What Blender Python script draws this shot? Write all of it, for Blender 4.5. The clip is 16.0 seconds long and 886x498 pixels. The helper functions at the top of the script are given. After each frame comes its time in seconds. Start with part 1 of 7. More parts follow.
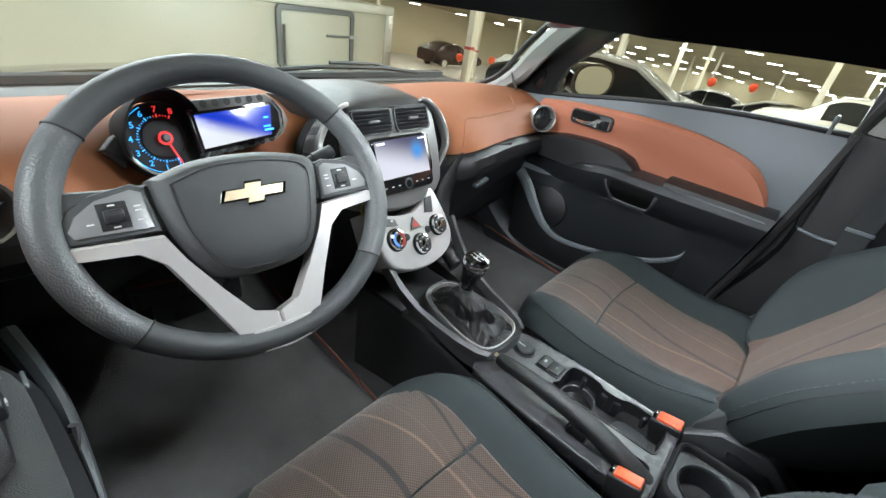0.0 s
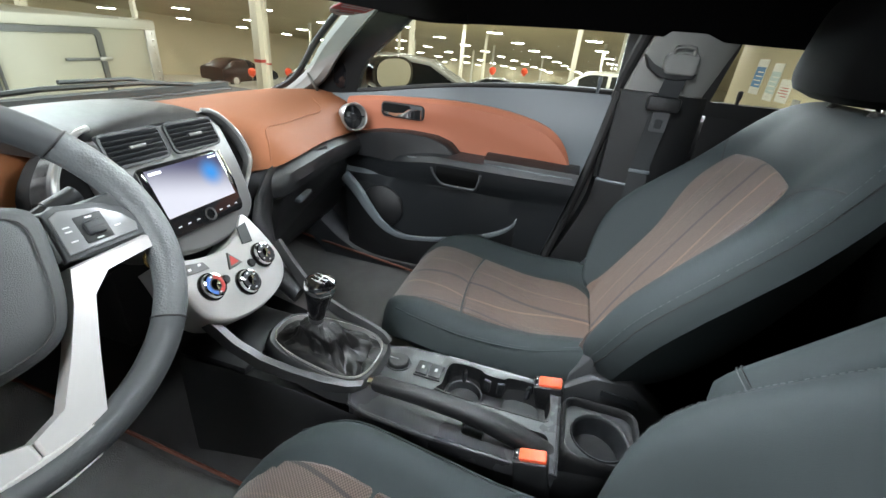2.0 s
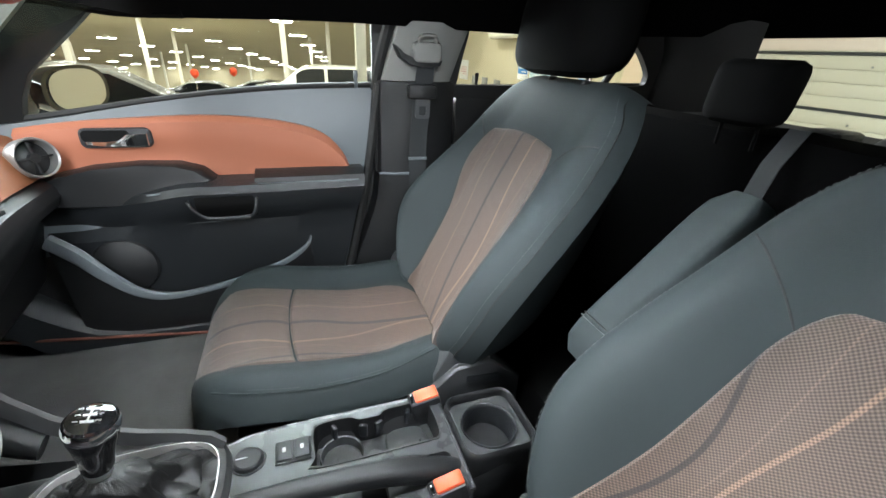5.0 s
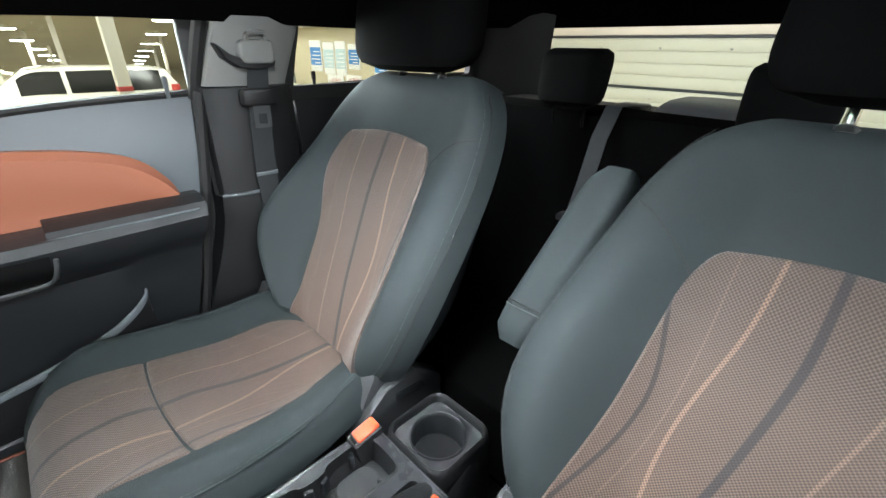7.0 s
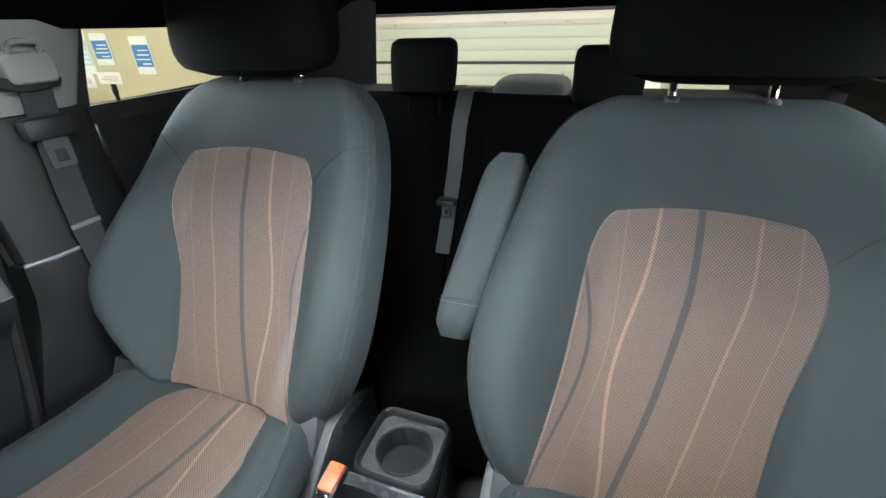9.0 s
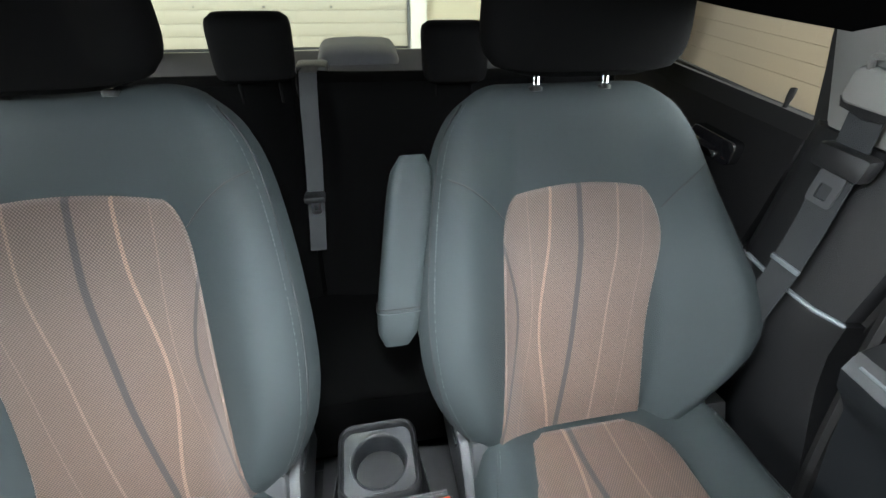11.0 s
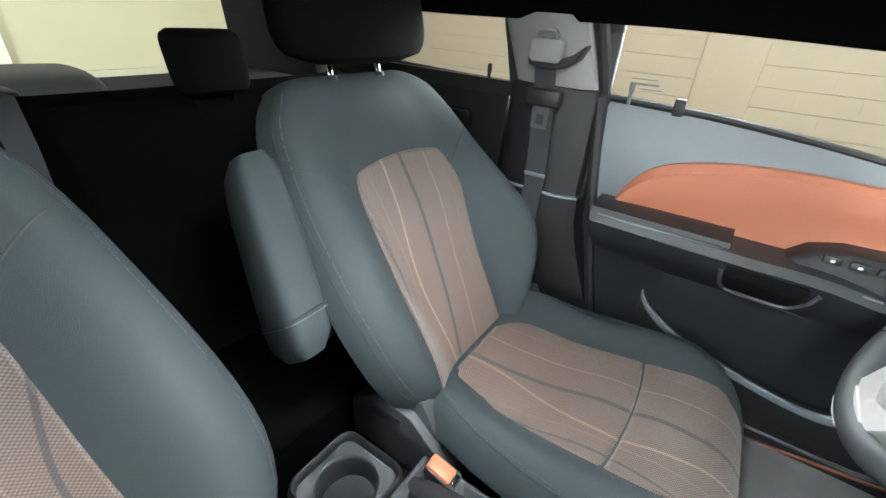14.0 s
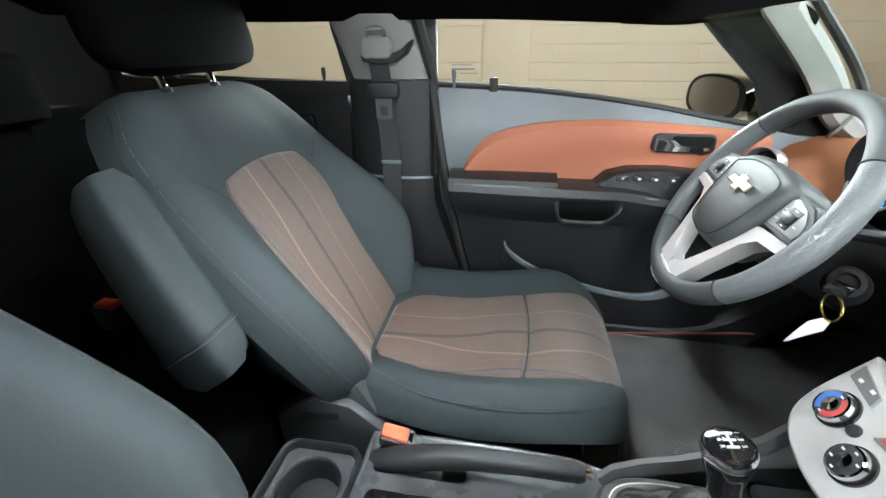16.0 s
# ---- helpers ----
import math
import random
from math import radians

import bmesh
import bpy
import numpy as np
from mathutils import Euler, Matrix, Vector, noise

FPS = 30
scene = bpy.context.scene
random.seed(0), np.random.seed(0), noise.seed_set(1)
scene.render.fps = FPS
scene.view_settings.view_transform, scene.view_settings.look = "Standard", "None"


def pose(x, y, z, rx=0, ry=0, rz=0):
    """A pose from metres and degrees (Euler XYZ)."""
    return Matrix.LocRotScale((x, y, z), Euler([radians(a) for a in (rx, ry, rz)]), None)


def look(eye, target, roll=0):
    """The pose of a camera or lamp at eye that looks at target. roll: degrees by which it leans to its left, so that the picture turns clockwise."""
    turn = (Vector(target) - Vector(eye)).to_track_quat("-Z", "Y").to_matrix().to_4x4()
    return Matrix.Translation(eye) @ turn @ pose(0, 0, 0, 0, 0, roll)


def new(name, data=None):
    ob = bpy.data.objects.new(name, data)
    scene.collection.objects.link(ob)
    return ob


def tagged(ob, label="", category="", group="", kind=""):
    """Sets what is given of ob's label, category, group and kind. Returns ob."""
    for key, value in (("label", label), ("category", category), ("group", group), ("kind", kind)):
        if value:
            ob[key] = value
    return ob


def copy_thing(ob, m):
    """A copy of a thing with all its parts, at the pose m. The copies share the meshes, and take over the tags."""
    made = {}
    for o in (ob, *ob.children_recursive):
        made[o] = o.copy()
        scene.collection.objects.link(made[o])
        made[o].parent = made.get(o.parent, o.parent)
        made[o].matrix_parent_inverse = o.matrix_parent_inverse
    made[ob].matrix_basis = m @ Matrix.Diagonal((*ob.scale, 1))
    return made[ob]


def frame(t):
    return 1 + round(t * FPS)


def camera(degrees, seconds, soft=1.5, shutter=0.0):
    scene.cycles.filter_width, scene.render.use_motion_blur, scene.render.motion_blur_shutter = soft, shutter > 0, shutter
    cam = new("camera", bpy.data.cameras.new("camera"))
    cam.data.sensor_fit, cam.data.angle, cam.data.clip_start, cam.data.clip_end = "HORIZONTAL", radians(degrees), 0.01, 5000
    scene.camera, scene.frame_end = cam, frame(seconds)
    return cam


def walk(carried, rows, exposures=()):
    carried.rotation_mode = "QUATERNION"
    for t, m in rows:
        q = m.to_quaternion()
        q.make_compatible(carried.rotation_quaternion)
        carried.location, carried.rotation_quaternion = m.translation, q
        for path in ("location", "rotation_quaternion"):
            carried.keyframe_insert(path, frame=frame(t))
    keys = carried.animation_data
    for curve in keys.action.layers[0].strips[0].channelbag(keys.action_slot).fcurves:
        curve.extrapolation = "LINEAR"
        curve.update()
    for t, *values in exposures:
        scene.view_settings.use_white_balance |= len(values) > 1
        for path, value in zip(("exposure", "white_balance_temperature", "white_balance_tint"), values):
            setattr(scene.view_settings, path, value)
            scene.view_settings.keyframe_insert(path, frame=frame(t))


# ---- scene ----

PATH = [
    (0, (-0.596, -0.012, 1.209), -52.82, -30.50, 9.65),
    (0.5, (-0.577, -0.005, 1.201), -58.61, -29.65, 8.44),
    (1, (-0.558, 0.002, 1.193), -64.43, -28.76, 7.54),
    (1.5, (-0.544, 0.008, 1.186), -70.12, -27.80, 6.75),
    (2, (-0.524, 0.016, 1.174), -75.83, -26.93, 5.78),
    (2.5, (-0.509, 0.025, 1.171), -80.93, -26.50, 4.79),
    (3, (-0.497, 0.037, 1.169), -85.82, -26.22, 4.17),
    (3.5, (-0.485, 0.050, 1.167), -91.46, -25.87, 3.66),
    (4, (-0.473, 0.070, 1.169), -97.39, -25.61, 3.57),
    (4.5, (-0.451, 0.088, 1.167), -103.41, -25.39, 2.99),
    (5, (-0.431, 0.112, 1.167), -109.78, -25.23, 2.78),
    (5.5, (-0.408, 0.139, 1.166), -116.45, -25.11, 2.59),
    (6, (-0.382, 0.162, 1.168), -122.86, -25.15, 2.19),
    (6.5, (-0.356, 0.182, 1.170), -129.24, -25.34, 1.73),
    (7, (-0.328, 0.193, 1.177), -134.96, -25.71, 0.97),
    (7.5, (-0.300, 0.201, 1.185), -140.54, -26.32, 0.12),
    (8, (-0.272, 0.212, 1.193), -146.38, -27.06, -0.70),
    (8.5, (-0.240, 0.225, 1.200), -152.76, -27.68, -1.39),
    (9, (-0.206, 0.242, 1.206), -159.76, -28.22, -1.64),
    (9.5, (-0.166, 0.238, 1.226), -166.86, -30.02, -1.45),
    (10, (-0.120, 0.233, 1.253), -174.66, -32.44, -0.83),
    (10.5, (-0.068, 0.221, 1.284), -183.05, -35.29, 0.34),
    (11, (-0.016, 0.207, 1.302), -191.46, -36.88, 1.53),
    (11.5, (0.028, 0.199, 1.311), -198.92, -37.75, 1.95),
    (12, (0.078, 0.184, 1.302), -207.61, -36.84, 2.98),
    (12.5, (0.130, 0.175, 1.281), -215.98, -35.17, 4.53),
    (13, (0.173, 0.164, 1.266), -223.55, -33.63, 4.78),
    (13.5, (0.212, 0.156, 1.242), -230.63, -31.57, 4.58),
    (14, (0.247, 0.148, 1.213), -237.14, -29.22, 3.98),
    (14.5, (0.277, 0.142, 1.189), -243.22, -27.45, 3.00),
    (15, (0.304, 0.129, 1.173), -249.03, -26.34, 1.94),
    (15.5, (0.328, 0.118, 1.167), -254.58, -25.92, 0.82),
    (16, (0.352, 0.110, 1.168), -260.23, -26.02, -0.29),
]


def sight(eye, yaw, pitch, roll):
    """A camera pose from its eye and degrees of yaw, pitch and roll."""
    return Matrix.Translation(eye) @ pose(0, 0, 0, 0, 0, yaw) @ pose(0, 0, 0, 90 + pitch) @ pose(0, 0, 0, 0, 0, roll)


cam = camera(93.2, 16.0, 1.5)
walk(cam, [(t, sight(eye, yaw, pitch, roll)) for t, eye, yaw, pitch, roll in PATH], [(0, -0.10), (2, 0.02), (4, 0.16), (6.5, 0.40), (7.5, 0.36), (9, 0.34), (11.5, 0.56), (12.5, 0.62), (14.5, 0.42), (16, 0.30)])

# ---- light: the hall's bounced light, and unseen fill lamps above and round the car ----
world = bpy.data.worlds.new("hall_light")
scene.world = world
world.use_nodes = True
world.node_tree.nodes["Background"].inputs[0].default_value = (1.0, 0.95, 0.88, 1)
world.node_tree.nodes["Background"].inputs[1].default_value = 0.14


def area_lamp(name, eye, target, sx, sy, watts, colour=(0.92, 0.98, 1.04)):
    data = bpy.data.lights.new(name, "AREA")
    data.shape, data.size, data.size_y, data.energy, data.color = "RECTANGLE", sx, sy, watts, colour
    ob = new(name, data)
    ob.matrix_world = look(eye, target)
    return ob


# Low fill lamps added to reach the seats under the lowered roof lip.
area_lamp("fill_front", (0.0, 3.0, 2.25), (0.0, -0.2, 0.85), 3.2, 0.7, 180)
area_lamp("fill_right", (2.7, 0.2, 2.0), (0.0, 0.0, 0.8), 0.8, 2.6, 260)
area_lamp("fill_left", (-2.7, 0.2, 2.0), (0.0, 0.0, 0.8), 0.8, 2.6, 205)
area_lamp("fill_rear", (0.0, -2.6, 2.4), (0.0, -0.8, 0.9), 2.4, 0.8, 5)
# Unseen cabin lamp, added to brighten the seats and console.
area_lamp("cabin_fill", (0.0, 0.04, 1.370), (0.0, 0.04, 0.6), 0.16, 0.09, 8.4, (0.92, 0.99, 1.04))
# Wide area lamps added under the hall ceiling to brighten the hall.
for n_, (x_, y_) in enumerate(((12.0, 2.0), (28.0, 6.0), (10.0, 16.0), (7.0, -4.2))):
    area_lamp("hall_fill_%d" % n_, (x_, y_, 4.0 - 0.09 * math.hypot(x_, y_)), (x_, y_, -5.0), 9.0 if n_ < 3 else 2.5, 9.0 if n_ < 3 else 1.5, (600, 850, 600, 30)[n_], (1.0, 0.93, 0.78))

# ---- materials ----
def material(name, colour, rough=0.5, metal=0.0, grain=0.0, grain_size=900.0, blotch=0.12, blotch_size=6.0, coat=0.0, spec=0.5):
    """A plain surface with fine relief (grain) and soft large-scale variation (blotch)."""
    m = bpy.data.materials.new(name)
    m.use_nodes = True
    nt, b = m.node_tree, m.node_tree.nodes["Principled BSDF"]
    b.inputs["Roughness"].default_value, b.inputs["Metallic"].default_value = rough, metal
    b.inputs["Coat Weight"].default_value, b.inputs["Specular IOR Level"].default_value = coat, spec
    co = nt.nodes.new("ShaderNodeTexCoord")
    big = nt.nodes.new("ShaderNodeTexNoise")
    big.inputs["Scale"].default_value, big.inputs["Detail"].default_value = blotch_size, 5.0
    nt.links.new(co.outputs["Object"], big.inputs["Vector"])
    ramp = nt.nodes.new("ShaderNodeMix")
    ramp.data_type = "RGBA"
    ramp.inputs[6].default_value = (*[c * (1 - blotch) for c in colour], 1)
    ramp.inputs[7].default_value = (*[min(1.0, c * (1 + blotch)) for c in colour], 1)
    nt.links.new(big.outputs["Fac"], ramp.inputs[0])
    nt.links.new(ramp.outputs[2], b.inputs["Base Color"])
    if blotch > 0 and metal < 0.5:
        mr = nt.nodes.new("ShaderNodeMapRange")
        mr.inputs[3].default_value, mr.inputs[4].default_value = max(0.02, rough - 0.08), min(1.0, rough + 0.08)
        nt.links.new(big.outputs["Fac"], mr.inputs[0])
        nt.links.new(mr.outputs[0], b.inputs["Roughness"])
    if grain > 0:
        fine = nt.nodes.new("ShaderNodeTexVoronoi")
        fine.inputs["Scale"].default_value = grain_size
        nt.links.new(co.outputs["Object"], fine.inputs["Vector"])
        bump = nt.nodes.new("ShaderNodeBump")
        bump.inputs["Strength"].default_value, bump.inputs["Distance"].default_value = grain, 0.0008
        nt.links.new(fine.outputs["Distance"], bump.inputs["Height"])
        nt.links.new(bump.outputs["Normal"], b.inputs["Normal"])
    return m


def glow(name, colour, strength):
    m = bpy.data.materials.new(name)
    m.use_nodes = True
    b = m.node_tree.nodes["Principled BSDF"]
    b.inputs["Base Color"].default_value = (*colour, 1)
    b.inputs["Emission Color"].default_value, b.inputs["Emission Strength"].default_value = (*colour, 1), strength
    return m


def glass_material(name, tint=(0.92, 0.97, 0.94)):
    m = bpy.data.materials.new(name)
    m.use_nodes = True
    nt = m.node_tree
    nt.nodes.remove(nt.nodes["Principled BSDF"])
    mix, clear, gloss, lw, pw = (nt.nodes.new(k) for k in ("ShaderNodeMixShader", "ShaderNodeBsdfTransparent", "ShaderNodeBsdfGlossy", "ShaderNodeLayerWeight", "ShaderNodeMath"))
    clear.inputs[0].default_value = (*tint, 1)
    gloss.inputs["Roughness"].default_value = 0.02
    pw.operation, pw.inputs[1].default_value, pw.inputs[2].default_value = "MULTIPLY_ADD", 0.03, 0.012
    nt.links.new(lw.outputs["Facing"], pw.inputs[0])
    nt.links.new(pw.outputs[0], mix.inputs[0])
    nt.links.new(clear.outputs[0], mix.inputs[1])
    nt.links.new(gloss.outputs[0], mix.inputs[2])
    nt.links.new(mix.outputs[0], nt.nodes["Material Output"].inputs[0])
    return m


def knit_material(name):
    """Brown knitted seat cloth: a fine two-tone weave with flowing dark and copper lines that follow the panel's UV map."""
    m = bpy.data.materials.new(name)
    m.use_nodes = True
    nt, b = m.node_tree, m.node_tree.nodes["Principled BSDF"]
    b.inputs["Roughness"].default_value, b.inputs["Specular IOR Level"].default_value = 0.85, 0.2
    b.inputs["Sheen Weight"].default_value = 0.15
    uv = nt.nodes.new("ShaderNodeUVMap")
    sep = nt.nodes.new("ShaderNodeSeparateXYZ")
    nt.links.new(uv.outputs[0], sep.inputs[0])

    def math_node(op, a, c=None, d=None):
        n = nt.nodes.new("ShaderNodeMath")
        n.operation = op
        for i, v in enumerate((a, c, d)):
            if v is None:
                continue
            if isinstance(v, (int, float)):
                n.inputs[i].default_value = v
            else:
                nt.links.new(v, n.inputs[i])
        return n.outputs[0]

    def blend(fac, a, c):
        n = nt.nodes.new("ShaderNodeMix")
        n.data_type = "RGBA"
        nt.links.new(fac, n.inputs[0])
        for i, v in ((6, a), (7, c)):
            if isinstance(v, tuple):
                n.inputs[i].default_value = (*v, 1)
            else:
                nt.links.new(v, n.inputs[i])
        return n.outputs[2]

    x, y = sep.outputs[0], sep.outputs[1]
    # weave: a staggered lattice of small diamond stitches, in metres
    def lattice(kx, ky):
        return math_node("MULTIPLY", math_node("SINE", math_node("MULTIPLY", x, kx)), math_node("SINE", math_node("MULTIPLY", y, ky)))

    weave = math_node("MULTIPLY_ADD", lattice(1420.0, 1600.0), 0.46, 0.5)
    noise_n = nt.nodes.new("ShaderNodeTexNoise")
    noise_n.inputs["Scale"].default_value, noise_n.inputs["Detail"].default_value = 16.0, 5.0
    nt.links.new(uv.outputs[0], noise_n.inputs["Vector"])
    # the copper thread shows more towards the low end of the UV map
    low = nt.nodes.new("ShaderNodeMapRange")
    low.inputs[1].default_value, low.inputs[2].default_value, low.inputs[3].default_value, low.inputs[4].default_value = 0.34, 0.02, 0.10, 0.85
    nt.links.new(y, low.inputs[0])
    thread = blend(math_node("MULTIPLY", low.outputs[0], math_node("MULTIPLY_ADD", noise_n.outputs["Fac"], 0.8, 0.3)), (0.180, 0.143, 0.122), (0.240, 0.130, 0.080))
    base = blend(math_node("POWER", weave, 1.35), (0.058, 0.047, 0.042), thread)
    base = blend(math_node("MULTIPLY", noise_n.outputs["Fac"], 0.30), base, (0.088, 0.070, 0.062))

    # flowing lines: rows of (place at the foot, at mid height, at the top), half width, colour, strength
    for foot, waist, head, half, colour, power in ((0.006, 0.036, -0.006, 0.0026, (0.040, 0.037, 0.040), 0.70), (0.112, 0.076, 0.094, 0.0024, (0.44, 0.27, 0.18), 0.50),
                                                   (0.122, 0.142, 0.145, 0.0044, (0.036, 0.037, 0.042), 0.72), (0.186, 0.204, 0.216, 0.0020, (0.36, 0.24, 0.17), 0.40),
                                                   (0.040, 0.062, 0.052, 0.0010, (0.42, 0.28, 0.20), 0.18), (0.236, 0.255, 0.262, 0.0012, (0.40, 0.27, 0.20), 0.18)):
        s1 = math_node("SMOOTH_MIN", math_node("MAXIMUM", math_node("MULTIPLY", y, 4.6), 0.0), 1.0, 0.3)
        s2 = math_node("MAXIMUM", math_node("MINIMUM", math_node("MULTIPLY_ADD", y, 4.8, -1.05), 1.0), 0.0)
        ease2 = math_node("MULTIPLY", math_node("MULTIPLY", s2, s2), math_node("MULTIPLY_ADD", s2, -2.0, 3.0))
        ease1 = math_node("MULTIPLY", math_node("MULTIPLY", s1, s1), math_node("MULTIPLY_ADD", s1, -2.0, 3.0))
        at = math_node("ADD", math_node("MULTIPLY_ADD", ease1, waist - foot, foot), math_node("MULTIPLY", ease2, head - waist))
        near = math_node("ABSOLUTE", math_node("SUBTRACT", x, at))
        edge = nt.nodes.new("ShaderNodeMapRange")
        edge.interpolation_type = "SMOOTHSTEP"
        edge.inputs[1].default_value, edge.inputs[2].default_value, edge.inputs[3].default_value, edge.inputs[4].default_value = half * 1.35, half * 0.75, 0.0, power
        nt.links.new(near, edge.inputs[0])
        mask = edge.outputs[0]
        if colour[0] > 0.3:
            mask = math_node("MULTIPLY", mask, math_node("POWER", weave, 0.9))
        base = blend(mask, base, colour)
    nt.links.new(base, b.inputs["Base Color"])
    bump = nt.nodes.new("ShaderNodeBump")
    bump.inputs["Strength"].default_value, bump.inputs["Distance"].default_value = 0.6, 0.0009
    nt.links.new(weave, bump.inputs["Height"])
    nt.links.new(bump.outputs["Normal"], b.inputs["Normal"])
    return m


SEAT = material("seat_cloth", (0.0275, 0.036, 0.0375), 0.72, grain=0.35, grain_size=1400, blotch=0.10, spec=0.3)
# Seat cloth taken almost to zero: the rear cabin's shade is in the colour.
SEATSHADED = material("shaded_rear_seat_cloth", (0.0014, 0.0014, 0.0014), 0.95, grain=0.3, grain_size=1200, spec=0.05)
# Black cloth with the roof's shade painted in, hence near zero.
HEADSHADED = material("shaded_head_restraint_cloth", (0.0014, 0.0014, 0.0014), 0.9, grain=0.2, grain_size=1400, spec=0.1)
KNIT = knit_material("brown_knit")
BRICK = material("brick_brown_plastic", (0.265, 0.092, 0.034), 0.72, grain=0.35, grain_size=1100, blotch=0.05)
BRICKDOOR = material("brick_brown_vinyl", (0.355, 0.124, 0.069), 0.55, grain=0.25, grain_size=1300, blotch=0.05)
BLACK = material("black_grained_plastic", (0.0125, 0.013, 0.0138), 0.40, grain=0.5, grain_size=900)
DARK = material("dark_grey_plastic", (0.0165, 0.0185, 0.0205), 0.36, grain=0.4, grain_size=1000)
GREY = material("slate_grey_plastic", (0.125, 0.143, 0.154), 0.36, grain=0.3, grain_size=1000)
CONSOLE = material("console_grey_plastic", (0.044, 0.045, 0.048), 0.27, grain=0.2, grain_size=900)
SILVER = material("satin_silver_paint", (0.58, 0.57, 0.555), 0.32, metal=0.35, blotch=0.04)
STACKSILVER = material("stack_silver_paint", (0.47, 0.465, 0.45), 0.35, metal=0.3, blotch=0.04)
STACKGREY = material("stack_grey_paint", (0.135, 0.136, 0.133), 0.46, metal=0.25, blotch=0.05)
RINGSILVER = material("ring_silver_paint", (0.36, 0.36, 0.35), 0.28, metal=0.6, blotch=0.04)
BEZEL = material("dark_silver_bezel", (0.16, 0.16, 0.155), 0.34, metal=0.3, blotch=0.05)
CHROME = material("chrome", (0.85, 0.85, 0.86), 0.08, metal=1.0, blotch=0.0)
KEYGREY = material("switch_key_grey", (0.21, 0.215, 0.22), 0.34, metal=0.15, blotch=0.05)
GOLD = material("gold_emblem", (0.60, 0.50, 0.33), 0.36, metal=0.55, blotch=0.05)
BRASS = material("brass_ring", (0.75, 0.55, 0.20), 0.25, metal=1.0, blotch=0.05)
GLOSS = material("gloss_black", (0.008, 0.008, 0.009), 0.1, coat=0.5, blotch=0.0)
LEATHER = material("wheel_leather", (0.092, 0.100, 0.102), 0.40, grain=0.6, grain_size=400)
SMOOTHLEATHER = material("smooth_wheel_leather", (0.046, 0.051, 0.053), 0.52, grain=0.25, grain_size=1500)
AIRBAG = material("airbag_cover", (0.040, 0.044, 0.045), 0.42, grain=0.5, grain_size=1100)
BOOT = material("gaiter_leather", (0.009, 0.009, 0.009), 0.42, grain=0.5, grain_size=700)
CARPET = material("carpet", (0.075, 0.075, 0.076), 0.95, grain=1.0, grain_size=700, blotch=0.35, spec=0.1)
MAT = material("floor_mat_pile", (0.115, 0.114, 0.112), 0.95, grain=1.0, grain_size=500, blotch=0.4, blotch_size=9, spec=0.1)
MATEDGE = material("mat_binding_rust", (0.16, 0.055, 0.035), 0.8)
PILLAR = material("pale_grey_pillar_trim", (0.22, 0.22, 0.21), 0.6, grain=0.3, grain_size=900)
WEBBING = material("belt_webbing", (0.024, 0.027, 0.029), 0.7, grain=0.8, grain_size=900)
ORANGE = material("orange_button", (0.85, 0.105, 0.035), 0.35, blotch=0.03)
STEEL = material("brushed_steel", (0.6, 0.6, 0.6), 0.3, metal=1.0)
# Near-zero colour holds the shade under the roof.
LINERSHADED = material("shaded_headliner", (0.0014, 0.0014, 0.0014), 0.95, blotch=0.1, spec=0.05)
HOODBLACK = material("cluster_hood_black", (0.006, 0.006, 0.006), 0.75, grain=0.3, grain_size=900, spec=0.2)
# Near-black for filled hollows: their inner shade is in the colour.
HOLLOWSHADE = material("hollow_shade", (0.004, 0.004, 0.004), 0.85, spec=0.15)
RUBBER = material("rubber_seal", (0.012, 0.012, 0.012), 0.6)
STITCH = material("grey_thread", (0.080, 0.088, 0.090), 0.8)
# Darker copies of the black and grey trim, the rear cabin's shade painted in.
REARDOORSHADED = material("shaded_rear_door_black", (0.0055, 0.0055, 0.006), 0.5, grain=0.4, grain_size=900, spec=0.35)
REARTRIMSHADED = material("shaded_rear_pillar_trim", (0.010, 0.0096, 0.009), 0.7, grain=0.3, grain_size=900)
BRACKET = material("grey_bracket_plastic", (0.058, 0.061, 0.064), 0.42, grain=0.4, grain_size=900)
SURROUND = material("gaiter_frame_grey", (0.045, 0.046, 0.047), 0.42, metal=0.1, blotch=0.06)
CUPGREY = material("cup_insert_grey", (0.050, 0.052, 0.054), 0.5, grain=0.3, grain_size=900)
GLASS = glass_material("window_glass")
TAG = material("paper_tag", (0.48, 0.48, 0.47), 0.7)
INKBLUE = material("blue_mark", (0.05, 0.16, 0.5), 0.5)
INKRED = material("red_mark", (0.45, 0.05, 0.04), 0.5)
PRINT = material("pale_print", (0.7, 0.7, 0.7), 0.6)
GLOWBLUE = glow("blue_dial_light", (0.03, 0.40, 0.95), 1.5)
GLOWRED = glow("red_dial_light", (0.9, 0.04, 0.04), 1.1)
SCREENWHITE = glow("screen_white", (0.9, 0.92, 1.0), 1.3)


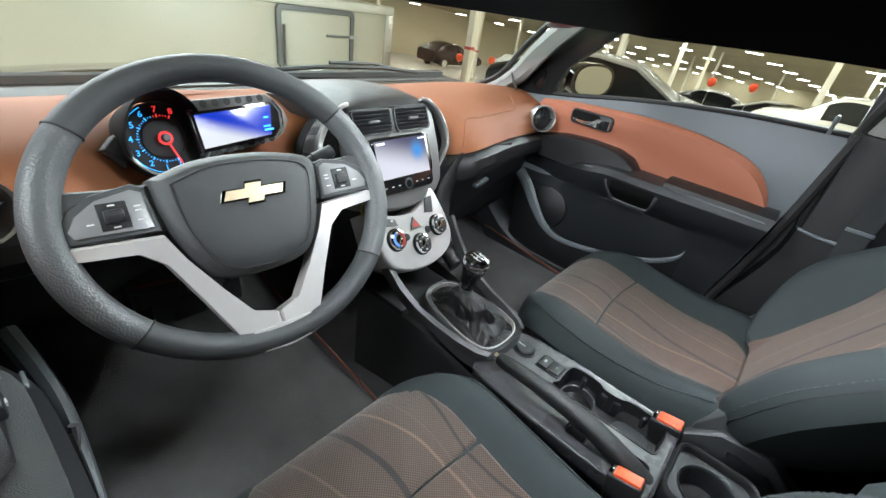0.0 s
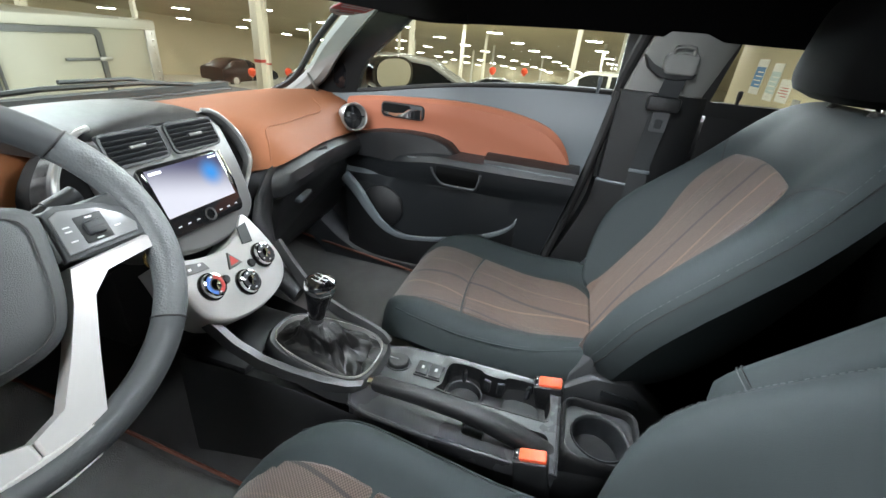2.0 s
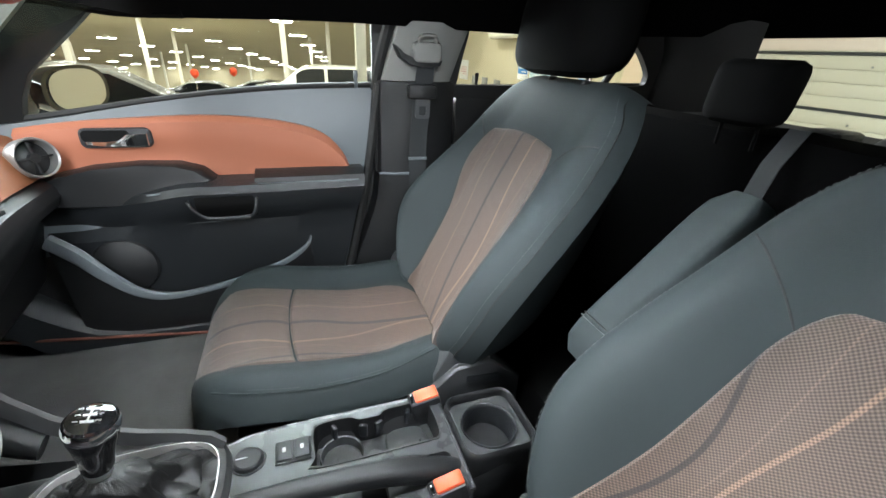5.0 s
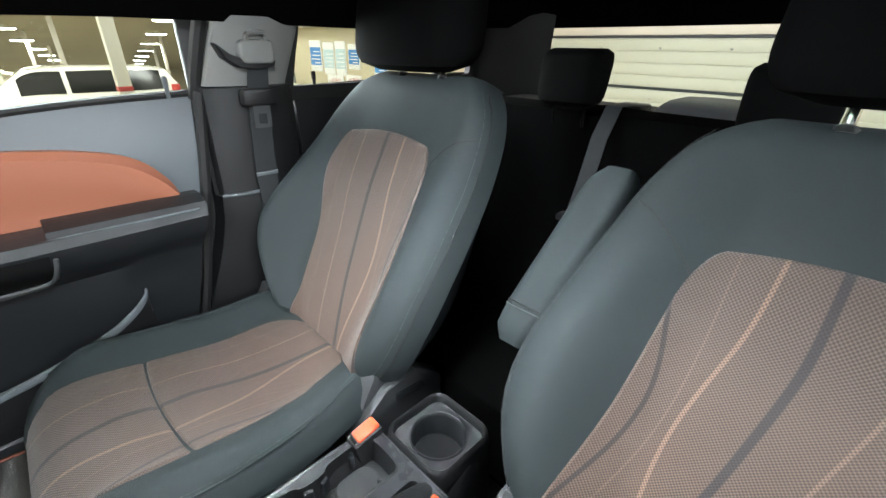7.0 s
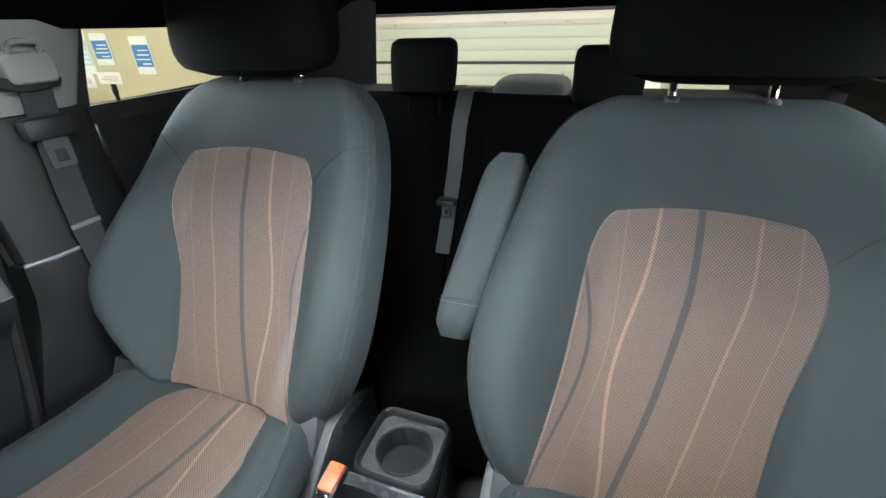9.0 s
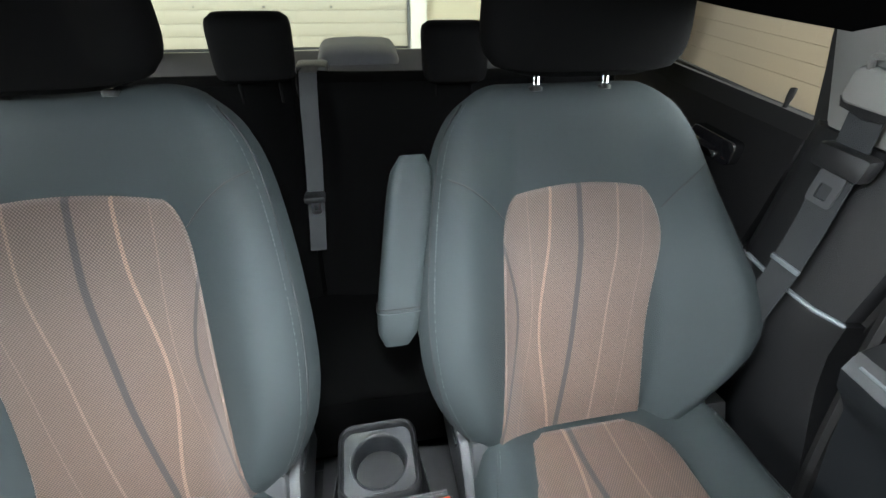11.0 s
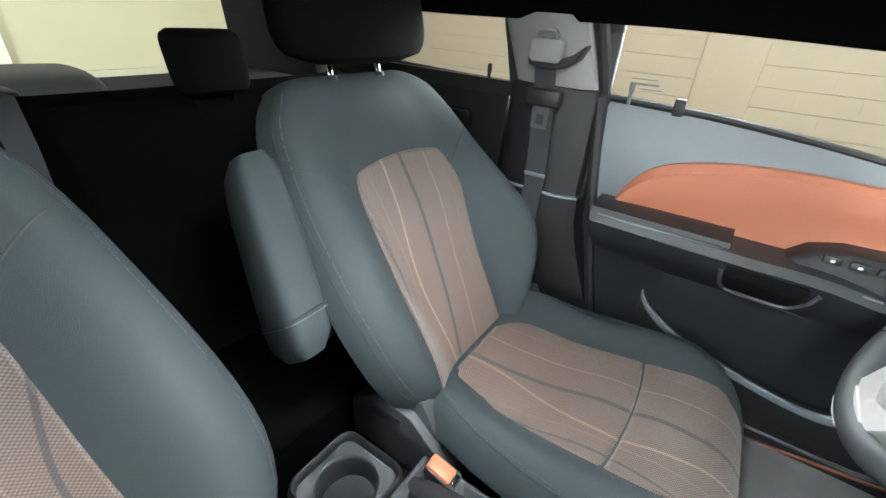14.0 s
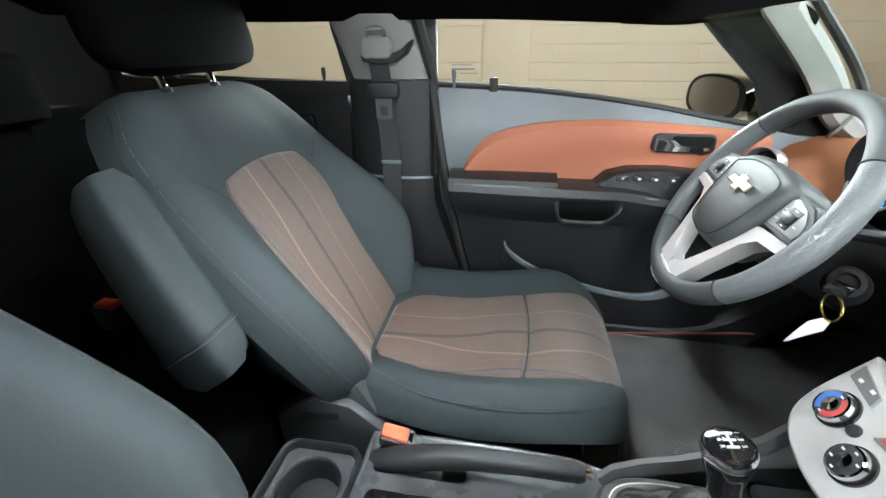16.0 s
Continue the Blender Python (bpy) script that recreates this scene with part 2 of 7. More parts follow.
def shaded_screen(name, low, high, axis, a, c, spot, spot_at, reach, strength):
    """A lit display: one colour runs into another along an axis ('X', 'Z' or both), with a soft coloured spot."""
    m = bpy.data.materials.new(name)
    m.use_nodes = True
    nt, b = m.node_tree, m.node_tree.nodes["Principled BSDF"]
    b.inputs["Roughness"].default_value, b.inputs["Base Color"].default_value = 0.12, (0.01, 0.01, 0.012, 1)
    co, dot, mr, dist, mr2, m1, m2 = (nt.nodes.new(k) for k in ("ShaderNodeTexCoord", "ShaderNodeVectorMath", "ShaderNodeMapRange", "ShaderNodeVectorMath", "ShaderNodeMapRange", "ShaderNodeMix", "ShaderNodeMix"))
    dot.operation, dot.inputs[1].default_value = "DOT_PRODUCT", axis
    dist.operation, dist.inputs[1].default_value = "DISTANCE", spot_at
    nt.links.new(co.outputs["Object"], dot.inputs[0])
    nt.links.new(co.outputs["Object"], dist.inputs[0])
    mr.interpolation_type = mr2.interpolation_type = "SMOOTHSTEP"
    mr.inputs[1].default_value, mr.inputs[2].default_value = a, c
    mr2.inputs[1].default_value, mr2.inputs[2].default_value = reach, 0.0
    nt.links.new(dot.outputs["Value"], mr.inputs[0])
    nt.links.new(dist.outputs["Value"], mr2.inputs[0])
    for mx, fac in ((m1, mr), (m2, mr2)):
        mx.data_type = "RGBA"
        nt.links.new(fac.outputs[0], mx.inputs[0])
    m1.inputs[6].default_value, m1.inputs[7].default_value, m2.inputs[7].default_value = (*low, 1), (*high, 1), (*spot, 1)
    nt.links.new(m1.outputs[2], m2.inputs[6])
    nt.links.new(m2.outputs[2], b.inputs["Emission Color"])
    b.inputs["Emission Strength"].default_value = strength
    return m


TOUCHSCREEN = shaded_screen("touch_screen_light", (0.86, 0.88, 1.0), (0.10, 0.10, 0.19), (0.25, 0, 1.0), 0.898, 0.958, (0.04, 0.36, 0.95), (0.034, 0.580, 0.930), 0.030, 0.95)
CLUSTERSCREEN = shaded_screen("cluster_screen_light", (0.86, 0.92, 1.0), (0.010, 0.05, 0.68), (0.30, 0, 1.0), 0.010, 0.036, (0.05, 0.25, 0.9), (0.128, 0.0, -0.02), 0.035, 1.0)


# ---- building helpers ----
class Geo:
    """Vertices, faces and, for cloth panels, one UV pair a vertex."""

    def __init__(self, verts=(), faces=(), uvs=None):
        self.verts, self.faces, self.uvs = [tuple(v) for v in verts], [tuple(f) for f in faces], uvs

    def __add__(self, other):
        n = len(self.verts)
        uvs = (self.uvs or [(0, 0)] * n) + (other.uvs or [(0, 0)] * len(other.verts)) if self.uvs or other.uvs else None
        return Geo(self.verts + other.verts, self.faces + [tuple(i + n for i in f) for f in other.faces], uvs)

    def moved(self, m):
        return Geo([m @ Vector(v) for v in self.verts], self.faces, self.uvs)


def mesh_of(name, geo, mat, smooth=True, angle=35):
    me = bpy.data.meshes.new(name)
    me.from_pydata(geo.verts, [], geo.faces)
    if geo.uvs:
        layer = me.uv_layers.new(name="UVMap")
        for loop in me.loops:
            layer.data[loop.index].uv = geo.uvs[loop.vertex_index]
    bm = bmesh.new()
    bm.from_mesh(me)
    bmesh.ops.recalc_face_normals(bm, faces=bm.faces)
    for f in bm.faces:
        f.smooth = smooth
    if smooth:
        for e in bm.edges:
            if len(e.link_faces) == 2 and e.calc_face_angle(0) > radians(angle):
                e.smooth = False
    bm.to_mesh(me)
    bm.free()
    me.materials.append(mat)
    return me


def part(name, geo, mat, parent, label="", smooth=True, angle=35):
    ob = new(name, mesh_of(name, geo, mat, smooth, angle))
    ob.parent = parent
    return tagged(ob, label)


def thing(name, label, category, at=(0, 0, 0), group="", kind="", turn=0):
    ob = new(name)
    ob.matrix_world = pose(*at, 0, 0, turn)
    ob.empty_display_size = 0.05
    return tagged(ob, label, category, group, kind)


def solid(name, geo, mat, label, category, group="", kind="", smooth=True):
    return tagged(new(name, mesh_of(name, geo, mat, smooth)), label, category, group, kind)


def box(x0, x1, y0, y1, z0, z1, b=0.004, seg=2):
    bm = bmesh.new()
    bmesh.ops.create_cube(bm, size=1)
    sx, sy, sz = abs(x1 - x0), abs(y1 - y0), abs(z1 - z0)
    for v in bm.verts:
        v.co = Vector(((x0 + x1) / 2 + v.co.x * sx, (y0 + y1) / 2 + v.co.y * sy, (z0 + z1) / 2 + v.co.z * sz))
    b = min(b, sx * 0.45, sy * 0.45, sz * 0.45)
    if b > 0:
        bmesh.ops.bevel(bm, geom=bm.edges[:], offset=b, segments=seg, affect="EDGES", profile=0.5)
    bm.verts.index_update()
    geo = Geo([v.co.copy() for v in bm.verts], [[v.index for v in f.verts] for f in bm.faces])
    bm.free()
    return geo


def loft(rings, caps=True, closed=True, uvs=None):
    n, verts, faces = len(rings[0]), [p for r in rings for p in r], []
    for i in range(len(rings) - 1):
        for j in range(n if closed else n - 1):
            k = (j + 1) % n
            faces.append((i * n + j, i * n + k, (i + 1) * n + k, (i + 1) * n + j))
    if caps and closed:
        faces += [tuple(range(n)), tuple((len(rings) - 1) * n + j for j in range(n))]
    return Geo(verts, faces, uvs)


def smooth_line(points, n):
    """A Catmull-Rom curve through the points, n steps a span."""
    p = [Vector(q) for q in points]
    p = [p[0] * 2 - p[1], *p, p[-1] * 2 - p[-2]]
    out = []
    for i in range(1, len(p) - 2):
        for s in range(n):
            t = s / n
            out.append(0.5 * (2 * p[i] + (p[i + 1] - p[i - 1]) * t + (2 * p[i - 1] - 5 * p[i] + 4 * p[i + 1] - p[i + 2]) * t * t + (3 * p[i] - p[i - 1] - 3 * p[i + 1] + p[i + 2]) * t ** 3))
    return out + [p[-2]]


def tube(points, r, n=8, closed=False, flat=1.0, up=(0, 0, 1)):
    p = [Vector(q) for q in points]
    rings = []
    for i, q in enumerate(p):
        a = p[i - 1] if i or closed else q
        c = p[(i + 1) % len(p)] if i < len(p) - 1 or closed else q
        d = (c - a).normalized()
        side = d.cross(Vector(up))
        side = side.normalized() if side.length > 1e-4 else d.orthogonal().normalized()
        top = side.cross(d)
        rr = r[i] if isinstance(r, (list, tuple)) else r
        rings.append([q + side * math.cos(2 * math.pi * k / n) * rr + top * math.sin(2 * math.pi * k / n) * rr * flat for k in range(n)])
    if closed:
        rings.append(rings[0])
    return loft(rings, caps=not closed)


def lathe(profile, n=32, m=Matrix()):
    """Turns (radius, height) pairs round z; profile ends on the axis or stays open."""
    rings = [[m @ Vector((r * math.cos(2 * math.pi * k / n), r * math.sin(2 * math.pi * k / n), z)) for k in range(n)] for r, z in profile]
    if profile[0][0] > 0.001 and profile[-1][0] > 0.001:
        rings.append(rings[0])
    return loft(rings, caps=False)


def prism(outline, axis, a, c, b=0.0):
    """A 2D outline pushed from a to c along an axis ('x': outline is y, z; 'y': x, z; 'z': x, y), with a chamfer b at the c end."""
    def put(u, v, w):
        return {"x": (w, u, v), "y": (u, w, v), "z": (u, v, w)}[axis]
    pts = [Vector(p) for p in outline]
    mid = sum(pts, Vector((0, 0))) / len(pts)
    rings = [[put(*p, a) for p in pts]]
    if b:
        s = 1 if c > a else -1
        size = max((p - mid).length for p in pts)
        rings.append([put(*p, c - s * b) for p in pts])
        rings.append([put(*(mid + (p - mid) * (1 - 0.4 * b / size)), c - s * b * 0.3) for p in pts])
        rings.append([put(*(mid + (p - mid) * (1 - b / size)), c) for p in pts])
    else:
        rings.append([put(*p, c) for p in pts])
    return loft(rings)


def round_rect(x0, x1, y0, y1, r, n=5):
    out = []
    for cx, cy, a0 in ((x1 - r, y1 - r, 0), (x0 + r, y1 - r, 90), (x0 + r, y0 + r, 180), (x1 - r, y0 + r, 270)):
        for k in range(n + 1):
            a = radians(a0 + 90 * k / n)
            out.append((cx + r * math.cos(a), cy + r * math.sin(a)))
    return out


def frame_ring(outer, inner, axis, a, c):
    """A flat frame between two outlines of equally many points, from a to c along an axis."""
    def put(p, w):
        return {"x": (w, p[0], p[1]), "y": (p[0], w, p[1]), "z": (p[0], p[1], w)}[axis]
    n = len(outer)
    verts = [put(p, a) for p in outer] + [put(p, c) for p in outer] + [put(p, c) for p in inner] + [put(p, a) for p in inner]
    faces = []
    for j in range(n):
        k = (j + 1) % n
        for s in range(4):
            t = (s + 1) % 4
            faces.append((s * n + j, s * n + k, t * n + k, t * n + j))
    return Geo(verts, faces)


def sheet(fn, us, vs, thick, uv=None):
    """A panel: fn(u, v) gives a place and the way out; thick is its depth behind the face."""
    front, back, uvs = [], [], []
    for v in vs:
        for u in us:
            p, nrm = fn(u, v)
            front.append(Vector(p))
            back.append(Vector(p) - Vector(nrm) * thick)
            uvs.append(uv(u, v) if uv else (u, v))
    nu, nv, n = len(us), len(vs), len(us) * len(vs)
    faces = []
    for i in range(nv - 1):
        for j in range(nu - 1):
            a = i * nu + j
            faces += [(a, a + 1, a + nu + 1, a + nu), (n + a, n + a + nu, n + a + nu + 1, n + a + 1)]
    rim = [j for j in range(nu)] + [i * nu + nu - 1 for i in range(1, nv)] + [(nv - 1) * nu + j for j in range(nu - 2, -1, -1)] + [i * nu for i in range(nv - 2, 0, -1)]
    for k, a in enumerate(rim):
        c = rim[(k + 1) % len(rim)]
        faces.append((a, n + a, n + c, c))
    return Geo(front + back, faces, uvs + uvs)


def plate(outer, holes, axis, a, c, bend=None):
    """A flat plate with holes, from a to c along an axis; bend(point) may shift each place afterwards."""
    def put(p, w):
        q = Vector({"x": (w, p[0], p[1]), "y": (p[0], w, p[1]), "z": (p[0], p[1], w)}[axis])
        return bend(q) if bend else q
    bm = bmesh.new()
    for line in [outer, *holes]:
        vs = [bm.verts.new((*q, 0)) for q in line]
        for k, v in enumerate(vs):
            bm.edges.new((v, vs[(k + 1) % len(vs)]))
    bmesh.ops.triangle_fill(bm, edges=bm.edges[:], use_beauty=True)
    bm.verts.index_update()
    flat, tris = [(v.co.x, v.co.y) for v in bm.verts], [[v.index for v in f.verts] for f in bm.faces]
    rims = [(e.verts[0].index, e.verts[1].index) for e in bm.edges if len(e.link_faces) == 1]
    bm.free()
    n = len(flat)
    faces = [tuple(t) for t in tris] + [tuple(i + n for i in reversed(t)) for t in tris] + [(i, k, k + n, i + n) for i, k in rims]
    return Geo([put(q, c) for q in flat] + [put(q, a) for q in flat], faces)


def steps(a, c, n):
    return [a + (c - a) * k / n for k in range(n + 1)]


def curve_at(table, t):
    """Reads a smooth curve given as (t, value...) rows."""
    ts = [r[0] for r in table]
    out = []
    for c in range(1, len(table[0])):
        vals = [r[c] for r in table]
        i = max(0, min(len(ts) - 2, sum(1 for q in ts if q <= t) - 1))
        h = ts[i + 1] - ts[i]
        s = min(1.0, max(0.0, (t - ts[i]) / h))
        m0 = (vals[i + 1] - vals[max(0, i - 1)]) / (ts[i + 1] - ts[max(0, i - 1)])
        m1 = (vals[min(len(ts) - 1, i + 2)] - vals[i]) / (ts[min(len(ts) - 1, i + 2)] - ts[i])
        out.append((2 * s ** 3 - 3 * s * s + 1) * vals[i] + (s ** 3 - 2 * s * s + s) * h * m0 + (-2 * s ** 3 + 3 * s * s) * vals[i + 1] + (s ** 3 - s * s) * h * m1)
    return out if len(out) > 1 else out[0]


def ease(a, c, t):
    s = min(1.0, max(0.0, (t - a) / (c - a)))
    return s * s * (3 - 2 * s)

# ---- front seats ----
SPINE = [(0.0, -0.122, 0.602), (0.12, -0.163, 0.668), (0.35, -0.251, 0.787), (0.6, -0.338, 0.918), (0.8, -0.405, 1.03), (1.0, -0.465, 1.125)]
BACK_WIDTH = [(0.0, 0.192), (0.06, 0.236), (0.13, 0.264), (0.22, 0.286), (0.33, 0.294), (0.50, 0.284), (0.68, 0.263), (0.82, 0.238), (0.92, 0.204), (1.0, 0.150)]
OUT_WIDTH = [(0.0, 0.140), (0.06, 0.178), (0.13, 0.232), (0.20, 0.280), (0.28, 0.304), (0.36, 0.306), (0.50, 0.288), (0.68, 0.260), (0.82, 0.232), (0.92, 0.197), (1.0, 0.146)]
WING = [(0.0, 0.018), (0.10, 0.050), (0.24, 0.078), (0.36, 0.078), (0.50, 0.060), (0.66, 0.034), (0.82, 0.014), (1.0, 0.0)]


def back_frame(v):
    y, z = curve_at(SPINE, v)
    y2, z2 = curve_at(SPINE, min(1.0, v + 0.02))
    y1, z1 = curve_at(SPINE, max(0.0, v - 0.02))
    d = Vector((0, y2 - y1, z2 - z1)).normalized()
    return Vector((0, y, z)), d, Vector((0, d.z, -d.y))


def side_width(v, side):
    """Half width of the backrest; the side towards the door tapers off above the cushion to fit the camera's view."""
    return curve_at(BACK_WIDTH if side > 0 else OUT_WIDTH, v)


def back_depth(x, v):
    """How far the backrest's face stands out at x metres from its middle."""
    a = abs(x) / side_width(v, x)
    wing = curve_at(WING, v) * ease(0.40, 0.80, a)
    belly = 0.012 * math.cos(min(1.0, a) * math.pi / 2) * math.sin(math.pi * v)
    fall = 0.062 * (1 - math.sqrt(max(0.0, 1 - max(0.0, (a - 0.76) / 0.24) ** 2.2)))
    groove = 0.0035 * math.exp(-((a - 0.955) / 0.012) ** 2) * ease(0.02, 0.08, v)
    return wing + belly - fall - groove


def backrest_geo():
    rings = []
    for v in [0.0, 0.02, 0.05] + steps(0.1, 0.88, 16) + [0.91, 0.94, 0.965, 0.985, 1.0]:
        o, d, nrm = back_frame(v)
        end = max(0.0, (v - 0.86) / 0.14)
        low = max(0.0, (0.06 - v) / 0.06)
        sink = 0.05 * (1 - math.sqrt(max(0.0, 1 - end * end))) + 0.03 * low * low
        ring = []
        for a in steps(-1, 1, 56):
            a2 = math.copysign(abs(a) ** 0.80, a)
            x = a2 * side_width(v, a)
            ring.append(o + Vector((x, 0, 0)) + nrm * (back_depth(x, v) - sink))
        for a in steps(1, -1, 12)[1:-1]:
            ring.append(o + Vector((a * side_width(v, a) * 0.94, 0, 0)) - nrm * ((0.115 - 0.055 * end) * (1 - 0.25 * a * a)))
        rings.append(ring)
    return loft(rings)


def back_insert_geo(top, narrow, lift=0.004):
    """The brown middle panel of the backrest, with an arched top; positive x lies towards the car's middle."""
    rows, uvs, n = [], [], 26
    for t in steps(0.0, 0.76, 18) + steps(0.78, 0.95, 10) + [0.962, 0.972, 0.980, 0.986, 0.991, 0.995, 0.998, 1.0]:
        v = 0.030 + (top - 0.030) * t
        xin, xout = curve_at([(0.0, 0.198, -0.104), (0.4, 0.168, -0.128), (0.75, 0.156, -0.164), (1.0, 0.150, -0.162)], t)
        arch = 0.66 + 0.34 * max(0.0, 1 - max(0.0, (t - 0.80) / 0.20) ** 2.2) ** 0.5
        xout += narrow
        mid, hw = (xin + xout) / 2, (xin - xout) / 2 * arch
        low = 0.025 * ease(0.10, 0.0, t)
        o, d, nrm = back_frame(v + 0.018 * ease(0.80, 1.0, t))
        row = []
        for a in steps(1, -1, n):
            x = mid + a * hw
            crown = 0.014 * ease(0.75, 1.0, t) * (1 - a * a)
            dip = 0.013 * ease(0.93, 1.0, abs(a)) + 0.013 * ease(0.965, 1.0, t)
            row.append(o + Vector((x, 0, 0)) + d * (crown - low * a * 0.4) + nrm * (back_depth(x, v) + lift - dip))
            uvs.append(((xin - x) / (xin - xout) * 0.30, v * 0.63))
        rows.append(row)
    return loft(rows, caps=False, closed=False, uvs=uvs)


def cushion_top(x, y):
    """Height of the cushion's face."""
    a = abs(x) / 0.25
    z = 0.612 + 0.03 * ease(0.0, 0.3, y) + 0.012 * ease(0.05, -0.12, y)
    z += 0.030 * ease(0.48, 0.82, a) * (1 - 0.55 * ease(0.2, 0.33, y))
    z -= 0.06 * (1 - math.sqrt(max(0.0, 1 - max(0.0, (a - 0.74) / 0.26) ** 2.2)))
    f = max(0.0, (y - 0.215) / 0.125)
    z -= 0.085 * (1 - math.sqrt(max(0.0, 1 - min(1.0, f) ** 2.2)))
    return z + 0.006 * math.cos(min(1, a) * 1.57)


def cushion_width(y):
    return curve_at([(-0.20, 0.19), (-0.12, 0.222), (0.05, 0.245), (0.18, 0.25), (0.24, 0.243), (0.285, 0.222), (0.318, 0.190), (0.34, 0.140)], y)


def cushion_geo():
    rings = []
    for y in [-0.20, -0.19, -0.165] + steps(-0.13, 0.26, 14) + [0.285, 0.305, 0.32, 0.332, 0.338, 0.34]:
        w = cushion_width(y)
        ring = []
        for a in steps(-1, 1, 30):
            a2 = math.copysign(abs(a) ** 0.85, a)
            ring.append((a2 * w, y, cushion_top(a2 * 0.25, y)))
        for a in steps(1, -1, 10)[1:-1]:
            ring.append((a * w * 0.93, y - 0.02 * ease(0.2, 0.34, y), 0.512 + 0.030 * ease(0.05, 0.34, y)))
        rings.append(ring)
    return loft(rings)


def cushion_insert_geo(lift=0.004):
    rows, uvs = [], []
    ys = sorted(steps(-0.138, 0.22, 24) + [-0.1365, -0.134, -0.130, -0.118, -0.110] + [0.140, 0.142, 0.144, 0.146, 0.148, 0.150, 0.152, 0.154, 0.156, 0.158, 0.160, 0.162, 0.164, 0.166]) + [0.24, 0.258, 0.275, 0.292, 0.306, 0.318, 0.328, 0.335]
    for y in ys:
        t = (y + 0.138) / 0.473
        back = max(0.0, 1 - max(0.0, (0.20 - t) / 0.20) ** 2.6) ** 0.5
        hw = (0.138 + 0.016 * ease(0.1, 1.0, t)) * max(0.58, back)
        hw = min(hw, 0.80 * cushion_width(y))
        mid = 0.012 + 0.020 * (1 - ease(0.0, 0.5, t)) - 0.012 * ease(0.7, 1.0, t)
        row = []
        for a in steps(1, -1, 24):
            x = mid + a * hw
            dip = 0.012 * ease(0.93, 1.0, abs(a)) + 0.012 * ease(0.03, 0.0, t) + 0.0066 * math.exp(-((y - 0.164 + 0.60 * x * x) / 0.0036) ** 2)
            puff = 0.006 * math.exp(-((y - 0.205) / 0.03) ** 2) + 0.004 * math.exp(-((y - 0.115) / 0.035) ** 2)
            row.append((x, y, cushion_top(x, y) + lift - dip + puff * (1 - a * a)))
            uvs.append(((mid + 0.15 - x), 0.09 + y * 0.95))
        rows.append(row)
    return loft(rows, caps=False, closed=False, uvs=uvs)


def stitches(points, r, dash=0.0065, gap=0.0035):
    """A row of short thread dashes along a line."""
    geo, run = Geo(), 0.0
    pts = [Vector(q) for q in points]
    for a, c in zip(pts, pts[1:]):
        span = (c - a).length
        while run < span:
            d = (c - a) / span
            geo = geo + tube([a + d * run, a + d * min(span, run + dash)], r, 4)
            run += dash + gap
        run -= span
    return geo


def seam_line(pairs, lift=0.001):
    pts = []
    for q in smooth_line([(x, v, 0) for x, v in pairs], 7):
        o, d, nrm = back_frame(q.y)
        pts.append(o + Vector((q.x, 0, 0)) + nrm * (back_depth(q.x, q.y) + lift))
    return pts


def head_restraint_geo():
    rings = []
    for k, z in enumerate(steps(0, 1, 14)):
        s = 2 * z - 1
        end = max(0.0, 1 - abs(s) ** 4) ** 0.5
        w, dpt = 0.178 * (0.62 + 0.38 * end) * (1 - 0.06 * z), 0.058 * (0.35 + 0.65 * end)
        zz, yy = 1.128 + 0.185 * z, -0.485 - 0.035 * z
        ring = []
        for q in range(28):
            a = 2 * math.pi * q / 28
            c, sn = math.cos(a), math.sin(a)
            ring.append((w * math.copysign(abs(c) ** 0.55, c), yy + dpt * math.copysign(abs(sn) ** 0.7, sn) + 0.012 * (1 - c * c), zz))
        rings.append(ring)
    return loft(rings)


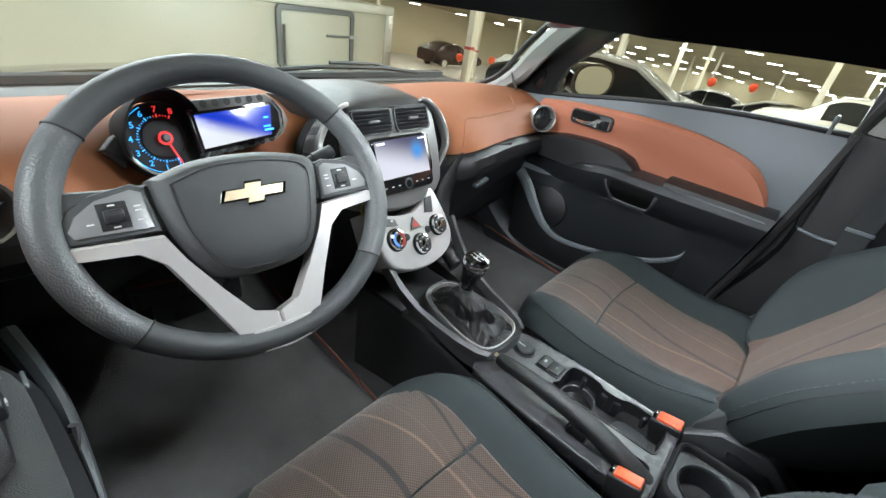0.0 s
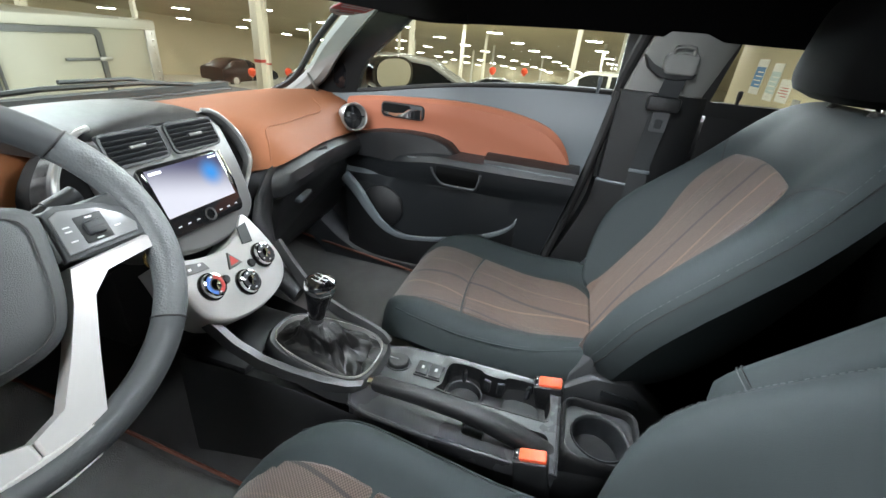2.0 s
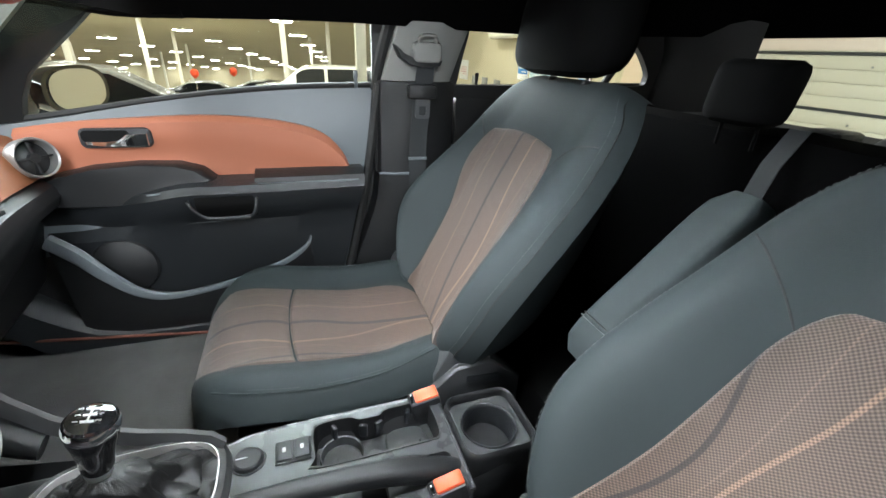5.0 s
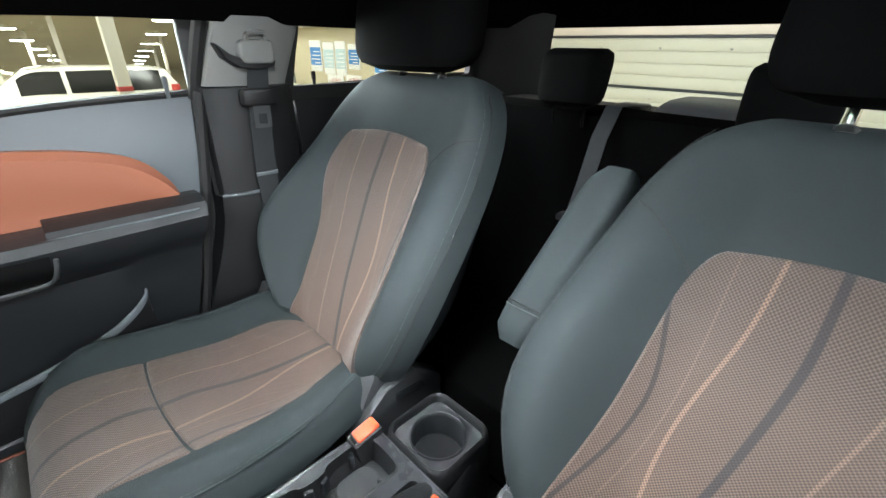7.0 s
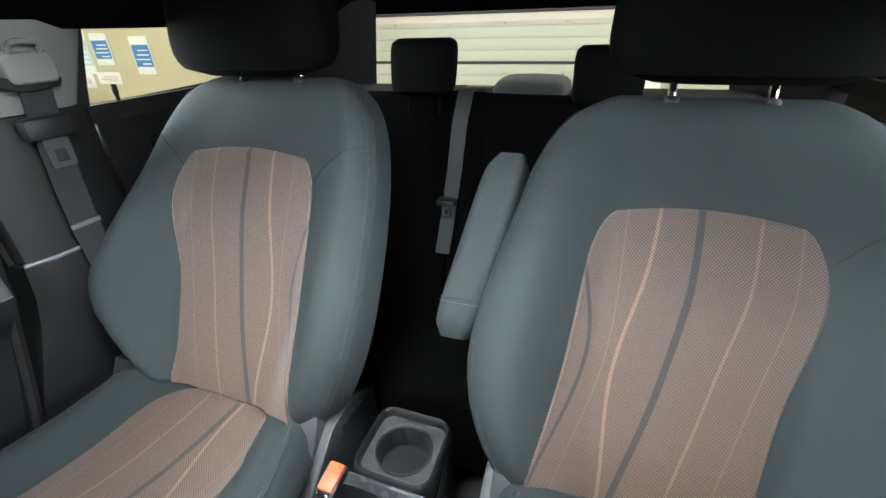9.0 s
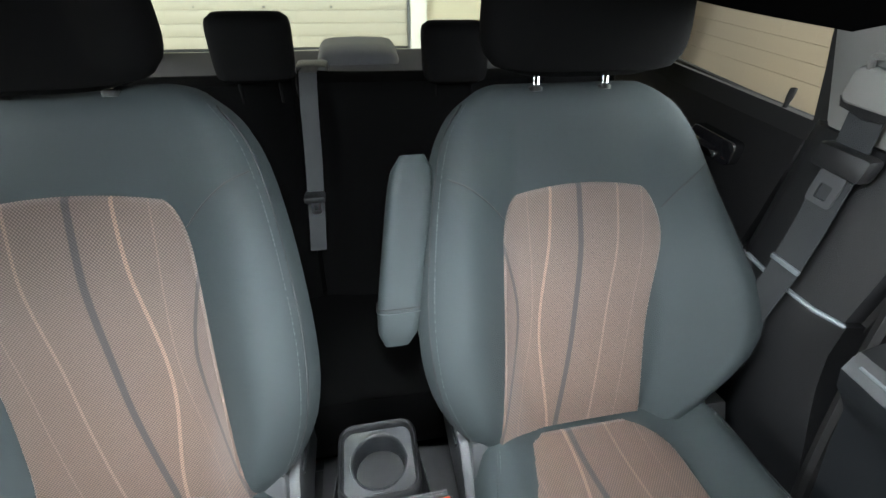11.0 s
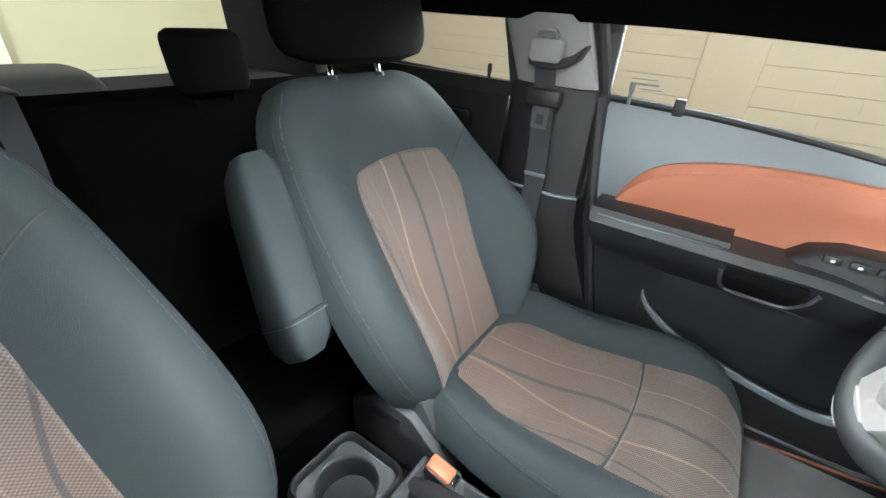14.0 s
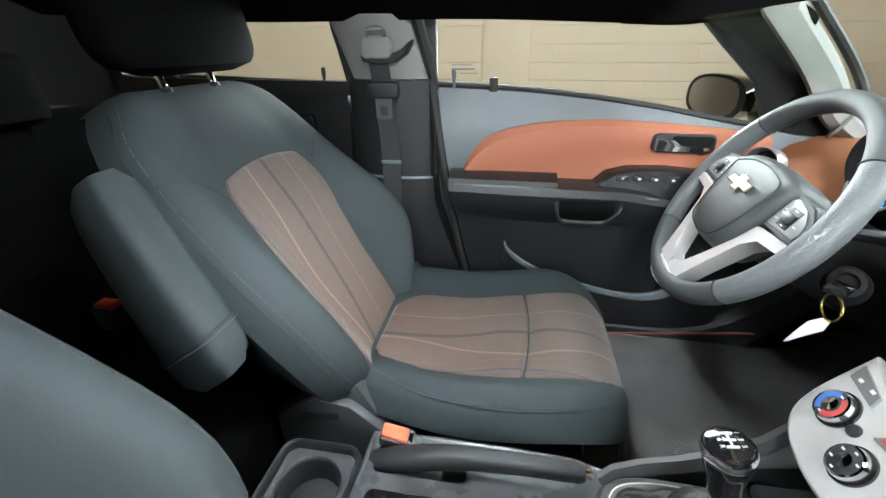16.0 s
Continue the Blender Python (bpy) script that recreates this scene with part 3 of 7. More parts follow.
def front_seat(x, label, inner, lean=0.0, top=0.715):
    """inner: 1 or -1, the way from the seat's middle to the car's middle; top: where the brown panel of the backrest ends."""
    s = thing("front_seat", label, "car seat", (x, 0, 0), "front seats")
    flip = Matrix.Diagonal((inner, 1, 1, 1))
    up = Matrix.Translation((0, 0, 0.012 if inner > 0 else 0.0))
    tip = Matrix.Translation((0, -0.085, 0.585)) @ pose(0, 0, 0, -lean) @ Matrix.Translation((0, 0.085, -0.585))
    cu = part("cushion", cushion_geo().moved(up), SEAT, s)
    part("cushion_insert", cushion_insert_geo().moved(up @ flip), KNIT, cu, "brown knitted middle panel with flowing stripes")
    for sg in (inner, -inner):
        edge = smooth_line([(sg * f * cushion_width(yy), yy, cushion_top(sg * 0.25 * f, yy) + 0.0012) for f, yy in ((0.86, -0.10), (0.90, 0.0), (0.92, 0.12), (0.92, 0.22), (0.88, 0.285))], 8)
        part("piping", tube(edge, 0.0018, 6).moved(up), SEAT, cu)
        part("stitching", stitches([q + Vector((-sg * 0.006, 0, 0.0028)) for q in edge], 0.0005, 0.0045, 0.0025).moved(up), STITCH, cu, "pale grey stitching")
    ba = part("backrest", backrest_geo().moved(tip @ flip), SEAT, s)
    part("backrest_insert", back_insert_geo(top, 0.020 if inner > 0 else 0.0).moved(tip @ flip), KNIT, ba, "brown knitted middle panel with arched top")
    for sg in (1, -1):
        rim = [(sg * 0.955 * side_width(v, sg), v) for v in (0.06, 0.14, 0.24, 0.38, 0.55, 0.72, 0.84, 0.93)]
        part("seam", tube(seam_line(rim, 0.0), 0.0016, 6).moved(tip @ flip), RUBBER, ba)
        part("stitching", stitches(seam_line([(q - sg * 0.007, v) for q, v in rim], 0.0009), 0.0006, 0.0045, 0.0025).moved(tip @ flip), STITCH, ba, "pale grey stitching")
        fan = [(sg * 0.140, top - 0.055), (sg * 0.166, top - 0.012), (sg * 0.200, top + 0.030), (sg * 0.228, top + 0.052)]
        part("seam", tube(seam_line(fan, -0.0004), 0.0015, 6).moved(tip @ flip), RUBBER, ba)
    hr = part("head_restraint", head_restraint_geo().moved(tip @ Matrix.Translation((-inner * (0.034 if inner < 0 else 0.016), 0.01, -0.018 if inner < 0 else -0.003))), HEADSHADED, s, "black cloth head restraint with the roof's shade in its colour")
    for sg in (-1, 1):
        part("post", tube([(sg * 0.062, -0.466, 1.08), (sg * 0.062, -0.483, 1.15)], 0.0062, 12).moved(tip), CHROME, hr, "chrome post")
        part("post_collar", lathe([(0.0, -0.004), (0.0125, -0.004), (0.0125, 0.003), (0.0095, 0.006), (0.0, 0.006)], 16, tip @ pose(sg * 0.062, -0.472, 1.098, 25)), BLACK, hr)
    part("base", box(-0.20, 0.20, -0.14, 0.27, 0.44, 0.53, 0.02), BLACK, s)
    part("side_valance", prism([(-0.20, 0.455), (0.24, 0.455), (0.275, 0.480), (0.27, 0.512), (0.10, 0.528), (-0.20, 0.535)], "x", inner * 0.20, inner * 0.236, 0.008), BLACK, s)
    for sg in (-1, 1):
        part("rail", box(sg * 0.17 - 0.02, sg * 0.17 + 0.02, -0.24, 0.34, 0.325, 0.45, 0.008), BLACK, s)
        part("recliner_cover", prism([(-0.27, 0.50), (-0.02, 0.50), (-0.035, 0.545), (-0.075, 0.585), (-0.13, 0.632), (-0.20, 0.640), (-0.27, 0.585)], "x", sg * 0.205, sg * 0.243, 0.008), BRACKET if sg == inner else DARK, s, "grey plastic recliner cover")
        part("hinge", prism([(-0.135, 0.575), (-0.085, 0.570), (-0.090, 0.612), (-0.118, 0.662), (-0.155, 0.655)], "x", sg * 0.19, sg * 0.228, 0.004), STEEL if sg != inner else BRACKET, s)
        part("cover_rib", prism([(-0.225, 0.588), (-0.150, 0.600), (-0.150, 0.612), (-0.215, 0.606)], "x", sg * 0.238, sg * 0.2465, 0.002), DARK, s)
    part("release_bar", tube(smooth_line([(-0.15, 0.25, 0.43), (-0.15, 0.345, 0.455), (0.0, 0.36, 0.455), (0.15, 0.345, 0.455), (0.15, 0.25, 0.43)], 5), 0.008, 8), BLACK, s)
    part("front_lever", prism([(0.285, 0.452), (0.352, 0.462), (0.360, 0.500), (0.348, 0.506), (0.338, 0.478), (0.285, 0.474)], "x", inner * 0.212, inner * 0.236, 0.005), BRACKET, s, "grey seat height lever")
    return s


front_seat(0.374, "dark grey and brown cloth passenger seat, empty", -1, 3.5)
driver = front_seat(-0.365, "dark grey and brown cloth driver's seat with raised armrest", 1, 0.0, 0.672)


def armrest_geo():
    rings = []
    for k in steps(0, 1, 14):
        o, d, nrm = back_frame(0.275 + 0.475 * k)
        end = max(0.0, 1 - abs(2 * k - 1) ** 5) ** 0.5
        c = o + nrm * (0.012 + 0.012 * k) + Vector((0.016 - 0.050 * k, 0, 0))
        ring = []
        for q in range(18):
            a = 2 * math.pi * q / 18
            ca, sa = math.cos(a), math.sin(a)
            ring.append(c + Vector((0.037 * (0.55 + 0.45 * end) * math.copysign(abs(ca) ** 0.45, ca), 0, 0)) + nrm * (0.058 * (0.6 + 0.4 * end) * (1 - 0.34 * k) * math.copysign(abs(sa) ** 0.45, sa)) + d * 0.0)
        rings.append(ring)
    return loft(rings).moved(Matrix.Translation((0.312, -0.052, 0.0)))


arm = part("armrest", armrest_geo(), SEAT, driver, "folded-up cloth armrest")
for k_ in (0.19, 0.21):
    o_, d_, n_ = back_frame(0.275 + 0.475 * k_)
    cuff = [o_ + n_ * (0.012 + 0.012 * k_) + Vector((0.0376 * math.copysign(abs(math.cos(a)) ** 0.45, math.cos(a)) + 0.328 - 0.050 * k_, -0.052, 0.0)) + n_ * (0.0588 * (1 - 0.34 * k_) * math.copysign(abs(math.sin(a)) ** 0.45, math.sin(a))) for a in steps(0.02, 2 * math.pi + 0.02, 36)[:-1]]
    part("cuff_seam", tube(cuff, 0.0010, 6, closed=True), STITCH if k_ < 0.2 else RUBBER, arm)
part("armrest_pivot", tube([(0.235, -0.275, 0.775), (0.29, -0.275, 0.775)], 0.018, 14), BLACK, arm)


def belt_buckle(x, y, tilt, label):
    b = thing("belt_buckle", label, "belt buckle", (x, y, 0.558), "front belt buckles")
    body = part("housing", box(-0.016, 0.016, -0.028, 0.024, 0.0, 0.080, 0.006), BLACK, b)
    part("release_button", box(-0.0115, 0.0115, -0.026, 0.014, 0.071, 0.084, 0.003), ORANGE, body, "orange press button")
    part("slot", box(-0.009, 0.009, 0.0155, 0.022, 0.070, 0.0815, 0.001), GLOSS, body)
    part("stalk", box(-0.011, 0.011, -0.018, 0.018, -0.09, 0.004, 0.004), BLACK, b)
    b.rotation_euler = (radians(-12), radians(tilt), 0)
    return b


belt_buckle(0.092, -0.065, -6, "black front belt buckle with orange button by the passenger seat")
belt_buckle(-0.088, -0.050, 6, "black front belt buckle with orange button by the driver's seat")

# ---- floor, tunnel, sills ----
def floor_z(x, y):
    """The carpet rises towards the toe board; footwells and sill sides are raised to fit the camera's view."""
    return 0.30 + (0.10 + 0.05 * ease(0.30, 0.62, abs(x))) * ease(0.10, 0.32, y) + 0.14 * ease(0.78, 1.12, y)


floor = solid("floor", sheet(lambda u, v: ((u, v, floor_z(u, v) + 0.07 * ease(0.14, 0.07, abs(u)) * ease(0.9, 0.6, v)), (0, 0, 1)), steps(-0.70, 0.70, 28), steps(-1.0, 1.15, 30), 0.03), CARPET,
              "black carpeted car floor with raised tunnel", "floor", kind="structure")
solid("wall_front", sheet(lambda u, v: ((u, 1.12 + 0.02 * v, 0.42 + v), (0, -1, 0)), steps(-0.72, 0.72, 8), steps(0, 0.55, 6), 0.03), CARPET, "black carpeted footwell bulkhead", "bulkhead", kind="structure")


def floor_mat(x0, x1, y0, y1, label):
    m = thing("floor_mat", label, "floor mat", (0, 0, 0), "floor mats")
    out = round_rect(x0, x1, y0, y1, 0.05)
    n = 14
    pile = sheet(lambda u, v: ((x0 + (x1 - x0) * u, y0 + (y1 - y0) * v, 0.012 + floor_z(x0 + (x1 - x0) * u, y0 + (y1 - y0) * v) + 0.003 * math.sin(9 * u + 5 * v)), (0, 0, 1)), steps(0, 1, n), steps(0, 1, n), 0.008)
    part("mat_surface", pile, MAT, m)
    part("binding", tube([(px, py, 0.018 + floor_z(px, py)) for px, py in out], 0.0038, 6, closed=True), MATEDGE, m, "rust-red edge binding")


floor_mat(0.15, 0.63, 0.22, 0.98, "dark grey pile floor mat with rust edge, passenger side")
floor_mat(-0.63, -0.15, 0.22, 0.98, "dark grey pile floor mat with rust edge, driver side")
floor_mat(0.15, 0.60, -0.78, -0.30, "dark grey rear floor mat with rust edge")
floor_mat(-0.60, -0.15, -0.78, -0.30, "dark grey rear floor mat with rust edge")

for sg, nm in ((1, "right"), (-1, "left")):
    solid("sill_" + nm, loft([[(sg * xx, y, zz) for xx, zz in ((0.64, 0.30), (0.645, 0.40), (0.665, 0.425), (0.70, 0.43), (0.72, 0.42), (0.72, 0.30))] for y in steps(-0.95, -0.05, 6)]
                              + [[(sg * xx, y, zz + 0.075 * ease(0.0, 0.35, y)) for xx, zz in ((0.64, 0.30), (0.645, 0.40), (0.665, 0.425), (0.70, 0.43), (0.72, 0.42), (0.72, 0.30))] for y in steps(0.0, 0.56, 7)]
                              + [[(sg * (xx - 0.05 * k * k), 0.56 + 0.34 * k, zz + 0.075 + 0.36 * k * k) for xx, zz in ((0.64, 0.30), (0.645, 0.40), (0.665, 0.425), (0.70, 0.43), (0.72, 0.42), (0.72, 0.30))] for k in steps(0.2, 1, 5)]),
          DARK, "black plastic door sill trim", "sill", kind="structure")

# ---- doors ----
def front_door(sg, label):
    d = thing("front_door", label, "car door", (0, 0, 0), "front doors")

    def face(y, z):
        """Inner face of the door panel, metres from the car's middle."""
        return 0.700 + 0.018 * ease(0.95, 1.08, z) + 0.012 * ease(0.80, 0.55, z) - 0.010 * ease(0.35, 0.62, y)

    def rear(z):
        return curve_at([(0.40, 0.06), (0.60, 0.0), (0.85, -0.055), (1.09, -0.092)], z)

    def top(y):
        return curve_at([(-0.1, 1.078), (0.15, 1.066), (0.40, 1.036), (0.60, 1.002), (0.80, 0.975)], y)

    def fn(u, v):
        z = 0.42 + v * (top(0.3) - 0.42)
        y = rear(min(1.09, z)) + u * (0.80 - rear(min(1.09, z)))
        z = 0.42 + v * (top(y) - 0.42)
        return (sg * face(y, z), y, z), (-sg, 0, 0)

    panel = part("panel", sheet(fn, steps(0, 1, 26), steps(0, 1, 26), 0.05), GREY, d, "slate grey moulded door panel")
    part("skin", box(sg * 0.77, sg * 0.80, -0.10, 0.85, 0.30, 0.97, 0.01), RUBBER, d)
    # brick-coloured insert, standing a little proud
    up = [(0.66, 0.985), (0.58, 0.996), (0.47, 1.004), (0.32, 1.010), (0.20, 1.004), (0.10, 0.987), (0.04, 0.962), (0.0, 0.918), (-0.022, 0.866)]
    lo = [(0.66, 0.876), (0.58, 0.880), (0.50, 0.888), (0.42, 0.892), (0.36, 0.884), (0.32, 0.862), (0.215, 0.862), (0.10, 0.862), (-0.022, 0.862)]
    ups, los = smooth_line([(0, *p) for p in up], 4), smooth_line([(0, *p) for p in lo], 4)
    rows = []
    for k in steps(0, 1, 22):
        rows.append([(sg * (face(0.3, 0.93) - 0.012 - 0.012 * ease(0.0, 0.10, k) * (1 - 0.75 * ease(0.25, 0.80, k)) * (1 - ease(0.93, 1.0, k)) - 0.006 * ease(0.2, 0.6, a.y)), a.y + (c.y - a.y) * k, a.z + (c.z - a.z) * k) for a, c in zip(ups, los)])
    ins = loft(rows, caps=False, closed=False)
    back = [(sg * (face(0.3, 0.93) + 0.006), q[1], q[2]) for r in rows for q in r]
    n0, w = len(ins.verts), len(rows[0])
    rim = list(range(w)) + [i * w + w - 1 for i in range(1, len(rows))] + [(len(rows) - 1) * w + j for j in range(w - 2, -1, -1)] + [i * w for i in range(len(rows) - 2, 0, -1)]
    ins = Geo(ins.verts + back, ins.faces + [(a, n0 + a, n0 + rim[(k + 1) % len(rim)], rim[(k + 1) % len(rim)]) for k, a in enumerate(rim)])
    part("insert", ins, BRICKDOOR, d, "brick-brown padded door insert")
    # dark lower panel with armrest ledge
    sec = [(0.702, 0.872), (0.655, 0.870), (0.628, 0.862), (0.618, 0.846), (0.626, 0.815), (0.650, 0.785), (0.664, 0.760), (0.668, 0.70), (0.680, 0.60), (0.690, 0.46), (0.70, 0.43), (0.74, 0.43), (0.74, 0.872)]
    rings = []
    for y in steps(0, 1, 22):
        ring = []
        for xx, zz in sec:
            yy = rear(zz) + 0.012 + y * (0.66 - rear(zz))
            bulge = 0.010 * math.sin(math.pi * min(1, max(0, (yy + 0.02) / 0.5))) if zz > 0.78 and xx < 0.68 else 0.0
            drop = -0.030 * ease(0.34, 0.56, yy) if xx < 0.70 and zz > 0.75 else 0
            ring.append((sg * (xx - bulge + (0.05 * ease(0.40, 0.62, yy) if xx < 0.66 else 0)), yy, zz + drop))
        rings.append(ring)
    part("lower_panel", loft(rings), DARK, d, "black grained lower door panel with armrest ledge")
    # raised front pod of the armrest with switches
    podo = [(0.30, 0.835), (0.30, 0.872), (0.325, 0.896), (0.37, 0.910), (0.45, 0.914), (0.54, 0.908), (0.61, 0.892), (0.655, 0.876), (0.655, 0.82), (0.50, 0.815)]
    part("armrest_pod", prism(podo, "x", sg * 0.715, sg * 0.640, 0.02), BLACK, d)
    cap = [[(sg * xx, y, zz) for xx, zz in ((0.70, 0.866), (0.695, 0.884), (0.66, 0.884), (0.632, 0.874), (0.626, 0.862))] for y in steps(-0.045, 0.215, 8)]
    part("armrest_pad", loft(cap), BLACK, d)
    part("trim_line", tube([(sg * 0.6235, y, 0.862 - 0.016 * ease(0.2, 0.5, y)) for y in steps(-0.03, 0.44, 12)], 0.0022, 6), GREY, d)
    part("trim_line", tube([(sg * 0.6635, y, 0.768 - 0.022 * (y + 0.02)) for y in steps(-0.02, 0.42, 8)], 0.0016, 6), STITCH, d)
    def cup(u, v):
        z = 0.840 - 0.062 * v
        return (sg * curve_at([(0.775, 0.644), (0.785, 0.636), (0.815, 0.612), (0.842, 0.607)], z), 0.222 + 0.124 * u, z), (-sg, 0, 0)
    # A near-black sheet on the surface paints the shade of the cup.
    pull = part("pull_cup", sheet(cup, steps(0, 1, 8), steps(0, 1, 8), 0.006), HOLLOWSHADE, d, "near-black sheet standing in for the shaded pull cup")
    part("pull_lip", tube(smooth_line([Vector(cup(u, v)[0]) - Vector((sg * 0.003, 0, 0)) for u, v in ((-0.06, 0.10), (-0.03, 0.45), (0.06, 0.92), (0.25, 1.02), (0.75, 1.02), (0.94, 0.90), (1.06, 0.45), (1.12, 0.10))], 4), 0.0042, 8), BRACKET, pull, "dark grey pull lip")
    if sg < 0:
        for k in range(4):
            ws_ = part("window_switch", box(sg * 0.634, sg * 0.650, 0.345 + 0.036 * k, 0.371 + 0.036 * k, 0.884, 0.8985, 0.003), DARK, d)
            part("switch_mark", box(sg * 0.6328, sg * 0.6342, 0.355 + 0.036 * k, 0.361 + 0.036 * k, 0.889, 0.893, 0), PRINT, ws_)
    # map pocket: a pale rim that sweeps forwards and up
    rimline = smooth_line([(sg * 0.672, 0.098, 0.705), (sg * 0.664, 0.106, 0.682), (sg * 0.650, 0.135, 0.660), (sg * 0.628, 0.19, 0.640), (sg * 0.620, 0.30, 0.610), (sg * 0.615, 0.43, 0.592), (sg * 0.612, 0.50, 0.612), (sg * 0.612, 0.555, 0.665), (sg * 0.620, 0.60, 0.715), (sg * 0.632, 0.65, 0.752)], 5)
    part("pocket_rim", tube(rimline, [0.002 + 0.0035 * ease(0, 12, k) + 0.0075 * ease(22, len(rimline) - 4, k) for k in range(len(rimline))], 8, flat=1.6), GREY, d, "slate grey map pocket rim")
    pk = [[Vector((q.x, q.y, q.z)), Vector((q.x + sg * 0.004, q.y, q.z - 0.06)), Vector((sg * 0.655, q.y, 0.47)), Vector((sg * 0.69, q.y, 0.46)), Vector((sg * 0.69, q.y, q.z - 0.03))] for q in rimline]
    part("pocket", loft(pk), BLACK, d)
    part("speaker_bump", lathe([(0.0, 0.020), (0.045, 0.018), (0.068, 0.008), (0.072, 0.0), (0.0, 0.0)], 28, pose(sg * 0.668, 0.535, 0.66, 0, -sg * 90)), BLACK, d)
    # inner release handle
    hb = part("handle_bezel", prism(round_rect(0.414, 0.550, 0.944, 0.988, 0.014), "x", sg * 0.69, sg * 0.667, 0.006), DARK, d, "dark grey handle bezel")
    # A flat near-black plate paints the shade behind the handle.
    part("recess_shade", prism(round_rect(0.455, 0.543, 0.958, 0.983, 0.009), "x", sg * 0.668, sg * 0.6655, 0.001), HOLLOWSHADE, hb)
    part("release_handle", prism([(0.421, 0.950), (0.500, 0.949), (0.536, 0.954), (0.536, 0.960), (0.498, 0.959), (0.474, 0.963), (0.458, 0.975), (0.421, 0.976)], "x", sg * 0.668, sg * 0.659, 0.003), CHROME, hb, "chrome release handle")
    # window: seal, glass, lock pin, sail panel
    part("window_seal", tube([(sg * 0.722, y, top(y) + 0.004) for y in steps(-0.09, 0.78, 16)], 0.008, 8), RUBBER, d)
    gl = part("window_pane", sheet(lambda u, v: ((sg * (0.735 - 0.05 * v), u + v * 0.0, top(u) - 0.02 + v * 0.30), (-sg, 0, 0)), steps(-0.09, 0.665, 6), [0, 0.5, 1], 0.004), GLASS, d)
    gl.visible_shadow = False
    part("lock_pin", lathe([(0.004, 0.0), (0.004, 0.022), (0.0055, 0.026), (0.0055, 0.038), (0.003, 0.042), (0.0, 0.042)], 12, pose(sg * 0.715, -0.045, 1.074)), GREY, d)
    if sg < 0:
        part("window_stop", box(-0.722, -0.708, 0.04, 0.06, 1.066, 1.098, 0.003), RUBBER, d)
        part("glass_mark", box(-0.7095, -0.7085, -0.05, 0.0, 1.124, 1.126, 0), BEZEL, d)
        part("glass_mark", box(-0.7080, -0.7070, -0.05, 0.005, 1.114, 1.118, 0), BEZEL, d)
        part("glass_mark", box(-0.7095, -0.7085, -0.03, 0.012, 1.106, 1.108, 0), BEZEL, d)
    part("sail_panel", prism([(0.81, 0.965), (0.655, 0.985), (0.640, 1.04), (0.615, 1.09), (0.530, 1.165), (0.455, 1.235), (0.56, 1.245), (0.69, 1.13), (0.775, 1.055)], "x", sg * 0.735, sg * 0.712, 0.004), HOODBLACK, d)
    # edge seal down the rear of the door
    part("edge_seal", tube([(sg * 0.690, rear(z) - 0.006, z) for z in steps(0.44, 1.085, 14)], 0.012, 8), RUBBER, d)
    part("window_frame", tube(smooth_line([(sg * 0.712, -0.094, 1.07), (sg * 0.698, -0.104, 1.14), (sg * 0.672, -0.130, 1.25)], 4), 0.014, 8), RUBBER, d)
    return d


front_door(1, "grey and brick-brown passenger door, closed")
front_door(-1, "grey and brick-brown driver's door with window switches, closed")


def door_mirror(sg, label):
    m = thing("door_mirror", label, "door mirror", (sg * 0.905, 0.610, 1.043), "door mirrors")
    out = [(0.104 * math.copysign(abs(math.cos(a)) ** 0.75, math.cos(a)), 0.055 * math.copysign(abs(math.sin(a)) ** 0.8, math.sin(a))) for a in steps(0, 2 * math.pi, 28)[:-1]]
    rings = [[(sg * x * k, yy, z * k) for x, z in out] for yy, k in ((0.0, 0.93), (0.0, 1.0), (0.02, 1.02), (0.06, 0.9), (0.09, 0.6), (0.10, 0.2))]
    part("shell", loft(rings), GLOSS, m, "gloss black mirror shell")
    part("mirror_glass", prism([(sg * x * 0.84, z * 0.86) for x, z in out], "y", 0.001, -0.003), CHROME, m)
    part("foot", box(-sg * 0.22, -sg * 0.10, 0.01, 0.07, -0.050, 0.035, 0.02), GLOSS, m)
    m.rotation_euler = (0, 0, radians(-sg * 18))


door_mirror(1, "gloss black door mirror on the passenger side")
door_mirror(-1, "gloss black door mirror on the driver's side")


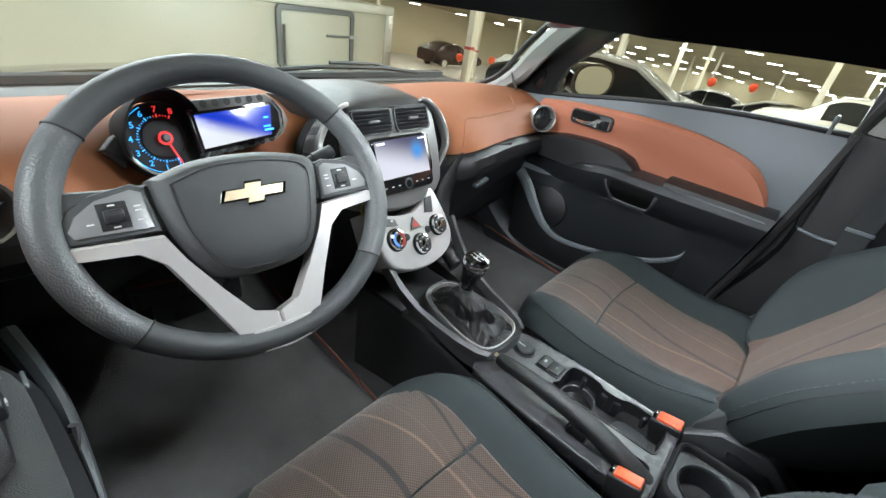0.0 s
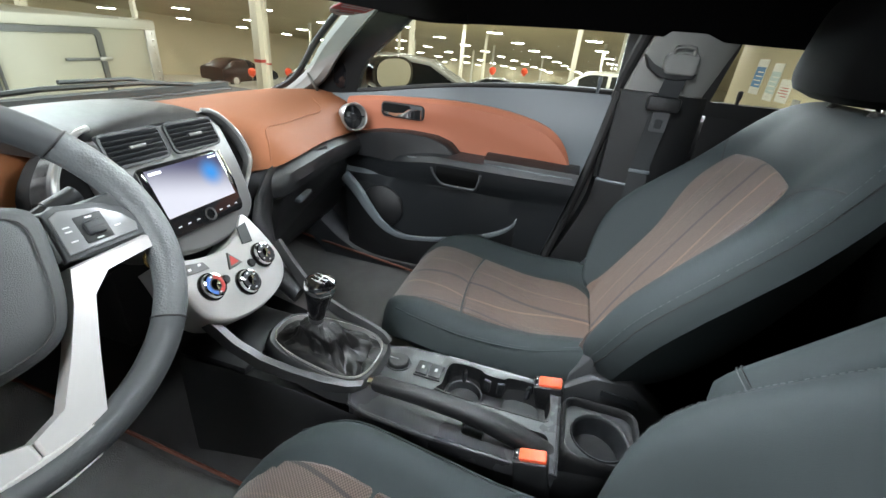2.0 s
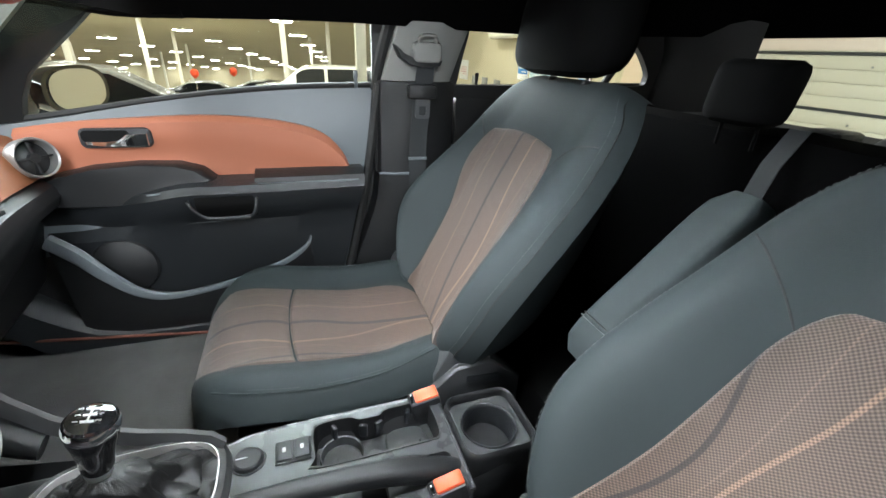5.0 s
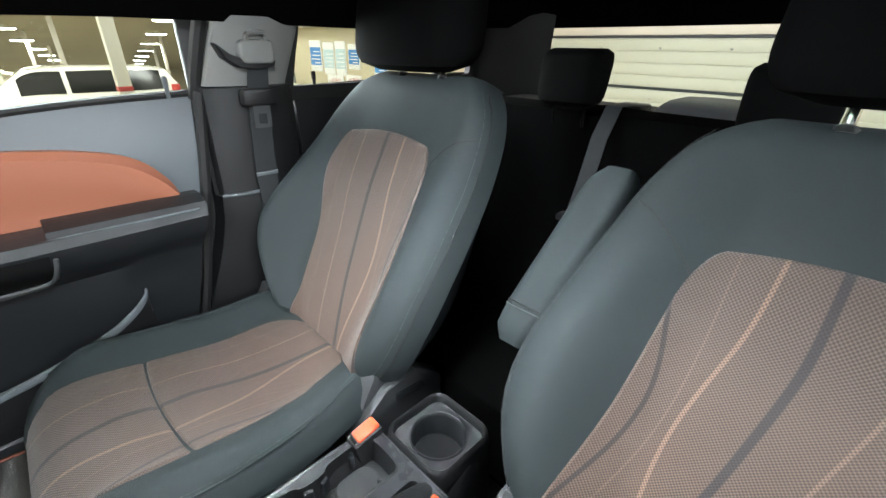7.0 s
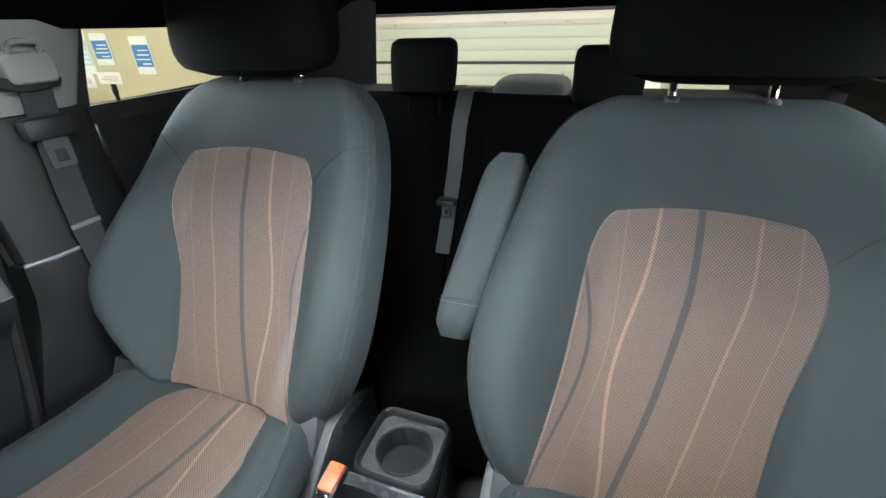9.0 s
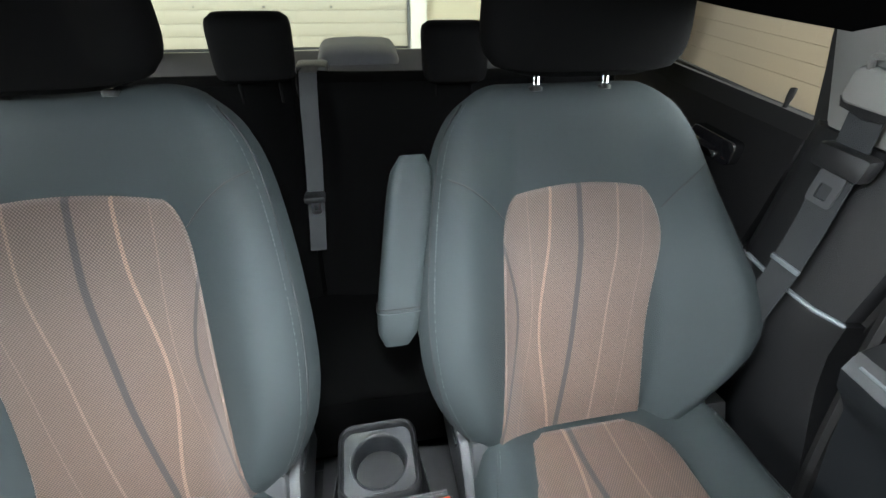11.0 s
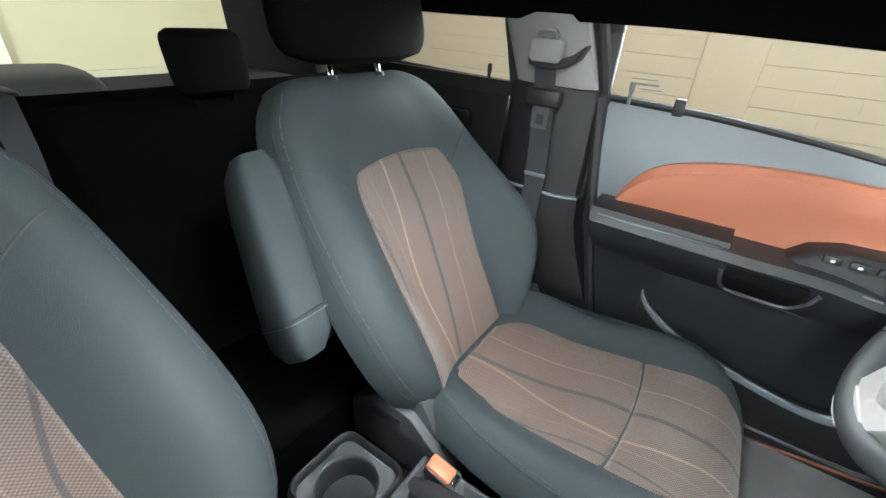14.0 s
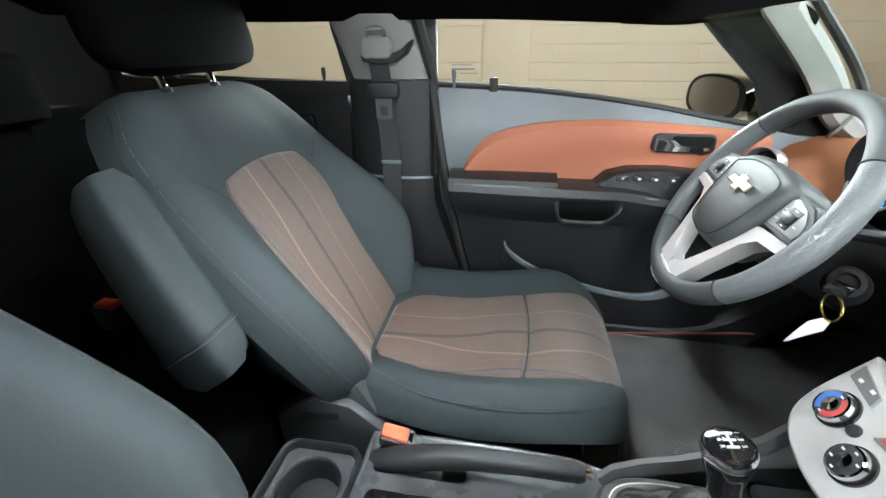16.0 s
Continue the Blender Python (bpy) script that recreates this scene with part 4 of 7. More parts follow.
# ---- B pillars and belts ----
def pillar(sg, nm):
    p = thing("pillar_trim", "dark grey lower and pale grey upper pillar trim", "pillar trim", group="pillar trims", kind="structure")
    lower = [[(sg * (xx + 0.02 * ease(0.86, 0.5, z)), y, z) for xx, y in ((0.715, -0.085 + 0.10 * ease(0.86, 0.45, z)), (0.672, -0.092 + 0.10 * ease(0.86, 0.45, z)), (0.655, -0.125 + 0.06 * ease(0.86, 0.45, z)), (0.652, -0.20), (0.662, -0.275), (0.69, -0.305), (0.72, -0.305))] for z in steps(0.40, 0.862, 8)]
    part("lower_cover", loft(lower), BLACK, p)
    mid = [[(sg * xx, y, z) for xx, y in ((0.715, -0.092), (0.672, -0.098), (0.656, -0.128), (0.654, -0.20), (0.664, -0.272), (0.69, -0.300), (0.72, -0.300))] for z in (0.866, 0.95, 1.02, 1.094)]
    part("middle_cover", loft(mid), BLACK, p)
    part("gap_filler", box(sg * 0.722, sg * 0.752, -0.17, 0.07, 0.40, 1.075, 0.004), RUBBER, p)
    part("gap_filler", box(sg * 0.700, sg * 0.722, -0.140, -0.085, 0.85, 1.24, 0.004), RUBBER, p)
    part("ledge", tube([(sg * 0.668, -0.092, 0.864), (sg * 0.653, -0.13, 0.864), (sg * 0.650, -0.20, 0.864), (sg * 0.660, -0.27, 0.864)], 0.004, 6), GREY, p)
    upper = [[(sg * (xx - 0.24 * (z - 1.09)), y - 0.28 * (z - 1.09), z) for xx, y in ((0.715, -0.10), (0.678, -0.104), (0.662, -0.128), (0.66, -0.20), (0.668, -0.262), (0.69, -0.285), (0.72, -0.285))] for z in (1.096, 1.13, 1.17, 1.21, 1.24)]
    part("upper_cover", loft(upper), PILLAR, p, "pale grey upper pillar cover")
    b = thing("seat_belt", "dark grey webbing front seat belt hanging on its pillar", "seat belt", group="front seat belts")
    part("webbing", loft([[(sg * (x - 0.0015), y - w, z), (sg * (x - 0.0015), y + w, z), (sg * x, y + w, z), (sg * x, y - w, z)] for x, y, z, w in ((0.634, -0.205, 1.140, 0.022), (0.637, -0.198, 1.08, 0.023), (0.636, -0.190, 0.98, 0.023), (0.634, -0.186, 0.90, 0.023), (0.634, -0.19, 0.80, 0.023), (0.638, -0.20, 0.62, 0.023), (0.642, -0.205, 0.44, 0.023))]), WEBBING, b)
    part("guide_loop", prism([(-0.246, 1.146), (-0.240, 1.134), (-0.200, 1.128), (-0.165, 1.133), (-0.138, 1.150), (-0.124, 1.178), (-0.146, 1.160), (-0.175, 1.149), (-0.215, 1.147)], "x", sg * 0.652, sg * 0.626, 0.006), BLACK, b, "black belt guide loop")
    part("height_adjuster", prism(round_rect(-0.242, -0.170, 1.140, 1.186, 0.012), "x", sg * 0.652, sg * 0.622, 0.006), PILLAR, b, "pale grey belt height adjuster")
    part("adjuster_grip", tube(smooth_line([(sg * 0.628, -0.225, 1.180), (sg * 0.618, -0.222, 1.198), (sg * 0.618, -0.188, 1.198), (sg * 0.628, -0.184, 1.180)], 3), 0.0042, 8), PILLAR, b)
    part("tongue_grip", box(sg * 0.618, sg * 0.646, -0.232, -0.158, 1.058, 1.092, 0.008), BLACK, b)
    part("tongue", frame_ring(round_rect(-0.216, -0.178, 1.010, 1.058, 0.006), round_rect(-0.206, -0.188, 1.018, 1.040, 0.003), "x", sg * 0.630, sg * 0.633), BRACKET, b, "grey steel belt tongue")
    part("stop_band", box(sg * 0.629, sg * 0.6335, -0.212, -0.162, 0.905, 0.913, 0.001), GREY, b)


pillar(1, "right")
pillar(-1, "left")

# ---- dashboard ----
dash = thing("dashboard", "brick-brown and black moulded dashboard", "dashboard", kind="structure")


def dash_front(x):
    """How far forward the dashboard's lip lies."""
    return curve_at([(-0.72, 0.66), (-0.55, 0.645), (-0.46, 0.69), (-0.36, 0.725), (-0.20, 0.70), (-0.12, 0.71), (0.0, 0.73), (0.11, 0.70), (0.165, 0.61), (0.22, 0.565), (0.40, 0.580), (0.60, 0.615), (0.72, 0.63)], x)


def dash_lip(x):
    return curve_at([(-0.72, 0.90), (-0.36, 0.90), (-0.1, 0.885), (0.12, 0.885), (0.25, 0.908), (0.42, 0.911), (0.60, 0.896), (0.72, 0.89)], x)


def pad_ring(x):
    f, l = dash_front(x), dash_lip(x)
    edge = ease(0.55, 0.72, abs(x)) * 0.012
    return [(x, 1.02, 0.955), (x, 0.965, 0.972 - edge), (x, 0.86, 0.992 - edge), (x, f + 0.17, 0.993), (x, f + 0.10, 0.985), (x, f + 0.05, 0.968), (x, f + 0.018, 0.942), (x, f + 0.002, 0.912), (x, f, l), (x, f + 0.02, l - 0.008), (x, f + 0.10, l), (x, 0.95, 0.90)]


part("upper_pad", loft([pad_ring(x) for x in steps(-0.70, 0.70, 84)]), BRICK, dash, "brick-brown grained upper pad")


def low_ring(x):
    f, l = dash_front(x), dash_lip(x)
    d = ease(0.0, 0.25, x)
    k = ease(0.04, 0.22, x) * 0.075
    return [(x, f + 0.11, l - 0.004), (x, f + 0.004, l - 0.006), (x, f - 0.014, l - 0.018), (x, f - 0.020, l - 0.040), (x, f - 0.012, l - 0.062), (x, f + 0.010, l - 0.077), (x, f + 0.040, l - 0.088), (x, f + 0.050, l - 0.13), (x, f + 0.080, l - 0.18 - k), (x, f + 0.12, l - 0.23 - k), (x, f + 0.20, l - 0.27 - k), (x, 1.0, l - 0.27 - k), (x, 1.0, 0.86)]


part("lower_panel", loft([low_ring(x) for x in steps(-0.69, 0.69, 80)]), BLACK, dash, "black grained lower dashboard")
# glove box lid with its own shut line
def lid_at(u, v):
    x = 0.135 + 0.485 * u
    y = dash_front(x) + 0.024 + 0.085 * v - 0.012 * math.sin(math.pi * v)
    return (x, y, dash_lip(x) - 0.082 - (0.225 - 0.09 * u) * v), (0, -0.9, 0.4)


lid = sheet(lid_at, steps(0, 1, 18), steps(0, 1, 10), 0.03)
gb = part("glove_box_lid", lid, BLACK, dash, "black glove box lid")
part("latch", box(-0.034, 0.034, -0.010, 0.010, -0.006, 0.006, 0.005).moved(pose(0.325, lid_at(0.39, 0.15)[0][1] - 0.002, 0.792, 0, -4, 8)), GREY, gb, "grey latch")
part("lid_edge", tube(smooth_line([lid_at(0.0, v)[0] for v in (0.4, 0.2, 0.06)] + [lid_at(u, 0.0)[0] for u in (0.05, 0.2, 0.4, 0.6, 0.8, 1.0)], 4), 0.0035, 8), DARK, gb)
part("defroster_slot", tube([(x, 0.93, 0.989) for x in steps(-0.4, 0.5, 12)], 0.006, 6, flat=0.5), BLACK, dash)
part("airbag_seam", tube(smooth_line([pad_ring(x)[k] for x, k in ((0.56, 4), (0.50, 5), (0.40, 5), (0.30, 5), (0.235, 5), (0.205, 6), (0.195, 7))], 5), 0.0016, 6), BRICK, dash)
part("pad_slot", box(0.33, 0.40, dash_front(0.36) - 0.004, dash_front(0.36) + 0.02, 0.893, 0.905, 0.003), BLACK, dash)


def round_vent(x, y, z, turn):
    v = part("air_vent", lathe([(0.038, -0.02), (0.0395, 0.010), (0.0375, 0.015), (0.0345, 0.012), (0.0335, -0.03), (0.0, -0.03)], 36).moved(pose(x, y, z, 78, 0, turn)), RINGSILVER, dash, "round vent with silver ring")
    part("vent_core", lathe([(0.0, 0.006), (0.009, 0.006), (0.011, 0.0), (0.033, -0.012), (0.033, -0.028), (0.0, -0.028)], 30).moved(pose(x, y, z, 78, 0, turn)), BLACK, v)
    part("vent_vane", (box(-0.032, 0.032, -0.002, 0.002, -0.012, 0.006, 0.001) + box(-0.003, 0.003, -0.032, 0.032, -0.012, 0.004, 0.001)).moved(pose(x, y, z, 78, 0, turn)), BLACK, v)


round_vent(0.600, 0.604, 0.942, -36)
round_vent(-0.612, 0.622, 0.936, 30)

# instrument pod
pod = thing("instrument_cluster", "lit rev counter and blue display in silver pod", "instrument cluster", (-0.36, 0.70, 0.975))
tiltm = pose(0, 0, 0, 68)
DC = Vector((-0.031, -0.006))
DM = tiltm @ Matrix.Translation((DC.x, DC.y, 0))
hood = []
for r, z in ((0.058, -0.07), (0.060, 0.012), (0.0585, 0.020), (0.055, 0.016), (0.053, -0.012), (0.052, -0.030)):
    ring = []
    for a in steps(0, 2 * math.pi, 48)[:-1]:
        up = max(0.0, math.sin(a - 0.45)) ** 1.3
        ring.append(DM @ Vector((r * math.cos(a), r * math.sin(a) * (1 + 0.10 * up), z + (0.042 * up ** 0.7 if z > 0 else 0))))
    hood.append(ring)
dial = part("dial_hood", loft(hood, caps=False), HOODBLACK, pod, "black hooded dial surround")
part("dial_ring", tube([DM @ Vector((0.0575 * math.cos(a), 0.0575 * math.sin(a), 0.019)) for a in steps(math.radians(175), math.radians(365), 30)], 0.0022, 8), RINGSILVER, dial, "thin silver lower ring")
part("dial_face", lathe([(0.0, 0.0), (0.054, 0.0), (0.054, -0.006), (0.0, -0.006)], 40).moved(DM @ Matrix.Translation((0, 0, -0.004))), BLACK, dial)
part("inner_ring", lathe([(0.0275, 0.0), (0.029, 0.0012), (0.0305, 0.0)], 40).moved(DM @ Matrix.Translation((0, 0, -0.0035))), DARK, dial)
for k in range(33):
    a = radians(-72 - 224 * k / 32)
    big = k % 4 == 0
    part("tick", box(0.0315 if big else 0.0325, 0.036 if big else 0.0345, -0.0009 if big else -0.0005, 0.0009 if big else 0.0005, 0, 0.001, 0).moved(DM @ pose(0, 0, -0.0035, 0, 0, math.degrees(a))), GLOWRED if k > 26 else GLOWBLUE, dial)
for k in range(9):
    a = radians(-72 - 224 * k / 8)
    cu = bpy.data.curves.new("numeral", "FONT")
    cu.body, cu.size, cu.align_x, cu.align_y, cu.extrude = str(k), 0.0118, "CENTER", "CENTER", 0.0003
    cu.offset = 0.0001
    ob = new("numeral", cu)
    ob.parent = dial
    ob.matrix_local = DM @ Matrix.Translation((0.0425 * math.cos(a), 0.0425 * math.sin(a), -0.003))
    cu.materials.append(GLOWRED if k > 6 else GLOWBLUE)
part("rev_arc", tube([DM @ Vector((0.0505 * math.cos(radians(-72 - 175 * q)), 0.0505 * math.sin(radians(-72 - 175 * q)), -0.003)) for q in steps(0, 1, 30)], 0.0006, 5), GLOWBLUE, dial)
part("hub", lathe([(0.0, 0.012), (0.0045, 0.012), (0.0065, 0.009), (0.0065, 0.0), (0.0, 0.0)], 24).moved(DM), BEZEL, dial)
part("needle", box(-0.010, 0.041, -0.0013, 0.0013, 0, 0.0016, 0.0005).moved(DM @ Matrix.Translation((0, 0, 0.0045)) @ pose(0, 0, 0, 0, 0, -72)), GLOWRED, dial, "red needle")
part("hub_ring", lathe([(0.0070, 0.0), (0.0098, 0.0), (0.0098, 0.002), (0.0070, 0.002)], 28).moved(DM @ Matrix.Translation((0, 0, 0.004))), GLOWRED, dial)
PM = tiltm @ pose(0, 0, 0, 0, 0, 3)
disp = part("display_case", prism([(0.010, -0.044), (0.130, -0.036), (0.150, -0.026), (0.164, -0.006), (0.160, 0.014), (0.146, 0.032), (0.135, 0.042), (0.010, 0.044)], "z", -0.05, 0.020, 0.005).moved(PM), STACKGREY, pod, "silver display housing with dark dimples")
part("display_frame", prism([(0.004, -0.036), (0.128, -0.030), (0.143, -0.016), (0.147, 0.010), (0.138, 0.028), (0.004, 0.026)], "z", 0.015, 0.0265, 0.003).moved(PM), GLOSS, disp, "gloss black display frame")
part("display_screen", prism([(0.010, -0.030), (0.122, -0.025), (0.134, 0.022), (0.010, 0.021)], "z", 0.0258, 0.0272).moved(PM), CLUSTERSCREEN, disp, "glowing blue and white display")
for x, y, w in ((0.112, -0.012, 0.012), (0.112, -0.018, 0.016), (0.116, 0.002, 0.008)):
    part("display_text", box(x, x + w, y, y + 0.003, 0.0274, 0.0279, 0).moved(PM), GLOWBLUE, disp)
part("display_trim", tube([PM @ Vector(q) for q in ((0.131, -0.030, 0.026), (0.147, -0.016, 0.026), (0.151, 0.010, 0.026), (0.140, 0.031, 0.026))], 0.0018, 8), CHROME, disp)
for k in range(6):
    for y in (0.0355, -0.0385 + 0.0014 * k):
        part("dimple", lathe([(0.0, 0.0), (0.0042, 0.0), (0.0056, 0.0025), (0.0, 0.0025)], 14).moved(PM @ Matrix.Translation((0.030 + 0.0185 * k, y, 0.0190))), RUBBER, disp)
part("pod_wing", prism([(-0.112, -0.012), (-0.092, 0.006), (-0.082, -0.006), (-0.075, -0.030), (-0.090, -0.040)], "z", -0.05, 0.004, 0.006).moved(tiltm), DARK, pod)

# ---- centre stack ----
stack = thing("centre_stack", "dark silver centre stack with vents, screen and climate panel", "centre stack", (0.0, 0.0, 0.0), kind="structure")
SF = Matrix.Translation((-0.006, 0.590, 0.928)) @ pose(0, 0, 0, 66) @ Matrix.Diagonal((0.94, 0.97, 1, 1))   # face frame: x right, y up the face, z out
part("hood", sheet(lambda u, v: (lambda y, z, w: ((u * w, y, z - 0.024 * abs(u) ** 3), (0, -0.3, 1)))(*curve_at([(0, 0.97, 0.980, 0.15), (0.3, 0.88, 1.008, 0.15), (0.6, 0.77, 1.025, 0.144), (0.85, 0.675, 1.026, 0.134), (0.95, 0.636, 1.020, 0.127), (1.0, 0.624, 1.012, 0.124)], v)), steps(-1, 1, 18), steps(0, 1, 18), 0.03), BLACK, stack, "black grained hood")
face = [(-0.122, 0.085), (-0.06, 0.098), (0.06, 0.098), (0.122, 0.085), (0.132, 0.03), (0.128, -0.05), (0.112, -0.090), (0.066, -0.113), (0.0, -0.121), (-0.066, -0.113), (-0.112, -0.090), (-0.128, -0.05), (-0.132, 0.03)]
part("bezel", prism([(q.x, q.y) for q in smooth_line([(*p, 0) for p in face + face[:1]], 3)][:-1], "z", -0.09, 0.0, 0.010).moved(SF), STACKGREY, stack, "dark silver bezel")
for sg in (-1, 1):
    vent = part("vent_frame", frame_ring(round_rect(sg * 0.056 - 0.052, sg * 0.056 + 0.052, 0.040, 0.092, 0.010), round_rect(sg * 0.056 - 0.048, sg * 0.056 + 0.048, 0.044, 0.088, 0.008), "z", -0.01, 0.004).moved(SF), DARK, stack)
    # Near-black backing paints the shade behind the slats.
    part("vent_box", box(sg * 0.056 - 0.049, sg * 0.056 + 0.049, 0.043, 0.089, -0.002, 0.0015, 0.001).moved(SF), HOLLOWSHADE, vent)
    for k in range(6):
        part("slat", box(sg * 0.056 - 0.047, sg * 0.056 + 0.047, -0.0035, 0.0035, -0.0009, 0.0009, 0.0006).moved(SF @ Matrix.Translation((0, 0.0475 + 0.0074 * k, 0.003)) @ pose(0, 0, 0, 35)), DARK, vent)
    part("vent_tab", box(sg * 0.056 - 0.014, sg * 0.056 + 0.014, 0.0625, 0.0685, 0.004, 0.009, 0.002).moved(SF), BEZEL, vent)
    # open storage bin either side of the stack, edged in silver
    wide = 1.0 if sg > 0 else 1.22
    path = smooth_line([(sg * (0.10 + (x - 0.10) * wide), y, z) for x, y, z in ((0.104, 0.104, -0.004), (0.122, 0.098, 0.0), (0.145, 0.078, 0.0), (0.168, 0.042, -0.004), (0.173, 0.002, -0.008), (0.150, -0.026, -0.008), (0.118, -0.052, -0.006))], 5)
    # A near-black block paints the bin's inner shade.
    bn = part("bin", prism([(q.x, q.y) for q in path] + [(sg * 0.100, -0.03), (sg * 0.095, 0.06)], "z", -0.10, -0.024).moved(SF), HOLLOWSHADE, stack, "storage bin, its shaded hollow a near-black block")
    part("bin_rim", tube([SF @ q for q in path], 0.0042, 10), RINGSILVER, bn, "silver rim of the side bin")
    part("bin_wall", loft([[SF @ q, SF @ (q * 0.97), SF @ (q * 0.97 + Vector((0, 0, -0.06))), SF @ (q + Vector((0, 0, -0.06)))] for q in path]), STACKGREY, bn)
scr = part("screen_unit", prism(round_rect(-0.084, 0.082, -0.082, 0.034, 0.014), "z", 0.0, 0.012, 0.004).moved(SF), GLOSS, stack, "gloss black touch screen unit")
part("screen", box(-0.074, 0.072, -0.050, 0.027, 0.011, 0.0135, 0).moved(SF), TOUCHSCREEN, scr, "lit touch screen")
part("screen_mark", box(-0.070, -0.048, 0.019, 0.023, 0.0136, 0.0140, 0).moved(SF), SCREENWHITE, scr)
part("screen_mark", box(0.050, 0.068, 0.021, 0.0235, 0.0136, 0.0140, 0).moved(SF), SCREENWHITE, scr)
part("power_ring", lathe([(0.008, 0.0), (0.012, 0.0), (0.012, 0.003), (0.008, 0.003)], 24).moved(SF @ Matrix.Translation((0, -0.067, 0.0115))), CHROME, scr)
for x in (-0.064, -0.045, -0.026, 0.026, 0.045, 0.064):
    part("touch_key", box(x - 0.003, x + 0.003, -0.068, -0.0662, 0.0115, 0.0126, 0).moved(SF), PRINT, scr)
for sg in (-1, 1):
    part("screen_edge", tube(smooth_line([SF @ Vector((sg * 0.083, 0.028, 0.010)), SF @ Vector((sg * 0.085, -0.03, 0.010)), SF @ Vector((sg * 0.074, -0.078, 0.010))], 5), 0.0018, 6), CHROME, scr)

CF = Matrix.Translation((-0.016, 0.500, 0.778)) @ pose(0, 0, 0, 54) @ Matrix.Diagonal((0.92, 1, 1, 1))
cp = [(-0.108, 0.076), (-0.06, 0.058), (0.0, 0.050), (0.050, 0.064), (0.092, 0.088), (0.112, 0.0), (0.098, -0.040), (0.06, -0.062), (0.0, -0.070), (-0.06, -0.062), (-0.098, -0.040), (-0.112, 0.0)]
clim = part("climate_panel", prism([(q.x, q.y) for q in smooth_line([(*p, 0) for p in cp + cp[:1]], 4)][:-1], "z", -0.07, 0.0, 0.008).moved(CF), STACKSILVER, stack, "silver climate panel")


def knob(x, y, ring, label):
    k = part("knob", lathe([(0.0, 0.0125), (0.017, 0.0125), (0.0192, 0.011), (0.0205, 0.004), (0.0210, 0.0), (0.0, 0.0)], 36).moved(CF @ Matrix.Translation((x, y, 0.001))), DARK, clim, label)
    part("knob_ring", lathe([(0.0205, 0.0), (0.0240, 0.0), (0.0235, 0.003), (0.0208, 0.005)], 36).moved(CF @ Matrix.Translation((x, y, 0.0005))), GLOSS, k)
    part("knob_edge", lathe([(0.0185, 0.0), (0.0203, -0.004), (0.0208, -0.0045), (0.0196, 0.0008), (0.0172, 0.0016)], 36).moved(CF @ Matrix.Translation((x, y, 0.0125))), ring, k, "chrome edge")
    part("knob_cap", lathe([(0.0, 0.0), (0.0075, 0.0), (0.0085, 0.002), (0.0, 0.003)], 20).moved(CF @ Matrix.Translation((x, y, 0.0132))), CHROME, k)
    for j in range(5):
        a = radians(30 + 60 * j)
        part("knob_mark", box(-0.002, 0.002, -0.001, 0.001, 0, 0.0008, 0).moved(CF @ Matrix.Translation((x + 0.0135 * math.cos(a), y + 0.0135 * math.sin(a), 0.0134))), PRINT, k)
    return k


kt = knob(-0.066, 0.006, CHROME, "black temperature knob with red and blue arcs")
for a0, mm in ((100, INKBLUE), (-80, INKRED)):
    part("arc", tube([CF @ Matrix.Translation((-0.066, 0.006, 0.0136)) @ Vector((0.0135 * math.cos(radians(a0 + q)), 0.0135 * math.sin(radians(a0 + q)), 0)) for q in steps(0, 150, 12)], 0.0032, 6, flat=0.25, up=CF.col[2].xyz), mm, kt)
knob(0.0, -0.020, CHROME, "black fan knob")
knob(0.066, 0.006, CHROME, "black air direction knob")
hz = part("hazard_switch", prism([(-0.016, 0.014), (0.016, 0.014), (0.0, 0.040)], "z", 0.0, 0.004, 0.001).moved(CF), BEZEL, clim)
part("hazard_mark", prism([(-0.010, 0.018), (0.010, 0.018), (0.0, 0.034)], "z", 0.004, 0.0048).moved(CF), INKRED, hz)
for x in (-0.034, 0.034):
    part("push_button", lathe([(0.0, 0.005), (0.0065, 0.005), (0.008, 0.002), (0.008, 0.0), (0.0, 0.0)], 20).moved(CF @ Matrix.Translation((x, 0.004, 0))), DARK, clim)
part("blank_switch", prism([(0.054, 0.070), (0.078, 0.072), (0.066, 0.036), (0.042, 0.040)], "z", 0.0, 0.003, 0.001).moved(CF), DARK, clim, "blank dark switch plate")
part("switch_key", prism([(-0.098, 0.060), (-0.052, 0.046), (-0.048, 0.032), (-0.096, 0.040)], "z", 0.0, 0.004, 0.001).moved(CF), BEZEL, clim)
for x in (-0.082, -0.062):
    part("switch_mark", box(x - 0.003, x + 0.003, 0.043, 0.047, 0.004, 0.0048, 0).moved(CF), PRINT, clim)
for sg in (-1, 1):
    part("side_strut", loft([[(0.010 + sg * (x + 0.005), y, z + 0.002), (0.010 + sg * (x - 0.006), y, z + 0.005), (0.010 + sg * (x - 0.010), y + 0.010, z - 0.012), (0.010 + sg * (x + 0.005), y + 0.014, z - 0.018)] for x, y, z in ((0.112, 0.52, 0.775), (0.110, 0.49, 0.735), (0.105, 0.455, 0.700), (0.099, 0.41, 0.674), (0.092, 0.36, 0.660), (0.085, 0.31, 0.652), (0.074, 0.27, 0.646), (0.060, 0.25, 0.642))]), SURROUND, stack, "dark silver side strut")
